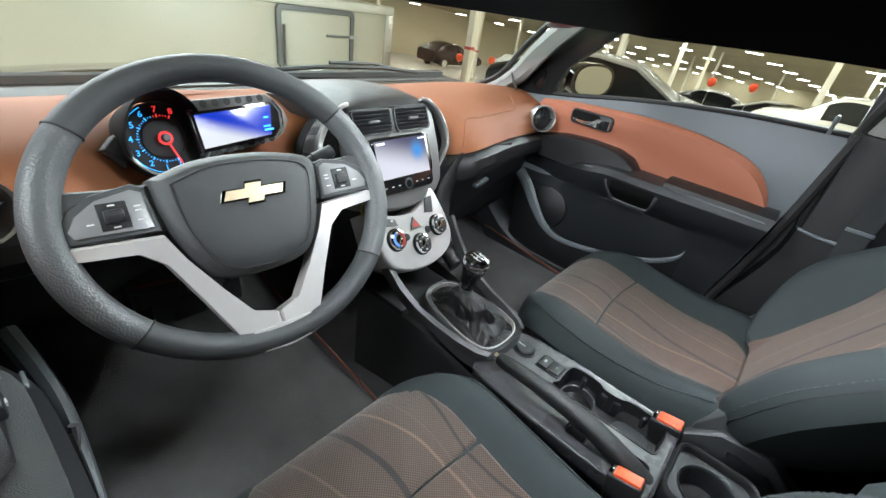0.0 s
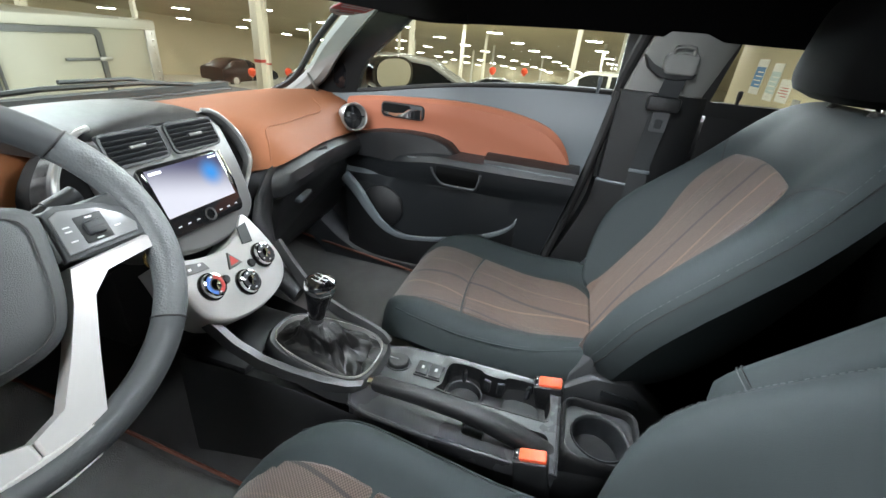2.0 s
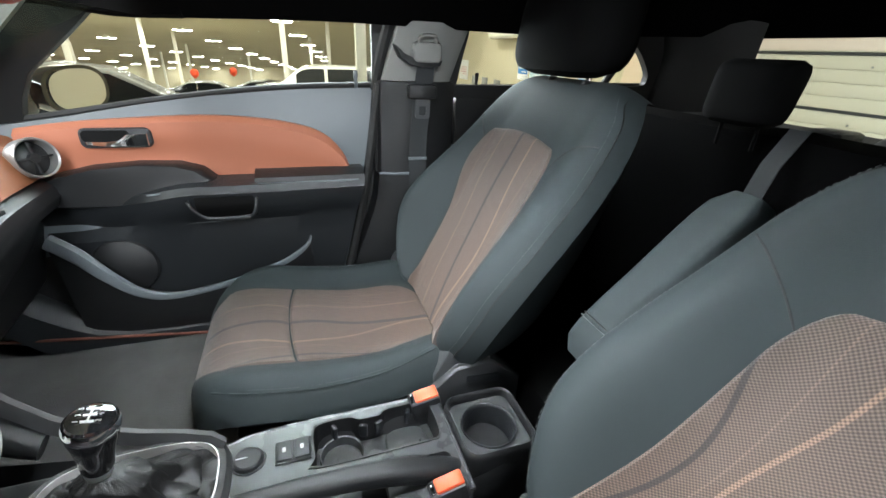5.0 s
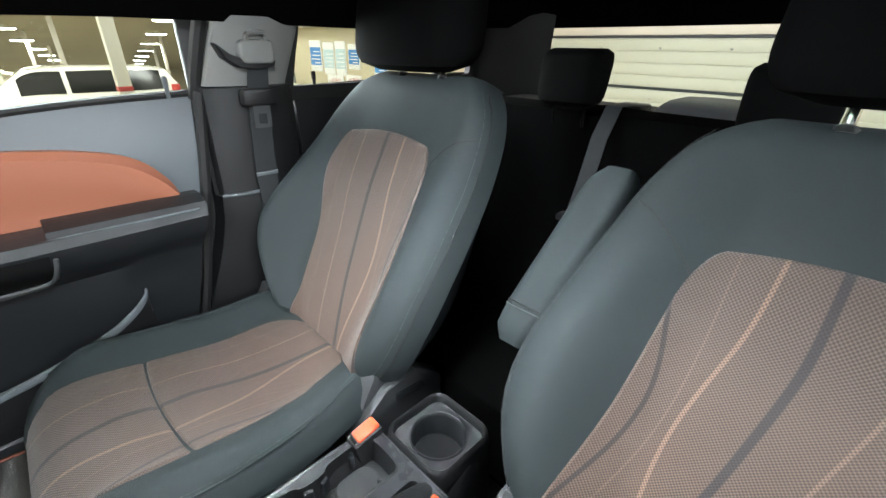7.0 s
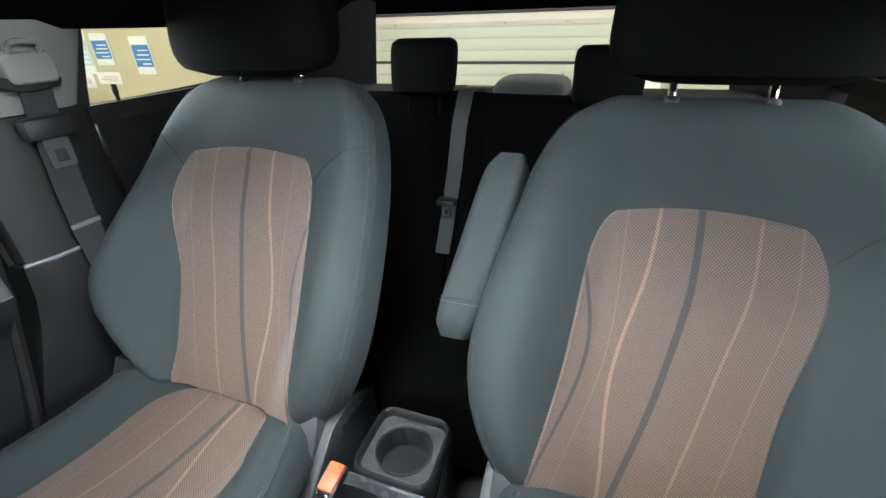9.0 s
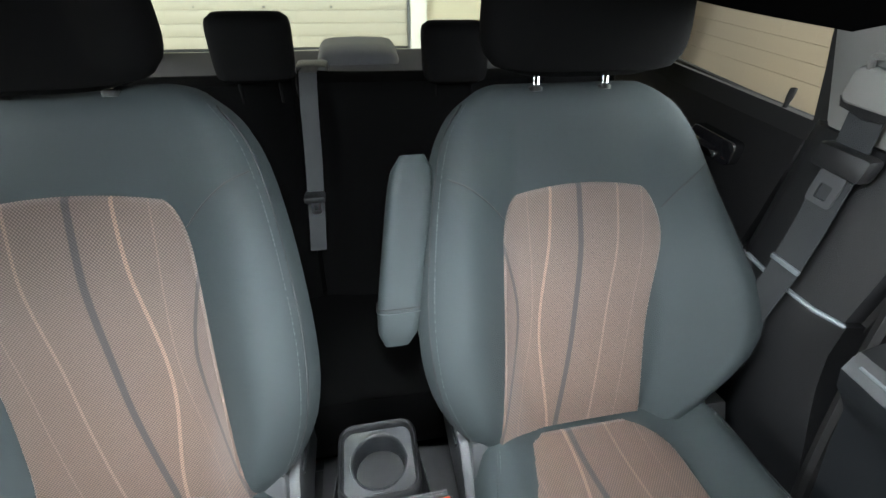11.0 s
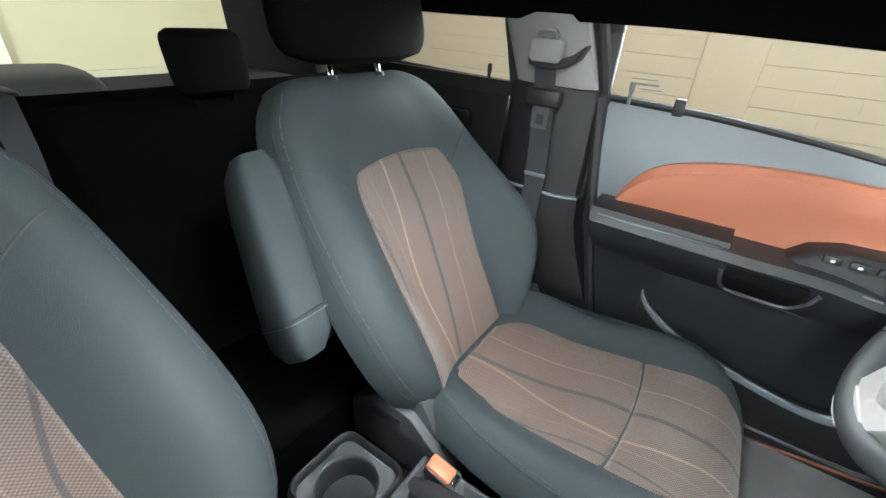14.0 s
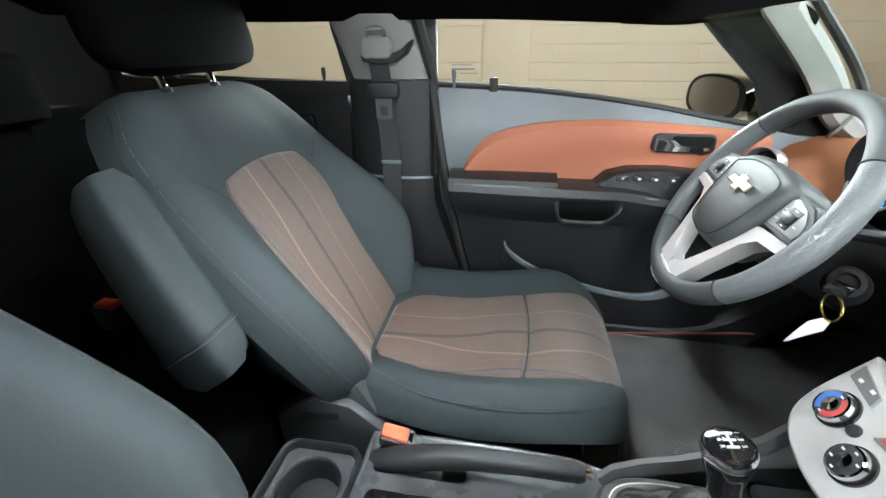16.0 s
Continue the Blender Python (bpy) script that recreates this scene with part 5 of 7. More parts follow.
part("side_cheek", loft([[Vector((x, y, z)) + Vector((r * math.cos(a), -0.35 * r * math.sin(a), 0.9 * r * math.sin(a))) for a in steps(0, 2 * math.pi, 14)[:-1]] for x, y, z, r in ((0.205, 0.590, 0.872, 0.036), (0.165, 0.585, 0.835, 0.036), (0.135, 0.575, 0.790, 0.034), (0.120, 0.555, 0.745, 0.030), (0.110, 0.52, 0.700, 0.024), (0.102, 0.47, 0.670, 0.018))]), BLACK, stack, "black cheek beside the climate panel")
part("stack_core", box(-0.105, 0.105, 0.675, 0.95, 0.62, 0.98, 0.01), BLACK, stack)
part("cubby", box(-0.085, 0.085, 0.455, 0.60, 0.615, 0.635, 0.01), BLACK, stack)

# ---- centre console ----
con = thing("centre_console", "dark grey moulded console between the front seats", "centre console", kind="structure")
prof = [(0.56, 0.115, 0.66), (0.50, 0.108, 0.655), (0.42, 0.100, 0.648), (0.34, 0.095, 0.640), (0.28, 0.092, 0.630), (0.25, 0.090, 0.622), (0.15, 0.088, 0.618), (0.0, 0.086, 0.618), (-0.07, 0.080, 0.618), (-0.15, 0.068, 0.618), (-0.205, 0.058, 0.612)]


def con_half(y):
    return curve_at([(-q[0], q[1], q[2]) for q in prof], -y)


rings = []
for y in steps(0.56, -0.205, 26):
    w, z = con_half(y)
    cx = 0.010 * ease(0.0, -0.1, y)
    rings.append([(cx - w - 0.006, y, 0.36), (cx - w - 0.002, y, z - 0.06), (cx - w, y, z - 0.022), (cx - w + 0.004, y, z - 0.012), (cx - w + 0.014, y, z - 0.040), (cx, y, z - 0.042), (cx + w - 0.014, y, z - 0.040), (cx + w - 0.004, y, z - 0.012), (cx + w, y, z - 0.022), (cx + w + 0.002, y, z - 0.06), (cx + w + 0.006, y, 0.36)])
part("body", loft(rings), BLACK, con)
# gear gaiter and its surround
sur_o = [(-0.024, 0.510), (0.024, 0.510), (0.056, 0.492), (0.076, 0.45), (0.088, 0.38), (0.090, 0.325), (0.078, 0.288), (0.048, 0.270), (0.0, 0.266), (-0.048, 0.270), (-0.078, 0.288), (-0.090, 0.325), (-0.088, 0.38), (-0.076, 0.45), (-0.056, 0.492)]
so = [(q.x, q.y) for q in smooth_line([(*p, 0) for p in sur_o + sur_o[:1]], 5)][:-1]
si2 = [(x * 0.86, 0.39 + (y - 0.39) * 0.885) for x, y in so]
gt = Matrix.Translation((0.016, 0.355, 0.643)) @ pose(0, 0, 0, 6) @ Matrix.Diagonal((0.82, 0.89, 1, 1)) @ Matrix.Translation((0, -0.39, 0))
sr = part("gaiter_surround", loft([[(x * kx, 0.39 + (y - 0.39) * ky, z) for x, y in so] for kx, ky, z in ((1.10, 1.06, -0.035), (1.085, 1.05, -0.012), (1.04, 1.02, 0.001), (0.98, 0.975, 0.006), (0.88, 0.90, 0.004), (0.87, 0.89, -0.03))], caps=False).moved(gt), SURROUND, con, "dark satin surround")
part("surround_trim", frame_ring([(x * 0.880, 0.39 + (y - 0.39) * 0.900) for x, y in so], si2, "z", -0.01, 0.008).moved(gt), SILVER, sr, "thin silver trim ring")
lever = thing("gear_lever", "manual gear lever with chrome-topped black knob and leather gaiter", "gear lever", (0.0, 0.0, 0.0))
si3 = [(q.x, q.y) for q in smooth_line([(*p, 0) for p in si2 + si2[:1]], 3)][:-1]


def crease(a, s, seed):
    """Ridged folds: sharp valleys between rounded swells."""
    n1 = noise.noise(Vector((1.7 * math.cos(a) + seed, 1.7 * math.sin(a), 2.4 * s)))
    n2 = noise.noise(Vector((4.4 * math.cos(a) + seed + 9, 4.4 * math.sin(a), 3.5 * s)))
    return 1.5 * abs(n1) ** 0.8 + 0.22 * abs(n2) - 0.36


rings = []
for s in steps(0, 1, 34):
    ring = []
    spread = curve_at([(0, 1.0), (0.10, 0.98), (0.30, 0.80), (0.45, 0.62), (0.58, 0.46), (0.68, 0.41), (0.80, 0.39), (0.90, 0.30), (1.0, 0.19)], s)
    rise = curve_at([(0, -0.012), (0.10, -0.006), (0.30, 0.001), (0.45, 0.009), (0.58, 0.024), (0.68, 0.040), (0.80, 0.053), (0.90, 0.061), (1.0, 0.068)], s)
    amp = math.sin(math.pi * min(1, 0.04 + s)) if s < 0.9 else 0.25
    for j, (x, y) in enumerate(si3):
        a = 2 * math.pi * j / len(si3)
        f = crease(a, s * 1.7, 3.7)
        k = spread * (1 + 0.20 * amp * f)
        ring.append(gt @ Vector((-0.015 * s + x * k, 0.39 + 0.014 * s + (y - 0.39) * k, 0.85 * rise + 0.016 * amp * crease(a + 0.4, s * 1.3, 11.0))))
    rings.append(ring)
part("gaiter", loft(rings), BOOT, lever, "creased black leather gaiter", angle=75)
LM = Matrix.Translation((0.004, 0.368, 0.705)) @ pose(0, 0, 0, 10, -2) @ Matrix.Diagonal((1.0, 1.0, 0.98, 1))
part("collar", lathe([(0.0, 0.0), (0.013, 0.0), (0.014, 0.004), (0.012, 0.010), (0.011, 0.016), (0.0, 0.016)], 24).moved(LM), STEEL, lever)
kn = part("shift_knob", lathe([(0.0, 0.010), (0.0145, 0.010), (0.0165, 0.016), (0.0180, 0.032), (0.0215, 0.052), (0.0248, 0.066), (0.0255, 0.078), (0.0, 0.080)], 32).moved(LM), GLOSS, lever, "gloss black knob")
part("knob_top", lathe([(0.0255, 0.074), (0.0262, 0.082), (0.022, 0.089), (0.012, 0.0925), (0.0, 0.0935)], 32).moved(LM), GLOSS, kn, "gloss black cap with white shift pattern")
part("knob_band", lathe([(0.0258, 0.072), (0.0268, 0.076), (0.0266, 0.083), (0.0252, 0.0865), (0.0248, 0.080)], 32).moved(LM), CHROME, kn, "chrome band")
capm = LM @ Matrix.Translation((0, 0, 0.0945))
for x in (-0.009, 0.0, 0.009):
    part("pattern_line", box(x - 0.0007, x + 0.0007, -0.006, 0.006, -0.003, 0.0006, 0).moved(capm), PRINT, kn)
part("pattern_line", box(-0.009, 0.009, -0.0007, 0.0007, -0.003, 0.0006, 0).moved(capm), PRINT, kn)
for k, ch in enumerate("12345R"):
    cu = bpy.data.curves.new("numeral", "FONT")
    cu.body, cu.size, cu.align_x, cu.align_y, cu.extrude = ch, 0.007, "CENTER", "CENTER", 0.0002
    ob = new("numeral", cu)
    ob.parent = kn
    ob.matrix_local = capm @ Matrix.Translation((-0.009 + 0.009 * (k // 2), 0.0100 if k % 2 == 0 else -0.0100, 0.0002))
    cu.materials.append(PRINT)

# console top: one deck with openings for the tray, the switches and the handbrake
ZP = 0.624
TRAY = [(0.003, -0.050), (0.003, 0.125), (0.020, 0.132), (0.068, 0.132), (0.081, 0.118), (0.081, 0.075), (0.072, 0.060), (0.072, 0.028), (0.081, 0.014), (0.081, -0.045), (0.068, -0.058), (0.015, -0.058)]
tray_line = [(q.x, q.y) for q in smooth_line([(*p, 0) for p in TRAY + TRAY[:1]], 3)][:-1]
SLOT = round_rect(-0.070, -0.022, -0.060, 0.075, 0.010, 4)
DECK = [(-0.088, -0.074), (0.092, -0.074), (0.094, 0.0), (0.093, 0.15), (0.088, 0.225), (0.076, 0.262), (0.04, 0.276), (-0.04, 0.276), (-0.076, 0.262), (-0.086, 0.225), (-0.090, 0.15), (-0.090, 0.0)]
deck = part("deck", plate(DECK, [tray_line, SLOT], "z", ZP - 0.030, ZP), CONSOLE, con, "satin charcoal console deck")
part("deck_edge", tube([(x, y, ZP - 0.003) for x, y in DECK], 0.0042, 8, closed=True), CONSOLE, deck)
part("slot_floor", box(-0.074, -0.018, -0.064, 0.079, ZP - 0.052, ZP - 0.026, 0.003), BLACK, deck)
part("slot_pad", box(-0.068, -0.026, -0.056, 0.040, ZP - 0.030, ZP - 0.012, 0.006), CUPGREY, deck, "dark grey pad behind the handbrake")
dl = part("rotary_switch", lathe([(0.0, 0.008), (0.017, 0.008), (0.0195, 0.006), (0.021, 0.0), (0.0, 0.0)], 30, pose(0.042, 0.222, ZP)), BLACK, con)
part("switch_ring", lathe([(0.0212, 0.0), (0.0240, 0.0), (0.0232, 0.0022), (0.0215, 0.0022)], 30, pose(0.042, 0.222, ZP)), BRACKET, dl)
part("switch_line", box(-0.0008, 0.0008, 0.0, 0.016, 0, 0.001, 0).moved(pose(0.042, 0.222, ZP + 0.0078)), PRINT, dl)
part("switch_bezel", box(0.022, 0.062, 0.1355, 0.186, ZP - 0.001, ZP + 0.0026, 0.002), BLACK, con)
for y in (0.148, 0.173):
    sw = part("rocker_switch", box(0.025, 0.059, y - 0.0108, y + 0.0108, ZP + 0.0005, ZP + 0.0062, 0.0025), DARK, con)
    part("switch_mark", box(0.038, 0.046, y - 0.002, y + 0.003, ZP + 0.006, ZP + 0.0066, 0), PRINT, sw)


def cup_tray():
    p = part("cup_tray", frame_ring([(0.042 + (x - 0.042) * 1.045, 0.037 + (y - 0.037) * 1.02) for x, y in tray_line], [(0.042 + (x - 0.042) * 0.965, 0.037 + (y - 0.037) * 0.985) for x, y in tray_line], "z", ZP - 0.075, ZP + 0.0015), BLACK, con, "double cup tray with rubber nibs")
    part("tray_floor", prism(tray_line, "z", ZP - 0.078, ZP - 0.056), CUPGREY, p)
    part("cup_well", lathe([(0.0345, -0.004), (0.0345, 0.024), (0.0335, 0.0268), (0.0310, 0.0255), (0.0295, 0.004), (0.0, 0.003)], 36, pose(0.042, 0.092, ZP - 0.056)), BRACKET, p, "grey round cup well with raised lip")
    part("cup_well", prism(round_rect(0.012, 0.074, -0.046, 0.022, 0.022), "z", ZP - 0.056, ZP - 0.040, 0.004), CUPGREY, p, "dark grey square cup well")
    part("well_step", prism([(0.006, 0.030), (0.030, 0.030), (0.038, 0.044), (0.030, 0.058), (0.006, 0.062)], "z", ZP - 0.056, ZP - 0.030, 0.004), CUPGREY, p)
    for x, y, a in ((0.076, 0.100, 200), (0.067, 0.055, 250), (0.067, 0.030, 110), (0.076, -0.02, 160), (0.012, 0.105, 300), (0.012, -0.030, 30)):
        part("nib", box(-0.007, 0.007, -0.004, 0.004, -0.026, 0.0, 0.003).moved(pose(x, y, ZP - 0.006, 0, 0, a)), DARK, p, "black rubber nib")


cup_tray()
CUPX, CUPY = 0.010, -0.141
rear_o = round_rect(CUPX - 0.064, CUPX + 0.064, CUPY - 0.062, CUPY + 0.062, 0.024)
rear_i = round_rect(CUPX - 0.056, CUPX + 0.056, CUPY - 0.054, CUPY + 0.054, 0.018)
rc = part("rear_cup_frame", loft([[(CUPX + (x - CUPX) * k, CUPY + (y - CUPY) * k, ZP + z) for x, y in rear_o] for k, z in ((1.03, -0.055), (1.015, -0.004), (0.985, 0.006), (0.945, 0.009), (0.905, 0.006), (0.885, -0.004), (0.875, -0.050))], caps=False), BLACK, con, "black square-rimmed rear cup holder")
ring_n = 40
circ = [(CUPX + 0.0445 * math.cos(2 * math.pi * k / ring_n), CUPY + 0.0445 * math.sin(2 * math.pi * k / ring_n)) for k in range(ring_n)]
part("cup_insert", plate(rear_i, [circ], "z", ZP - 0.018, ZP - 0.0075), CUPGREY, rc, "dark grey square insert")
part("cup_well", loft([[(CUPX + r * math.cos(a), CUPY + r * math.sin(a), z) for a in steps(0, 2 * math.pi, 40)[:-1]] for r, z in ((0.0465, ZP - 0.0075), (0.0455, ZP - 0.0045), (0.0430, ZP - 0.0055), (0.0415, ZP - 0.012), (0.0385, ZP - 0.066), (0.0001, ZP - 0.066), (0.0001, ZP - 0.08), (0.0465, ZP - 0.08))], caps=False), DARK, rc, angle=60)
part("cup_floor", lathe([(0.0, 0.002), (0.034, 0.002), (0.036, 0.0), (0.0, 0.0)], 28, pose(CUPX, CUPY, ZP - 0.0658)), BRACKET, rc, "grey cup floor")
part("cup_base", box(CUPX - 0.052, CUPX + 0.052, CUPY - 0.052, CUPY + 0.052, ZP - 0.10, ZP - 0.074, 0.004), BLACK, rc)

hb = thing("handbrake", "black handbrake lever with chrome button, lowered", "handbrake")
part("grip", loft([[Vector((-0.046 + dx * w, y, z + dz * w)) for dx, dz in [(math.copysign(abs(math.cos(a)) ** 0.7, math.cos(a)), 0.95 * math.copysign(abs(math.sin(a)) ** 0.7, math.sin(a))) for a in steps(0, 2 * math.pi, 18)[:-1]]] for y, z, w in ((0.232, 0.651, 0.010), (0.225, 0.651, 0.0125), (0.15, 0.652, 0.0135), (0.08, 0.648, 0.0145), (0.03, 0.640, 0.0165), (0.0, 0.632, 0.0175), (-0.04, 0.619, 0.017), (-0.07, 0.610, 0.015))]), BLACK, hb)
part("button", tube([(-0.046, 0.230, 0.651), (-0.046, 0.241, 0.651)], 0.0078, 14), CHROME, hb, "chrome release button")
part("grip_ring", tube([(-0.046, 0.2225, 0.651), (-0.046, 0.2265, 0.651)], 0.0124, 16), DARK, hb)

# ---- steering wheel ----
sw = thing("steering_wheel", "dark leather steering wheel with silver lower spokes", "steering wheel", (-0.372, 0.490, 0.940))
sw.rotation_euler = (radians(90 - 32), 0, radians(-5))
sw.scale = (1.085, 0.975, 1.0)
R, rr = 0.183, 0.0165
def rim_arc(a0, a1):
    return tube([(R * math.cos(radians(a)), R * math.sin(radians(a)), 0) for a in steps(a0, a1, 30)], 0.0168, 18, flat=1.12)


part("rim_grip", rim_arc(-38, 38) , LEATHER, sw, "perforated dark leather grip")
part("rim_grip", rim_arc(142, 222), LEATHER, sw, "perforated dark leather grip")
part("rim", rim_arc(38, 142), SMOOTHLEATHER, sw, "smooth dark leather upper rim")
part("rim", rim_arc(222, 322), SMOOTHLEATHER, sw, "smooth dark leather lower rim")
for a in (38, 142, 222, 322):
    c, s_ = math.cos(radians(a)), math.sin(radians(a))
    part("rim_seam", tube([(R * c + 0.0172 * math.cos(q) * c, R * s_ + 0.0172 * math.cos(q) * s_, 0.0192 * math.sin(q)) for q in steps(0, 2 * math.pi, 20)[:-1]], 0.0012, 6, closed=True), RUBBER, sw)
ab = [(-0.094, 0.050), (-0.05, 0.066), (0.0, 0.070), (0.05, 0.066), (0.094, 0.050), (0.090, 0.0), (0.074, -0.055), (0.050, -0.084), (0.0, -0.092), (-0.050, -0.084), (-0.074, -0.055), (-0.090, 0.0)]
abo = [(q.x, q.y) for q in smooth_line([(*p, 0) for p in ab + ab[:1]], 4)][:-1]
hub_rings = [[(x * k, y * k, z) for x, y in abo] for k, z in ((0.98, -0.045), (1.0, -0.01), (0.985, 0.006), (0.95, 0.015), (0.86, 0.0215), (0.70, 0.026), (0.45, 0.0285), (0.15, 0.0295))]
airbag = part("airbag_cover", loft(hub_rings), AIRBAG, sw, "dark grey grained airbag cover")
part("cover_line", tube([(x * 0.80, y * 0.84 - 0.004, 0.0236 + 0.001) for x, y in abo], 0.0010, 6, closed=True), RUBBER, airbag)
emo = [(-0.040, -0.0065), (-0.040 + 0.006, 0.0085), (-0.011, 0.0085), (-0.009, 0.0165), (0.011, 0.0165), (0.009, 0.0085), (0.040, 0.0085), (0.036, -0.0065), (0.011, -0.0065), (0.009, -0.0145), (-0.011, -0.0145), (-0.009, -0.0065)]
part("badge_rim", prism(emo, "z", 0.0265, 0.0325, 0.001).moved(Matrix.Translation((0.004, 0.012, 0))), CHROME, airbag, "chrome-edged badge")
part("badge", prism([(x * 0.88, y * 0.78 + 0.0002) for x, y in emo], "z", 0.032, 0.0338).moved(Matrix.Translation((0.004, 0.012, 0))), GOLD, airbag, "pale gold badge")
part("airbag_mark", box(-0.012, 0.010, -0.050, -0.047, 0.0245, 0.0255, 0), BEZEL, airbag)
part("airbag_mark", box(-0.009, 0.007, -0.057, -0.055, 0.0238, 0.0246, 0), BEZEL, airbag)
for sg in (-1, 1):
    spoke = [(sg * 0.082, 0.046), (sg * 0.13, 0.046), (sg * 0.172, 0.050), (sg * 0.178, 0.020), (sg * 0.172, -0.012), (sg * 0.13, -0.016), (sg * 0.086, -0.010)]
    sp = part("spoke", prism(spoke, "z", -0.018, 0.006, 0.006), AIRBAG, sw)
    key_o = [(sg * x, y) for x, y in ((0.092, -0.012), (0.096, 0.042), (0.107, 0.048), (0.142, 0.041), (0.162, 0.028), (0.174, 0.008), (0.170, -0.010))]
    kp = part("key_panel", prism(key_o, "z", 0.004, 0.0095, 0.003), SMOOTHLEATHER, sp, "dark switch surround")
    key_i = [(sg * x, y) for x, y in ((0.097, -0.006), (0.100, 0.036), (0.109, 0.041), (0.140, 0.034), (0.158, 0.020), (0.166, 0.005), (0.163, -0.004))]
    part("key_field", prism(key_i, "z", 0.0085, 0.0115, 0.0015), KEYGREY, kp, "silver grey switch keys")
    part("roller_well", box(sg * 0.128 - 0.0125, sg * 0.128 + 0.0125, -0.0005, 0.030, 0.0105, 0.0125, 0.002), BLACK, kp)
    part("roller", box(sg * 0.128 - 0.0085, sg * 0.128 + 0.0085, 0.006, 0.022, 0.011, 0.0175, 0.004), DARK, kp)
    part("roller_line", box(sg * 0.128 - 0.008, sg * 0.128 + 0.008, 0.0134, 0.0146, 0.0172, 0.0180, 0), RUBBER, kp)
    for x, y in ((0.107, 0.022), (0.107, 0.017), (0.107, 0.006), (0.148, 0.009), (0.128, 0.0265), (0.128, 0.002)):
        part("key_mark", box(sg * x - 0.0030, sg * x + 0.0030, y - 0.0007, y + 0.0009, 0.0114, 0.0130 if abs(x - 0.128) < 0.001 else 0.0120, 0), PRINT, kp)
    fork = [(sg * 0.174, -0.010), (sg * 0.174, -0.024), (sg * 0.120, -0.030), (sg * 0.098, -0.050), (sg * 0.072, -0.110), (sg * 0.050, -0.165), (sg * 0.020, -0.186), (0, -0.186), (0, -0.150), (sg * 0.026, -0.140), (sg * 0.052, -0.098), (sg * 0.078, -0.050), (sg * 0.092, -0.016)]
    part("silver_spoke", prism(fork, "z", -0.016, 0.010, 0.006), SILVER, sw, "satin silver spoke")
part("spoke_base", prism([(-0.050, -0.165), (0.050, -0.165), (0.030, -0.196), (0.0, -0.199), (-0.030, -0.196)], "z", -0.016, 0.0125, 0.004), SILVER, sw, "satin silver lower bridge")
part("column", tube([(0, 0, -0.02), (0, 0.0, -0.10)], [0.060, 0.052], 20), BLACK, sw)
shroud = thing("column_shroud", "black steering column shroud with stalks", "column shroud", (-0.376, 0.500, 0.938))
shroud.rotation_euler = (radians(90 - 28.5), 0, 0)
part("shroud", loft([[(0.058 * math.copysign(abs(math.cos(a)) ** 0.7, math.cos(a)) * k, -0.012 + 0.066 * math.copysign(abs(math.sin(a)) ** 0.7, math.sin(a)) * k, z) for a in steps(0, 2 * math.pi, 24)[:-1]] for z, k in ((-0.055, 0.92), (-0.062, 1.0), (-0.13, 1.05), (-0.24, 1.05))]), BLACK, shroud)
for sg in (-1, 1):
    st = part("stalk", tube([(sg * 0.05, 0.012, -0.085), (sg * 0.12, 0.034, -0.075), (sg * 0.165, 0.046, -0.068)], [0.007, 0.009, 0.010], 10), BLACK, shroud)
    part("stalk_end", tube([(sg * 0.165, 0.046, -0.068), (sg * 0.20, 0.056, -0.062)], [0.012, 0.011], 12), DARK, st)
keyset = thing("ignition_key", "ignition key with brass ring and white paper tag", "key", (-0.155, 0.536, 0.884))
part("lock", lathe([(0.0, -0.004), (0.011, -0.004), (0.013, 0.004), (0.019, 0.003), (0.023, -0.006), (0.026, -0.03), (0.0, -0.03)], 28, pose(-0.03, 0.0, 0.01, 60, 0, 50)), HOODBLACK, keyset, "black ignition lock barrel")
part("key_bow", box(-0.012, 0.012, -0.035, 0.0, -0.004, 0.004, 0.003).moved(pose(-0.02, -0.008, 0.012, 0, 0, 40)), GLOSS, keyset)
part("ring", tube([(0.004 + 0.017 * math.cos(a), -0.030, -0.008 + 0.017 * math.sin(a)) for a in steps(0, 2 * math.pi, 24)[:-1]], 0.0016, 6, closed=True), BRASS, keyset)
rows_t = []
for x, y, z, w in ((0.004, -0.030, -0.026, (0.004, 0.002, 0.0)), (0.001, -0.036, -0.038, (0.007, 0.005, -0.002)), (-0.003, -0.043, -0.052, (0.005, 0.007, 0.003)), (-0.007, -0.049, -0.064, (0.003, 0.004, 0.003)), (-0.011, -0.054, -0.074, (0.001, 0.001, 0.001))):
    q, w = Vector((x, y, z)), Vector(w)
    rows_t.append([q - w, q + w, q + w + Vector((0, 0.0012, 0)), q - w + Vector((0, 0.0012, 0))])
part("tag", loft(rows_t), TAG, keyset, "folded white paper tag")
# pedals
for x, w, nm in ((-0.25, 0.022, "throttle_pedal"), (-0.35, 0.036, "brake_pedal"), (-0.46, 0.036, "clutch_pedal")):
    pd = thing(nm, "black rubber-faced pedal on a steel arm", "pedal", (x, 0.90, 0.50), "pedals")
    part("pad", box(-w, w, -0.012, 0.0, -0.03, 0.03, 0.005), RUBBER, pd)
    part("arm", tube([(0, 0.0, 0.0), (0, 0.05, 0.12), (0, 0.09, 0.28)], 0.008, 8), BLACK, pd)

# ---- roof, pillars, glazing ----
# Lip heights fitted so the headliner covers the dark top of the camera's view.
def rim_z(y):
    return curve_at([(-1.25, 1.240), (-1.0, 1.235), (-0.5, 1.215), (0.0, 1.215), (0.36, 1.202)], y)


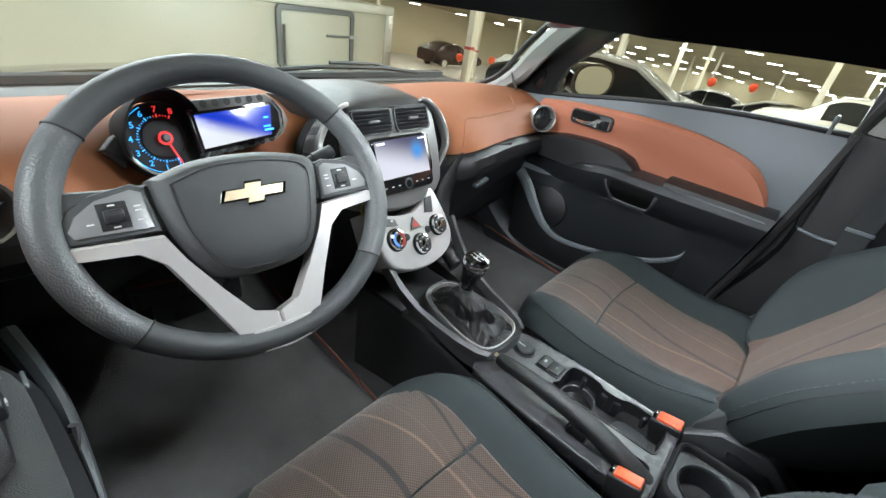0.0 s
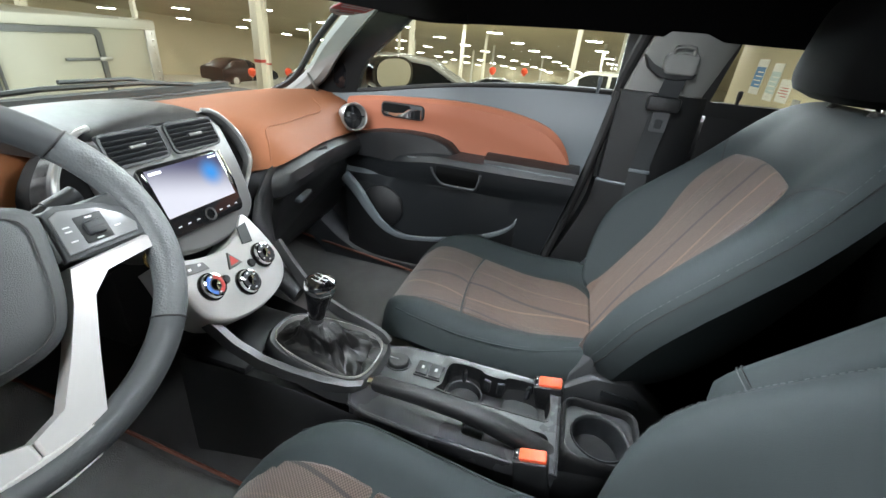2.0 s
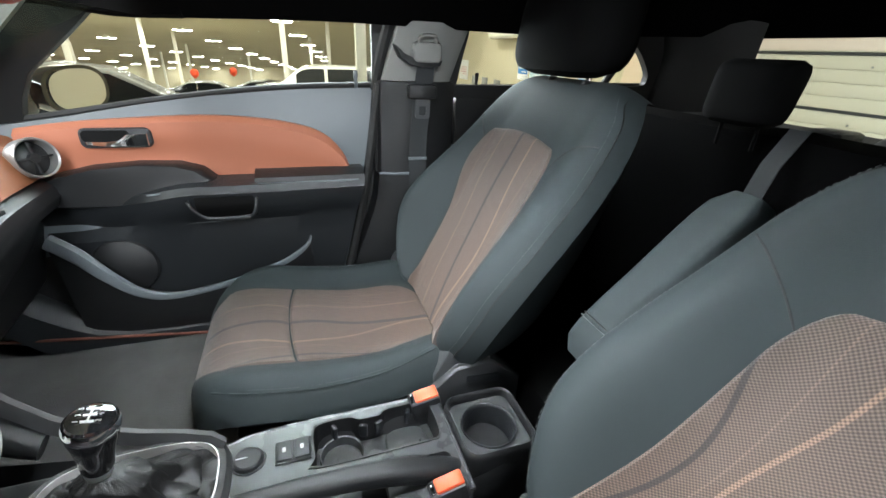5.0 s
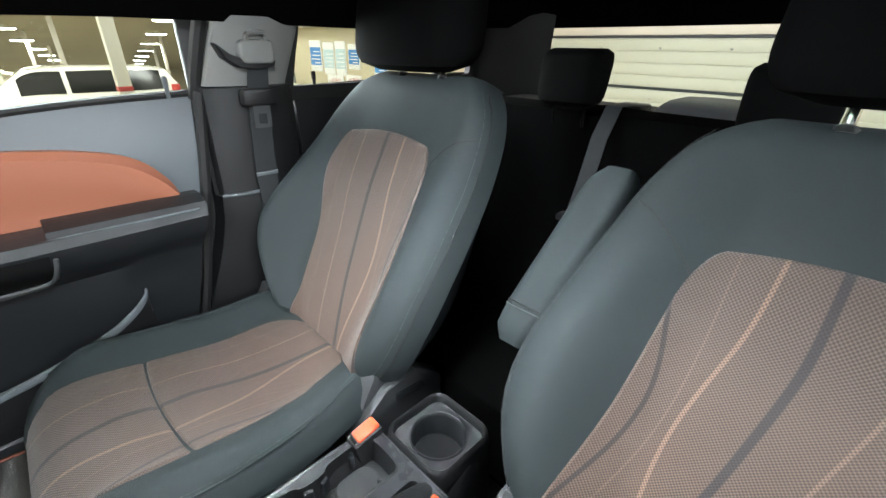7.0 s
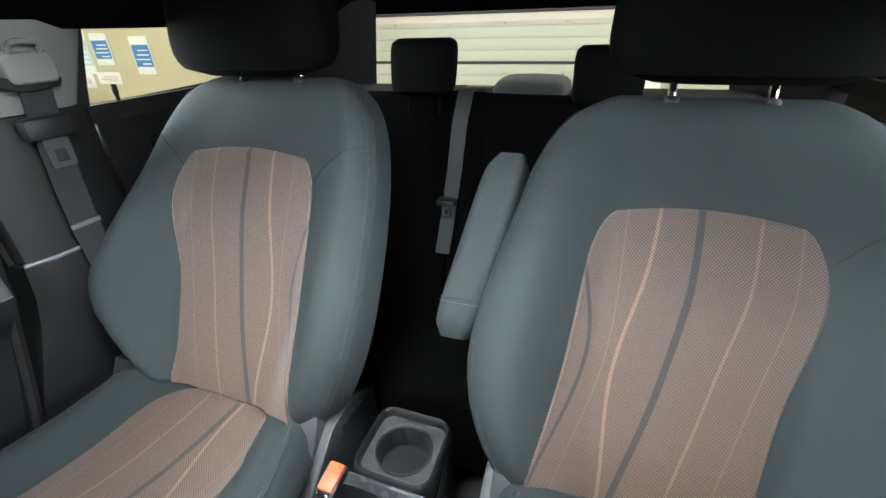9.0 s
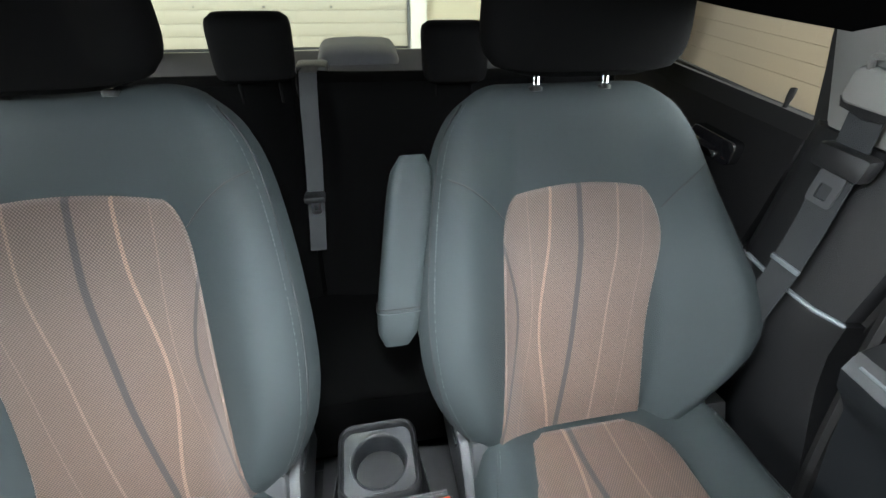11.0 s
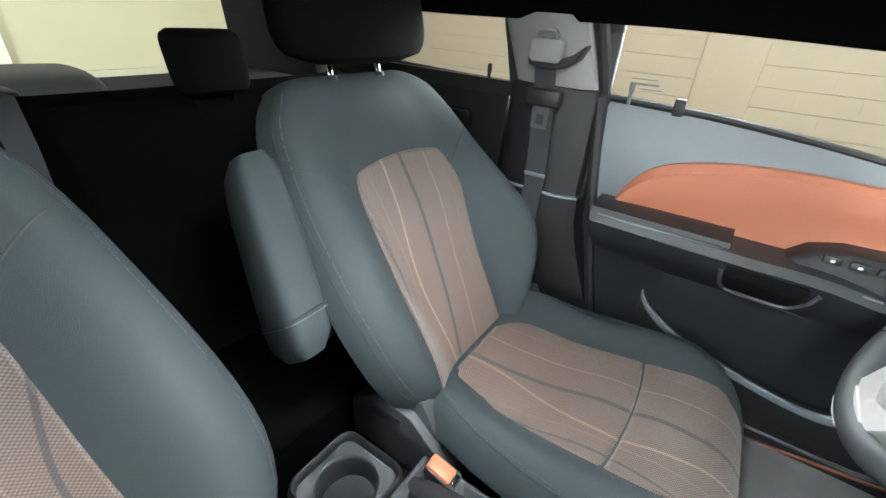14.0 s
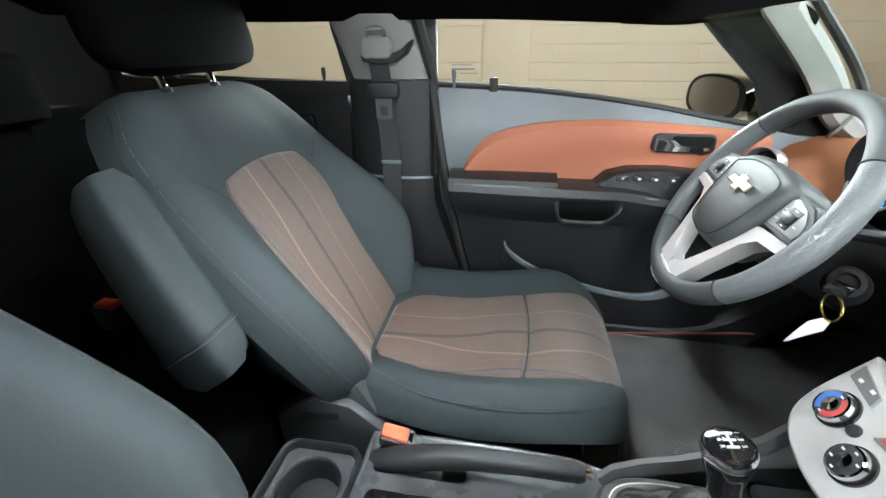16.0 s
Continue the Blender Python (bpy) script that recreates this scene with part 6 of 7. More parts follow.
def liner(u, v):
    """Headliner: u across, v from the tail to the windscreen header; its lip all round is fitted to the camera's view.
    """
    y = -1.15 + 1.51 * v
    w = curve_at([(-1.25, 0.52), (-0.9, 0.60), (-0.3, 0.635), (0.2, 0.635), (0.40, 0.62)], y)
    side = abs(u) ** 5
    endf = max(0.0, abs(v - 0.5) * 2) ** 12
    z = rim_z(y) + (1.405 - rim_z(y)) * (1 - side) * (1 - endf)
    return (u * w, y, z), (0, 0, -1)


solid("ceiling", sheet(liner, steps(-1, 1, 40), steps(0, 1, 40), 0.02), LINERSHADED, "headliner with shade painted near-black, lip fitted to the view", "headliner", kind="structure")
solid("roof", sheet(lambda u, v: ((u * 0.62, -1.25 + 1.60 * v, 1.43 + 0.05 * (1 - u * u) * math.sin(math.pi * v) - 0.05 * abs(u) ** 6 - 0.02 * abs(2 * v - 1) ** 6), (0, 0, 1)), steps(-1, 1, 24), steps(0, 1, 24), 0.008), GLOSS, "gloss black car roof", "roof", kind="structure")

for sg, nm in ((1, "right"), (-1, "left")):
    ap = smooth_line([(sg * 0.725, 0.90, 0.955), (sg * 0.705, 0.78, 1.02), (sg * 0.675, 0.685, 1.125), (sg * 0.635, 0.56, 1.235)], 5)
    rings = []
    for q in ap:
        k = ease(0.95, 1.1, q.z)
        rings.append([(q.x - sg * (0.055 - 0.02 * k), q.y + 0.03, q.z - 0.012), (q.x - sg * (0.062 - 0.02 * k), q.y - 0.015, q.z - 0.006), (q.x - sg * 0.036, q.y - 0.022 - 0.006 * k, q.z - 0.012), (q.x - sg * 0.004, q.y - 0.014 - 0.004 * k, q.z - 0.014), (q.x + sg * 0.03, q.y, q.z), (q.x, q.y + 0.05, q.z + 0.01)])
    pt = thing("pillar_cover", "pale grey windscreen pillar cover", "pillar cover", group="windscreen pillars", kind="structure")
    part("cover", loft(rings), PILLAR, pt)
    part("speaker_grille", lathe([(0.0, 0.006), (0.026, 0.005), (0.032, 0.0), (0.0, 0.0)], 24, pose(sg * 0.668, 0.775, 1.012, 62, 0, sg * 28)), PILLAR, pt)
    part("glass_edge", tube([(q.x - sg * 0.05, q.y + 0.045, q.z + 0.004) for q in ap], 0.009, 8), RUBBER, pt)
    solid("kick_panel_" + nm, box(sg * 0.695, sg * 0.73, 0.60, 1.14, 0.28, 0.93, 0.01), BLACK, "black footwell side panel", "side panel", kind="structure")
    solid("roof_rail_" + nm, tube(smooth_line([(sg * 0.63, 0.30, 1.225), (sg * 0.632, 0.42, 1.222), (sg * 0.64, 0.56, 1.235), (sg * 0.65, 0.64, 1.20)], 4), 0.022, 8), LINERSHADED, "roof rail trim in the headliner's painted shade", "roof rail", kind="structure")
    # rear pillar and rear door
    cp_ = thing("rear_pillar", "grey trim of the rear roof pillar", "pillar cover", group="rear pillars", kind="structure")
    shell = []
    for k in steps(0, 1, 8):
        z = 1.02 + 0.33 * k
        lean_ = 0.24 * (z - 1.08)
        shell.append([(sg * (0.705 - lean_), -0.955 + 0.16 * max(0.0, k - 0.45), z), (sg * (0.672 - lean_), -0.962 + 0.16 * max(0.0, k - 0.45), z), (sg * (0.640 - lean_), -1.00 + 0.10 * k * k, z), (sg * (0.590 - 0.8 * lean_), -1.06 + 0.06 * k * k, z), (sg * (0.535 - 0.6 * lean_), -1.115 + 0.03 * k, z), (sg * (0.520 - 0.6 * lean_), -1.135 + 0.03 * k, z), (sg * (0.60 - lean_), -1.17, z), (sg * (0.70 - lean_), -1.10, z)])
    part("cover", loft(shell), REARTRIMSHADED, cp_, "warm grey pillar cover, darkened in colour for the rear's shade")
    rd = thing("rear_door", "black rear door panel with chrome release handle, closed", "car door", group="rear doors")
    pts = [[(sg * xx, y, zz) for xx, zz in ((0.73, 0.42), (0.675, 0.43), (0.665, 0.62), (0.63, 0.70), (0.625, 0.74), (0.672, 0.78), (0.690, 0.92), (0.700, 1.075 + 0.015 * ease(-0.3, -0.9, y)), (0.74, 1.07))] for y in steps(-0.31, -0.92, 12)]
    part("panel", loft(pts), REARDOORSHADED, rd)
    part("window_seal", tube([(sg * 0.705, y, 1.082 + 0.015 * ease(-0.3, -0.9, y)) for y in steps(-0.30, -0.92, 8)], 0.007, 8), RUBBER, rd)
    part("lock_pin", lathe([(0.004, 0.0), (0.004, 0.02), (0.0055, 0.024), (0.0055, 0.04), (0.0, 0.042)], 10, pose(sg * 0.695, -0.365, 1.078)), RUBBER, rd)
    hd = part("handle_bezel", prism(round_rect(-0.52, -0.40, 0.965, 1.010, 0.012), "x", sg * 0.70, sg * 0.674, 0.004), GLOSS, rd)
    part("release_handle", prism(round_rect(-0.51, -0.43, 0.972, 0.984, 0.005), "x", sg * 0.676, sg * 0.664, 0.003), CHROME, hd, "chrome release handle")
    part("trim_line", tube([(sg * 0.668, y, 0.79) for y in steps(-0.32, -0.88, 6)], 0.003, 6), DARK, rd)
    g = part("window_pane", sheet(lambda u, v: ((sg * (0.725 - 0.04 * v), u, 1.06 + 0.28 * v), (-sg, 0, 0)), steps(-0.30, -0.86, 3), [0, 1], 0.004), GLASS, rd)
    g.visible_shadow = False
    opening = [(q.x, q.y) for q in smooth_line([(-0.305, 1.088, 0), (-0.320, 1.20, 0), (-0.35, 1.305, 0), (-0.55, 1.30, 0), (-0.72, 1.262, 0), (-0.84, 1.205, 0), (-0.910, 1.145, 0), (-0.925, 1.115, 0), (-0.900, 1.096, 0), (-0.70, 1.092, 0), (-0.50, 1.090, 0), (-0.305, 1.088, 0)], 3)][:-1]
    part("window_surround", plate([(-0.285, 1.055), (-0.285, 1.34), (-1.02, 1.34), (-1.02, 1.055)], [opening], "x", 0.0, -0.022, lambda q: Vector((sg * (0.712 + q.x - 0.24 * (q.z - 1.08)), q.y, q.z))), RUBBER, rd, "black rear window surround")
    part("quarter_bar", tube([(sg * 0.70, -0.775, 1.085), (sg * 0.672, -0.835, 1.215)], 0.011, 8), RUBBER, rd)

ws = sheet(lambda u, v: ((u * (0.70 - 0.10 * v), 1.02 - 0.62 * v + 0.05 * (1 - u * u) * (1 - v), 0.945 + 0.29 * v), (0, 0.5, 0.85)), steps(-1, 1, 10), steps(0, 1, 5), 0.005)
wsc = solid("window_1", ws, GLASS, "clear raked windscreen", "windscreen", kind="structure")
wsc.visible_shadow = False
# round-bottomed sticker at the top of the windscreen
def on_screen(x, v, off):
    return Vector((x, 1.02 - 0.62 * v + 0.05 * (1 - (x / 0.62) ** 2) * (1 - v) - 0.42 * off, 0.945 + 0.29 * v - 0.90 * off))


stk_ = thing("windscreen_sticker", "red and white round-bottomed paper sticker on the windscreen", "sticker")
for nm, mt, lo, hi, off in (("sheet", TAG, -1.0, 0.9, 0.010), ("red_field", INKRED, -0.30, 0.88, 0.0116)):
    rows_ = []
    for q in steps(lo, hi, 12):
        half = 0.066 * (math.sqrt(max(0.0, 1 - q * q)) if q < 0 else 1.0) * (0.985 if nm == "red_field" else 1.0) + 0.0005
        v_ = 0.925 + 0.050 * q
        rows_.append([on_screen(0.300 - half, v_, off), on_screen(0.300 + half, v_, off), on_screen(0.300 + half, v_, off - 0.001), on_screen(0.300 - half, v_, off - 0.001)])
    part(nm, loft(rows_), mt, stk_)
for v_, half, mt in ((0.895, 0.035, BEZEL), (0.902, 0.028, INKRED), (0.926, 0.05, TAG), (0.936, 0.055, TAG), (0.946, 0.05, TAG)):
    part("text_bar", loft([[on_screen(0.300 - half, v_ + e, 0.0120), on_screen(0.300 + half, v_ + e, 0.0120), on_screen(0.300 + half, v_ + e, 0.0114), on_screen(0.300 - half, v_ + e, 0.0114)] for e in (0.0, 0.004)]), mt, stk_)
wip = thing("windscreen_wiper", "black windscreen wiper at rest", "wiper", group="wipers")
part("blade", tube([(-0.10, 1.03, 0.995), (0.10, 1.035, 1.005), (0.32, 1.03, 1.003), (0.46, 1.02, 0.992)], 0.006, 6), RUBBER, wip)
part("arm", tube([(0.46, 1.06, 0.985), (0.30, 1.045, 1.012), (0.14, 1.04, 1.015)], 0.005, 6), RUBBER, wip)
solid("cowl", box(-0.74, 0.74, 1.03, 1.16, 0.88, 0.955, 0.01), RUBBER, "black windscreen cowl", "cowl", kind="structure")
rw = solid("window_2", sheet(lambda u, v: ((u * (0.56 - 0.06 * v), -1.16 + 0.03 * v, 1.01 + 0.20 * v), (0, -0.9, 0.3)), steps(-1, 1, 6), steps(0, 1, 3), 0.005), GLASS, "clear rear window", "rear window", kind="structure")
rw.visible_shadow = False

# ---- rear seat and parcel shelf ----
rs = thing("rear_bench", "rear bench seat, cabin shade painted into its cloth", "rear seat")
for x0, x1 in ((-0.62, 0.115), (0.125, 0.62)):
    rings = []
    for y, z in ((-0.575, 0.52), (-0.60, 0.60), (-0.655, 0.75), (-0.690, 0.90), (-0.712, 1.005), (-0.728, 1.050), (-0.77, 1.062), (-0.84, 1.04)):
        ring = []
        for k in steps(0, 1, 16):
            x = x0 + (x1 - x0) * k
            e = 0.03 * (abs(2 * k - 1) ** 8)
            ring.append((x, y - e + 0.012 * math.sin(math.pi * k), z))
        ring += [(x1, y - 0.10, z - 0.04), (x0, y - 0.10, z - 0.04)]
        rings.append(ring)
    part("backrest", loft(rings), SEATSHADED, rs)
part("cushion", loft([[(x, y, z + 0.015 * math.cos(3 * x)) for x in steps(-0.62, 0.62, 16)] + [(0.62, y, 0.40), (-0.62, y, 0.40)] for y, z in ((-0.66, 0.52), (-0.60, 0.555), (-0.45, 0.57), (-0.34, 0.57), (-0.29, 0.55), (-0.275, 0.51), (-0.28, 0.42))]), SEATSHADED, rs)
for x, y0, z0, wide, tall in ((-0.216, -0.705, 1.052, 0.070, 0.110), (0.178, -0.700, 1.066, 0.076, 0.114)):
    rings = []
    for k in steps(0, 1, 14):
        end = max(0.0, 1 - abs(2 * k - 1) ** 5) ** 0.5
        w, dpt = wide * (0.80 + 0.20 * end - 0.05 * (1 - k)), 0.042 * (0.5 + 0.5 * end)
        rings.append([(x + w * math.copysign(abs(math.cos(a)) ** 0.5, math.cos(a)), y0 - 0.02 * k + dpt * math.copysign(abs(math.sin(a)) ** 0.6, math.sin(a)), z0 + tall * k) for a in steps(0, 2 * math.pi, 28)[:-1]])
    h = part("head_restraint", loft(rings), HEADSHADED, rs, "black rear head restraint with shade in its colour")
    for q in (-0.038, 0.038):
        # Posts take the same shade colour to vanish against the dark.
        part("post", tube([(x + q, y0 - 0.005, 1.02), (x + q, y0 - 0.005, z0 + 0.02)], 0.0038, 8), HEADSHADED, h)
sb = thing("rear_seat_belt", "grey webbing rear centre belt with buckle tongue", "seat belt")
part("webbing", loft([[(x - 0.018, y, z), (x + 0.018, y, z), (x + 0.018, y - 0.003, z), (x - 0.018, y - 0.003, z)] for x, y, z in ((0.085, -0.815, 1.064), (0.088, -0.738, 1.068), (0.092, -0.700, 1.005), (0.098, -0.676, 0.90), (0.108, -0.645, 0.78), (0.115, -0.62, 0.70))]), WEBBING, sb)
part("tongue_grip", box(0.082, 0.126, -0.650, -0.618, 0.826, 0.842, 0.005), BLACK, sb)
part("tongue", frame_ring(round_rect(0.094, 0.114, 0.796, 0.828, 0.004), round_rect(0.099, 0.109, 0.803, 0.818, 0.003), "y", -0.630, -0.627), STEEL, sb)
part("belt_exit", box(0.05, 0.12, -0.86, -0.79, 1.048, 1.068, 0.01), DARK, sb)
rb = thing("rear_buckle", "black rear belt buckle with red button", "belt buckle", (-0.185, -0.615, 0.690))
part("housing", box(-0.016, 0.016, -0.02, 0.02, 0, 0.05, 0.005), BLACK, rb)
part("strap", box(-0.012, 0.012, -0.012, -0.006, -0.125, 0.004, 0.002), WEBBING, rb)
part("release_button", box(-0.013, 0.013, -0.014, 0.022, 0.044, 0.056, 0.003), ORANGE, rb)
shelf = solid("parcel_shelf", box(-0.58, 0.58, -1.11, -0.80, 1.000, 1.036, 0.01), material("shelf_felt", (0.026, 0.0255, 0.024), 0.95, grain=0.5, grain_size=600), "grey felt parcel shelf", "parcel shelf", kind="structure")
solid("brake_light", loft([[(x * k * 0.85 - 0.02, y, 1.034 + h * t_ * 0.9) for x, h in ((-0.125, 0), (-0.118, 0.020), (-0.104, 0.032), (-0.080, 0.037), (0.0, 0.039), (0.080, 0.037), (0.104, 0.032), (0.118, 0.020), (0.125, 0))] for y, k, t_ in ((-0.93, 0.90, 0.05), (-0.945, 0.95, 0.55), (-0.97, 0.98, 0.90), (-1.01, 1.0, 1.05), (-1.09, 1.0, 1.10))]), CUPGREY, "warm grey high-level brake light cover", "brake light")

# ---- car body outside the cabin ----
body = thing("car_body", "gloss black bonnet, side panels and boot of the car", "car body", kind="structure")
part("bonnet", sheet(lambda u, v: ((u * 0.78, 1.12 + 0.95 * v, 0.93 + 0.03 * (1 - u * u) - 0.20 * v * v - 0.06 * abs(u) ** 6), (0, 0, 1)), steps(-1, 1, 16), steps(0, 1, 12), 0.02), GLOSS, body)
part("boot_lid", sheet(lambda u, v: ((u * 0.72, -1.17 - 0.73 * v, 0.955 - 0.09 * v - 0.04 * abs(u) ** 6), (0, 0, 1)), steps(-1, 1, 12), steps(0, 1, 8), 0.02), GLOSS, body)
part("tail", sheet(lambda u, v: ((u * 0.70, -1.90 - 0.07 * (1 - u * u) - 0.03 * math.sin(math.pi * v), 0.30 + 0.565 * v), (0, -1, 0)), steps(-1, 1, 14), steps(0, 1, 8), 0.03), GLOSS, body)
part("nose", sheet(lambda u, v: ((u * 0.66, 2.06 + 0.12 * (1 - u * u) + 0.03 * math.sin(math.pi * v), 0.26 + 0.48 * v), (0, 1, 0)), steps(-1, 1, 14), steps(0, 1, 8), 0.03), GLOSS, body)


def flank(u, v):
    """Outer skin of the car's side, with a swelling waist and ends that turn in."""
    y = -1.92 + 3.98 * u
    x = 0.80 - 0.13 * ease(1.35, 2.08, y) - 0.09 * ease(-1.45, -1.92, y) + 0.025 * math.sin(math.pi * min(1, v * 1.15))
    top_ = curve_at([(-1.92, 0.85), (-1.4, 0.91), (-1.1, 0.98), (-0.9, 1.045), (0.0, 1.035), (0.7, 0.95), (1.1, 0.905), (1.7, 0.84), (2.06, 0.73)], y)
    arch = max(max(0.0, 1 - ((y - c) / 0.36) ** 2) ** 0.5 for c in (-1.25, 1.42))
    low = 0.28 + 0.32 * arch
    return x, y, low + (top_ - low) * v


part("floor_pan", box(-0.76, 0.76, -1.86, 2.05, 0.18, 0.26, 0.02), RUBBER, body)
for sg in (-1, 1):
    part("side_panel", sheet(lambda u, v: ((sg * flank(u, v)[0], flank(u, v)[1], flank(u, v)[2]), (sg, 0, 0)), steps(0, 1, 64), steps(0, 1, 8), 0.015), GLOSS, body)
    for y in (-1.25, 1.42):
        wh = part("wheel", lathe([(0.0, -0.09), (0.20, -0.09), (0.22, -0.10), (0.30, -0.095), (0.315, -0.07), (0.315, 0.07), (0.30, 0.095), (0.22, 0.10), (0.0, 0.08)], 36, pose(sg * 0.73, y, 0.28, 0, 90)), RUBBER, body, "black tyre")
        part("rim", lathe([(0.0, 0.02), (0.06, 0.03), (0.19, 0.01), (0.205, 0.03), (0.205, 0.0), (0.0, 0.0)], 30, pose(sg * 0.825, y, 0.28, 0, sg * 90)), SILVER, wh)

# ---- the hall outside: its floor and roof sink outwards to fit the camera's view ----
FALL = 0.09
CONCRETE = material("polished_concrete", (0.34, 0.31, 0.25), 0.35, grain=0.2, grain_size=60, blotch=0.25, blotch_size=0.8)
HALLCEIL = material("hall_ceiling", (0.40, 0.36, 0.25), 0.9, blotch=0.25, blotch_size=0.3)
WALLPAINT = material("cream_block_paint", (0.62, 0.50, 0.395), 0.6, grain=0.6, grain_size=160, blotch=0.06, blotch_size=2.0)
HALLWALL = material("cream_wall_paint", (0.52, 0.46, 0.32), 0.7, blotch=0.1, blotch_size=0.5)
COLUMN = material("white_column_paint", (0.72, 0.69, 0.60), 0.6, blotch=0.08, blotch_size=1.0)
TRAILER = material("white_trailer_panel", (0.53, 0.495, 0.39), 0.4, blotch=0.05, blotch_size=1.2)
DOORWHITE = material("white_door_panel", (0.46, 0.415, 0.32), 0.5, blotch=0.06, blotch_size=1.5)
LAMP = glow("tube_light", (1.0, 0.97, 0.93), 45.0)
BALLOON = material("red_balloon", (0.75, 0.08, 0.03), 0.3)
CARBLACK = material("black_car_paint", (0.008, 0.008, 0.009), 0.25, spec=0.15, blotch=0.0)
CARWHITE = material("white_car_paint", (0.72, 0.71, 0.68), 0.15, coat=1.0, blotch=0.0)
CARGLASS = material("dark_car_glass", (0.008, 0.009, 0.010), 0.10, blotch=0.0, spec=0.2)


# Sinks with distance so the hall's horizon fits the camera's view.
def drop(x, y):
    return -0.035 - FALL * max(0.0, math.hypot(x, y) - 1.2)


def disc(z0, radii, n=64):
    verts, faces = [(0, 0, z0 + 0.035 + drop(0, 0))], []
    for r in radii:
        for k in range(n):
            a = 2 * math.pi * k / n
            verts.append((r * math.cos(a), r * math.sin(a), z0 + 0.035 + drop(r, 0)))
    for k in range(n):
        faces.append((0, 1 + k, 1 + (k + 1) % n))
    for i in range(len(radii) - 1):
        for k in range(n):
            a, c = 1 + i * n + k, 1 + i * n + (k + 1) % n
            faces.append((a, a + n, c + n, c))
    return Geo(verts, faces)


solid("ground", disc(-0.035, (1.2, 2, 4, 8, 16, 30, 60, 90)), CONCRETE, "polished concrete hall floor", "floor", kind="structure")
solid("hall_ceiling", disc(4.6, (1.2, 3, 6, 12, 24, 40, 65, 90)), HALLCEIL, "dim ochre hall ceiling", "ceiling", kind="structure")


def hall_wall(name, x0, y0, x1, y1, h=4.8, mat=HALLWALL):
    n = 24
    pts = [(x0 + (x1 - x0) * k / n, y0 + (y1 - y0) * k / n) for k in range(n + 1)]
    nx, ny = (y1 - y0), -(x1 - x0)
    l = math.hypot(nx, ny)
    nx, ny = nx / l * 0.2, ny / l * 0.2
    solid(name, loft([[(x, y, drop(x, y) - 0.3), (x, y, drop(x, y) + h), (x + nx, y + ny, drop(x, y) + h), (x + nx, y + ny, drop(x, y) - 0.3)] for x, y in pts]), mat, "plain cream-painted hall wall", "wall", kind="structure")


hall_wall("wall_east", 78, -30, 78, 40)
hall_wall("wall_north", -3.2, 34, 78, 34)
hall_wall("wall_south_east", 21.8, -6.6, 78, -30)

# cream block wall beside the driver's door, with a shallow pier
XW = -5.2
bw = thing("wall_west", "cream-painted concrete block wall", "wall", kind="structure")
part("core", box(XW - 0.25, XW - 0.012, -9, 12, -1.6, 4.2, 0), WALLPAINT, bw)
part("pier", box(XW - 0.05, XW + 0.045, -0.35, 0.20, -1.4, 4.2, 0.006), WALLPAINT, bw)
blk = mesh_of("block", box(-0.012, 0.012, -0.25, 0.25, -0.0955, 0.0955, 0.002, 1), WALLPAINT)

# sectional door and wall behind the car
YG = -4.4
gd = thing("garage_door", "white sectional garage door behind the car", "garage door", kind="structure")
for k in range(9):
    z = -1.0 + 0.46 * k
    strips = box(-0.55, 3.4, YG - 0.05, YG - 0.012, z + 0.012, z + 0.446, 0.004)
    for q in range(4):
        strips = strips + box(-0.55, 3.4, YG - 0.014, YG, z + 0.014 + 0.108 * q, z + 0.014 + 0.108 * q + 0.100, 0.005)
    p = part("panel", strips, DOORWHITE, gd)
    part("panel_seal", box(-0.55, 3.4, YG - 0.045, YG - 0.002, z - 0.013, z + 0.011, 0.003), RUBBER, gd, "dark joint seal")
    for j in range(7):
        part("bolt", lathe([(0.0, 0.006), (0.010, 0.005), (0.012, 0.0), (0.0, 0.0)], 10, pose(-0.42 + 0.6 * j, YG, z + 0.36, 90)), BEZEL, p)
part("jamb", box(-0.72, -0.56, YG - 0.06, YG + 0.04, -1.2, 3.6, 0.01), COLUMN, gd)
part("track", box(-0.555, -0.53, YG, YG + 0.03, -1.0, 3.4, 0.004), BEZEL, gd)
for k in range(9):
    part("hinge", box(-0.60, -0.55, YG + 0.002, YG + 0.035, -0.98 + 0.46 * k, -0.93 + 0.46 * k, 0.004), STEEL, gd)
hw = thing("wall_south", "cream wall and ribbed white shutter behind the car", "wall", kind="structure")
part("core", box(-3.3, 4.6, YG - 0.3, YG - 0.07, -1.2, 4.2, 0), HALLWALL, hw)
shutter = part("shutter", box(-2.4, -0.78, YG - 0.06, YG - 0.02, -1.1, 0.62, 0.004), DOORWHITE, hw)
for k in range(26):
    part("rib", box(-2.4, -0.78, YG - 0.025, YG - 0.012, -1.0 + 0.062 * k, -1.0 + 0.062 * k + 0.048, 0.004), DOORWHITE, shutter)


# ---- enclosed trailer in front of the car ----
tr = thing("trailer", "white enclosed cargo trailer with side door", "trailer", (0.0, 3.7, -0.22))
part("box", box(-4.2, 2.72, 0.0, 2.0, 0.02, 1.24, 0.03), TRAILER, tr)
part("roof_trim", box(-4.25, 2.77, -0.03, 2.03, 1.20, 1.28, 0.02), COLUMN, tr, "white roof edge trim")
part("side_door", box(1.50, 2.22, -0.018, 0.004, 0.0, 1.16, 0.01), TRAILER, tr)
fo, fi = round_rect(1.46, 2.26, -0.06, 1.20, 0.05), round_rect(1.50, 2.22, -0.02, 1.16, 0.03)
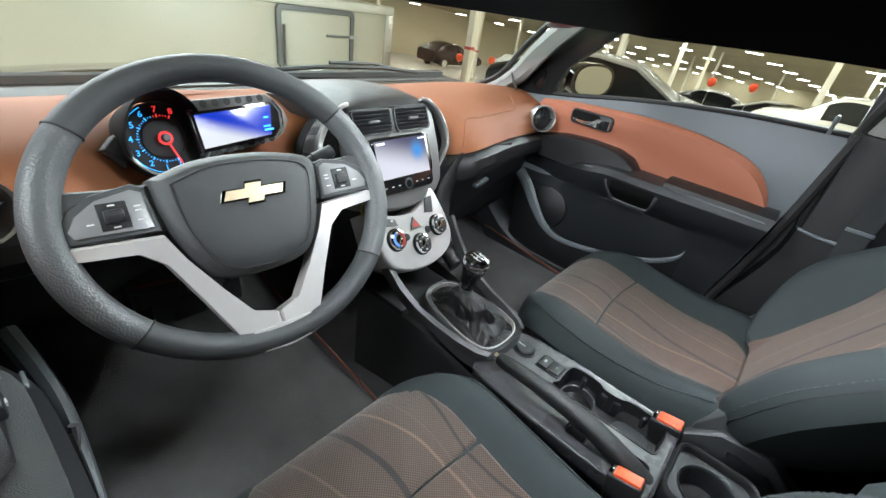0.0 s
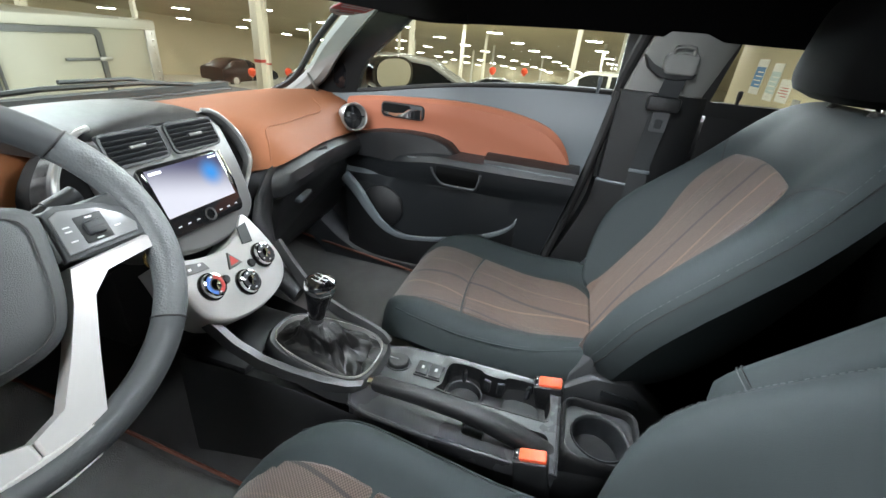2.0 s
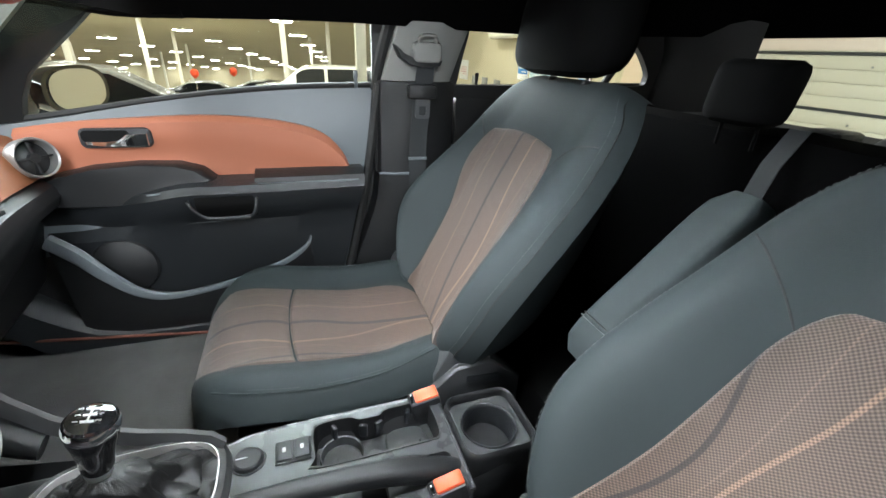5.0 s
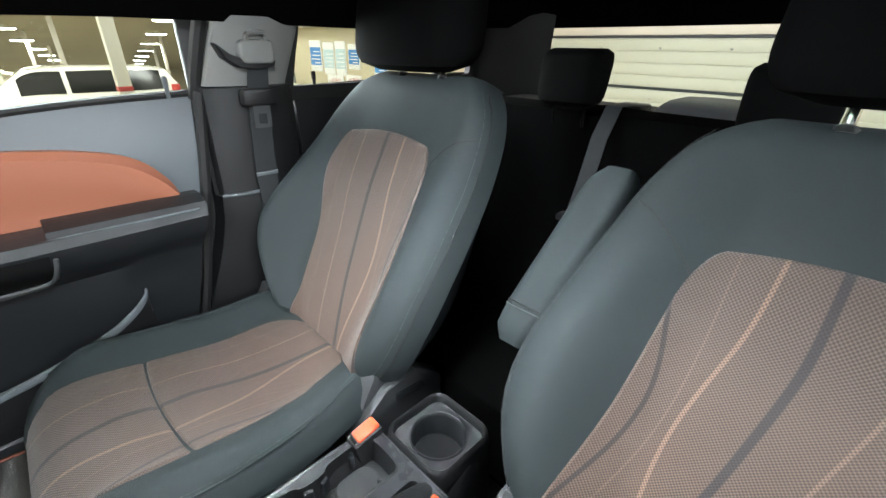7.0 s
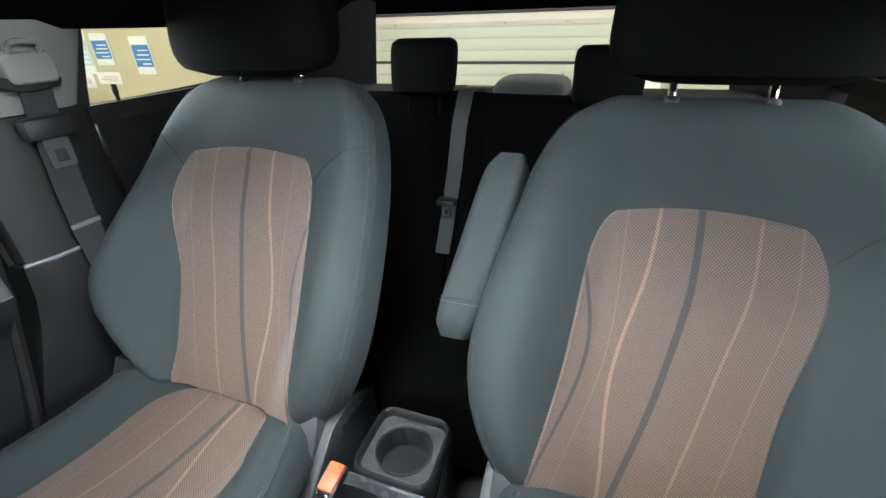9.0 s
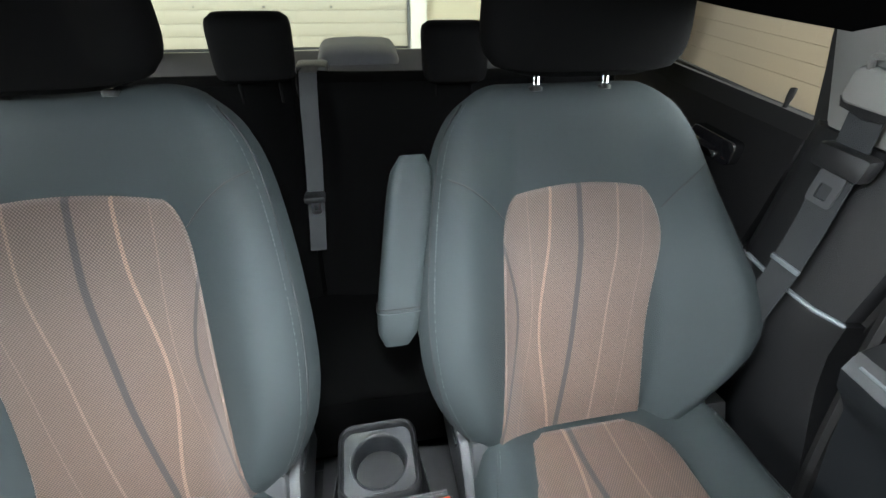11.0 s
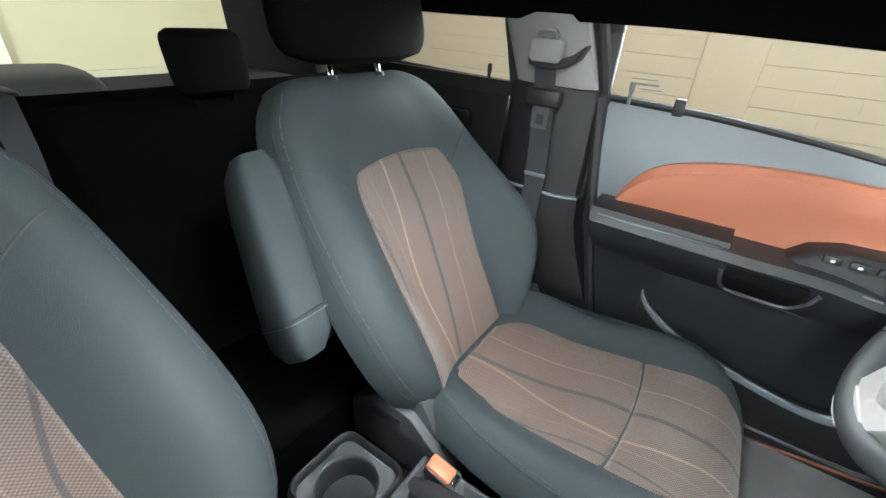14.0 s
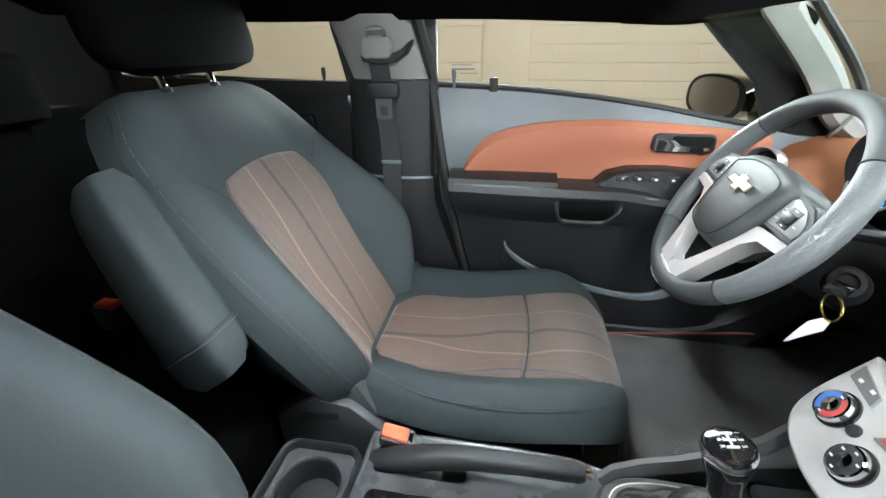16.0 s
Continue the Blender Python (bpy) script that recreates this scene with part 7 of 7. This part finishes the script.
part("door_frame", frame_ring(fo, fi, "y", -0.03, 0.0), BEZEL, tr, "grey metal door frame")
for z in (0.22, 0.98):
    part("hinge", box(2.20, 2.30, -0.045, -0.02, z - 0.015, z + 0.015, 0.004), STEEL, tr)
    part("strap", box(1.95, 2.24, -0.04, -0.02, z - 0.01, z + 0.01, 0.003), BEZEL, tr)
part("latch", box(1.55, 1.66, -0.06, -0.018, 0.50, 0.56, 0.01), GLOSS, tr)
part("latch_bar", tube([(1.52, -0.035, 0.30), (1.52, -0.035, 1.05)], 0.010, 8), BEZEL, tr)
for k in range(22):
    part("edge_rivet", lathe([(0.0, 0.012), (0.008, 0.010), (0.011, 0.0), (0.0, 0.0)], 8, pose(2.73, -0.002, 0.06 + 0.053 * k, 90)), CHROME, tr)
part("edge_strip", box(2.67, 2.77, -0.012, 0.02, 0.0, 1.22, 0.004), STEEL, tr)
part("wheel", lathe([(0.0, -0.1), (0.24, -0.1), (0.31, -0.08), (0.31, 0.08), (0.24, 0.1), (0.0, 0.1)], 28, pose(-1.0, 0.05, 0.12, 90)), RUBBER, tr)


# ---- parked cars ----
def parked(name, label, at, turn, profile, glassline, width, paint, wheels, length):
    """A car seen from outside: a lofted shell with glazing, lamps and wheels. profile: (y, sill, belt, roof, half roof) rows from nose to tail."""
    c = thing(name, label, "car", at, "parked cars", turn=turn)
    rings = []
    for y, sill, belt, roof, k in profile:
        w = width / 2
        rings.append([(-w * 0.96, y, sill), (-w, y, (sill + belt) / 2), (-w * 0.96, y, belt), (-w * k, y, roof - 0.04), (-w * k * 0.8, y, roof), (w * k * 0.8, y, roof), (w * k, y, roof - 0.04), (w * 0.96, y, belt), (w, y, (sill + belt) / 2), (w * 0.96, y, sill)])
    part("body", loft(rings), paint, c)
    for sg in (-1, 1):
        for (ya, yc) in glassline:
            q = []
            for y in steps(ya, yc, 6):
                b, r, k = curve_at([(p[0], p[2], p[3], p[4]) for p in profile], y)
                w = width / 2
                q.append([(sg * (w * 0.96 + (w * k - w * 0.96) * f + 0.006), y, b + (r - 0.04 - b) * f) for f in (0.10, 0.88)] + [(sg * (w * 0.96 + (w * k - w * 0.96) * f - 0.01), y, b + (r - 0.04 - b) * f) for f in (0.88, 0.10)])
            part("side_window", loft(q), CARGLASS, c)
        for y in wheels:
            wh = part("wheel", lathe([(0.0, -0.1), (0.22, -0.1), (0.32, -0.08), (0.32, 0.08), (0.22, 0.1), (0.0, 0.1)], 28, pose(sg * (width / 2 - 0.1), y, 0.32, 0, 90)), RUBBER, c, "black tyre")
            part("rim", lathe([(0.0, 0.02), (0.18, 0.005), (0.20, 0.02), (0.20, 0.0), (0.0, 0.0)], 24, pose(sg * (width / 2 + 0.004), y, 0.32, 0, sg * 90)), SILVER, wh)
    return c


SEDAN = [(-2.2, 0.35, 0.60, 0.66, 0.8), (-2.0, 0.25, 0.72, 0.80, 0.88), (-1.2, 0.25, 0.86, 0.95, 0.9), (-0.85, 0.25, 0.92, 1.02, 0.85), (-0.1, 0.25, 0.95, 1.42, 0.72), (0.5, 0.25, 0.97, 1.48, 0.72), (1.2, 0.25, 1.0, 1.44, 0.72), (1.75, 0.25, 1.02, 1.20, 0.78), (2.2, 0.35, 0.95, 1.05, 0.85)]
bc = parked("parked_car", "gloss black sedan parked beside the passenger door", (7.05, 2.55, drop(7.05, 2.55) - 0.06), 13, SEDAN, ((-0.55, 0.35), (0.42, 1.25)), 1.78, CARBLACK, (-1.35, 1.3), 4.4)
part("headlamp", loft([[(0.86 * s_, y, z) for s_, y, z in ((-1, -1.9, 0.66), (-1, -1.55, 0.80), (-0.9, -1.75, 0.84), (-0.75, -2.05, 0.74))], [(0.80 * s_, y + 0.02, z - 0.02) for s_, y, z in ((-1, -1.9, 0.66), (-1, -1.55, 0.80), (-0.9, -1.75, 0.84), (-0.75, -2.05, 0.74))]]), CHROME, bc, "clear headlamp")
part("wiper", tube([(-0.5, -0.90, 1.03), (0.3, -0.80, 1.06)], 0.008, 6), RUBBER, bc)
VAN = [(-2.4, 0.35, 0.80, 0.9, 0.9), (-2.2, 0.25, 0.95, 1.02, 0.9), (-1.4, 0.25, 1.02, 1.15, 0.85), (-0.7, 0.25, 1.05, 1.68, 0.78), (0.0, 0.25, 1.05, 1.74, 0.8), (1.6, 0.25, 1.06, 1.74, 0.8), (2.2, 0.25, 1.08, 1.66, 0.8), (2.45, 0.35, 1.0, 1.30, 0.85)]
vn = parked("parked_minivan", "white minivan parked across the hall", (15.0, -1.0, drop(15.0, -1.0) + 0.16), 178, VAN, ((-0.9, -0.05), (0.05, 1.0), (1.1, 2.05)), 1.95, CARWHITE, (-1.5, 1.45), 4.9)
part("tail_lamp", box(-0.97, -0.90, 2.25, 2.46, 0.85, 1.25, 0.02), INKRED, vn, "red tail lamp")
part("tail_lamp", box(0.90, 0.97, 2.25, 2.46, 0.85, 1.25, 0.02), INKRED, vn, "red tail lamp")
k = 0
for x, y, turn, paint, lab in ((12.5, 5.6, 60, CARBLACK, "black"), (23.0, 20.0, 84, CARBLACK, "dark"), (18.0, 5.4, 4, CARBLACK, "black"), (29.0, 18.2, 86, CARWHITE, "white"),
                               (5.2, 19.5, 90, CARBLACK, "black"), (10.2, 19.2, 90, CARBLACK, "dark"), (20.5, 0.5, 2, CARBLACK, "black"), (19.5, 6.5, 3, CARWHITE, "white"), (5.6, 24.0, 90, CARWHITE, "white"), (11.0, 24.5, 90, CARBLACK, "black"), (24.0, 3.5, 4, CARBLACK, "dark"), (24.5, 10, 4, CARWHITE, "white")):
    parked("parked_car", lab + " car parked in the hall's rows", (x, y, drop(x, y)), turn, SEDAN, ((-0.55, 0.35), (0.42, 1.25)), 1.78, paint, (-1.35, 1.3), 4.4)

# ---- columns, lights, balloons ----
col = thing("column", "white-painted steel roof column", "column", (0, 0, 0), "hall columns")
part("shaft", box(-0.09, 0.09, -0.09, 0.09, -0.6, 4.9, 0.01), COLUMN, col)
part("band", box(-0.095, 0.095, -0.095, 0.095, 1.15, 1.22, 0.004), INKRED, col, "red band")
first = True
for x, y in ((8.0, -1.15), (8.6, 7.2), (8.0, 13.6), (16.5, 0.2), (16.5, 6.4), (16.5, 13.0), (25, -2.0), (25, 6.5), (25, 13.0), (34, -8.0), (34, -1.5), (34, 7), (34, 14), (43, -9.5), (43, -3), (43, 8), (43, 16), (25, 20), (16.5, 20), (34, 22), (8.5, 20), (52, 4), (52, 12)):
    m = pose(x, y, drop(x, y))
    if first:
        col.matrix_world, first = m, False
    else:
        copy_thing(col, m)
lamp = thing("hall_lamp", "round white high-bay hall lamp", "ceiling lamp", (0, 0, 0), "hall lamps")
part("diffuser", lathe([(0.0, -0.05), (0.42, -0.045), (0.48, -0.01), (0.48, 0.0), (0.0, 0.0)], 20), LAMP, lamp, "glowing white lens")
part("housing", lathe([(0.0, 0.16), (0.10, 0.15), (0.16, 0.05), (0.50, 0.012), (0.50, 0.001), (0.0, 0.001)], 20), COLUMN, lamp, "white reflector housing")
first = True
for i in range(14):
    for j in range(7):
        x = 7.4 + 5.3 * i
        y = -5.9 + 6.0 * j - 0.145 * (x - 24.0)
        if (x < 20 and y < -4.5) or y > 33 or y < -6.5 - 0.42 * max(0.0, x - 22):
            continue
        m = pose(x, y, drop(x, y) + 4.15)
        if first:
            lamp.matrix_world, first = m, False
        else:
            copy_thing(lamp, m)
bal = thing("balloon", "red-orange balloon on a string", "balloon", (0, 0, 0), "balloons")
part("skin", lathe([(0.0, -0.16), (0.03, -0.15), (0.11, -0.07), (0.14, 0.02), (0.12, 0.10), (0.06, 0.15), (0.0, 0.16)], 20), BALLOON, bal)
part("string", tube([(0, 0, -0.16), (0, 0, -1.2)], 0.004, 5), COLUMN, bal)
first = True
for x, y, z in ((17.1, 3.2, 0.10), (18.3, 2.1, 0.12), (13.3, 11.3, -0.66), (14.2, 10.4, -0.60)):
    m = pose(x, y, z)
    if first:
        bal.matrix_world, first = m, False
    else:
        copy_thing(bal, m)

# ---- office corner behind the passenger side ----
of = thing("wall_office", "cream office wall with windows and duct", "wall", kind="structure")
part("core", box(4.5, 22.0, -6.75, -6.5, -2.6, 4.2, 0), HALLWALL, of)
part("duct", tube([(4.6, -6.2, 1.85), (13.4, -6.2, 1.75)], 0.16, 14), COLUMN, of)
for x in (5.2, 7.4, 9.6, 11.8):
    part("bracket", box(x - 0.02, x + 0.02, -6.5, -6.05, 1.86, 1.92, 0.005), BEZEL, of)
PAPER = material("white_poster_paper", (0.75, 0.75, 0.74), 0.6)
POSTER = material("blue_poster_print", (0.04, 0.20, 0.50), 0.5)
PALEBLUE = material("pale_blue_notice", (0.42, 0.56, 0.60), 0.3)
for x, z, w, h, mm, lab in ((11.65, 0.90, 0.62, 0.80, POSTER, "blue and white poster"), (10.95, 0.85, 0.55, 0.80, PALEBLUE, "pale blue glazed notice board"), (10.35, 0.86, 0.50, 0.84, PALEBLUE, "pale blue glazed notice board"), (9.72, 0.92, 0.50, 0.60, POSTER, "blue and white poster"), (8.6, 0.80, 0.5, 0.7, POSTER, "blue and white poster"), (10.7, 0.30, 0.8, 0.28, PAPER, "white printed notice"), (9.8, 0.36, 0.7, 0.24, PAPER, "white printed notice"), (19.1, 0.85, 0.95, 1.2, POSTER, "blue and white poster"), (17.6, 0.75, 0.8, 1.2, PALEBLUE, "pale blue glazed notice board"), (16.5, 0.55, 0.9, 0.7, PAPER, "white printed notice")):
    po = thing("poster", lab + " on the office wall", "poster", (x, -6.5, z), "wall posters")
    part("board", box(-w / 2, w / 2, 0.0, 0.02, -h / 2, h / 2, 0.003), PAPER, po)
    part("print", box(-w * 0.46, w * 0.46, 0.02, 0.024, -h * 0.30, h * 0.28, 0), mm, po)
    for q in range(4):
        part("text_bar", box(-w * 0.38, w * (0.1 + 0.09 * ((q * 7) % 4)), 0.024, 0.027, -h * 0.24 + q * h * 0.12, -h * 0.24 + q * h * 0.12 + h * 0.035, 0), PAPER if mm is not PAPER else INKRED, po)
ct = thing("counter", "white office counter with grey monitors", "counter", (11.6, -5.6, drop(6.2, -5.3)))
part("front", box(-1.6, 2.6, -0.3, 0.3, 0.0, 0.78, 0.01), HALLWALL, ct)
part("worktop", box(-1.65, 2.65, -0.35, 0.35, 0.78, 0.82, 0.006), COLUMN, ct)
for x, y in ((11.3, -5.5), (12.4, -5.6), (13.2, -5.6)):
    mo = thing("monitor", "black computer monitor on the counter", "monitor", (x, y, drop(6.2, -5.3) + 0.82), "monitors")
    part("screen", box(-0.20, 0.20, -0.015, 0.015, 0.08, 0.34, 0.006), BEZEL, mo)
    part("stand", box(-0.03, 0.03, -0.02, 0.02, 0.0, 0.10, 0.005), RUBBER, mo)
    part("foot", box(-0.10, 0.10, -0.06, 0.06, 0.0, 0.012, 0.004), RUBBER, mo)

# ---- wall blocks ----
for r in range(9):
    for c in range(28):
        y, z = -6.2 + 0.5 * c + (0.25 if r % 2 else 0.0), -0.10 + 0.195 * r
        ob = new("block", blk)
        ob.parent = bw
        ob.matrix_world = Matrix.Translation((XW, y, z))
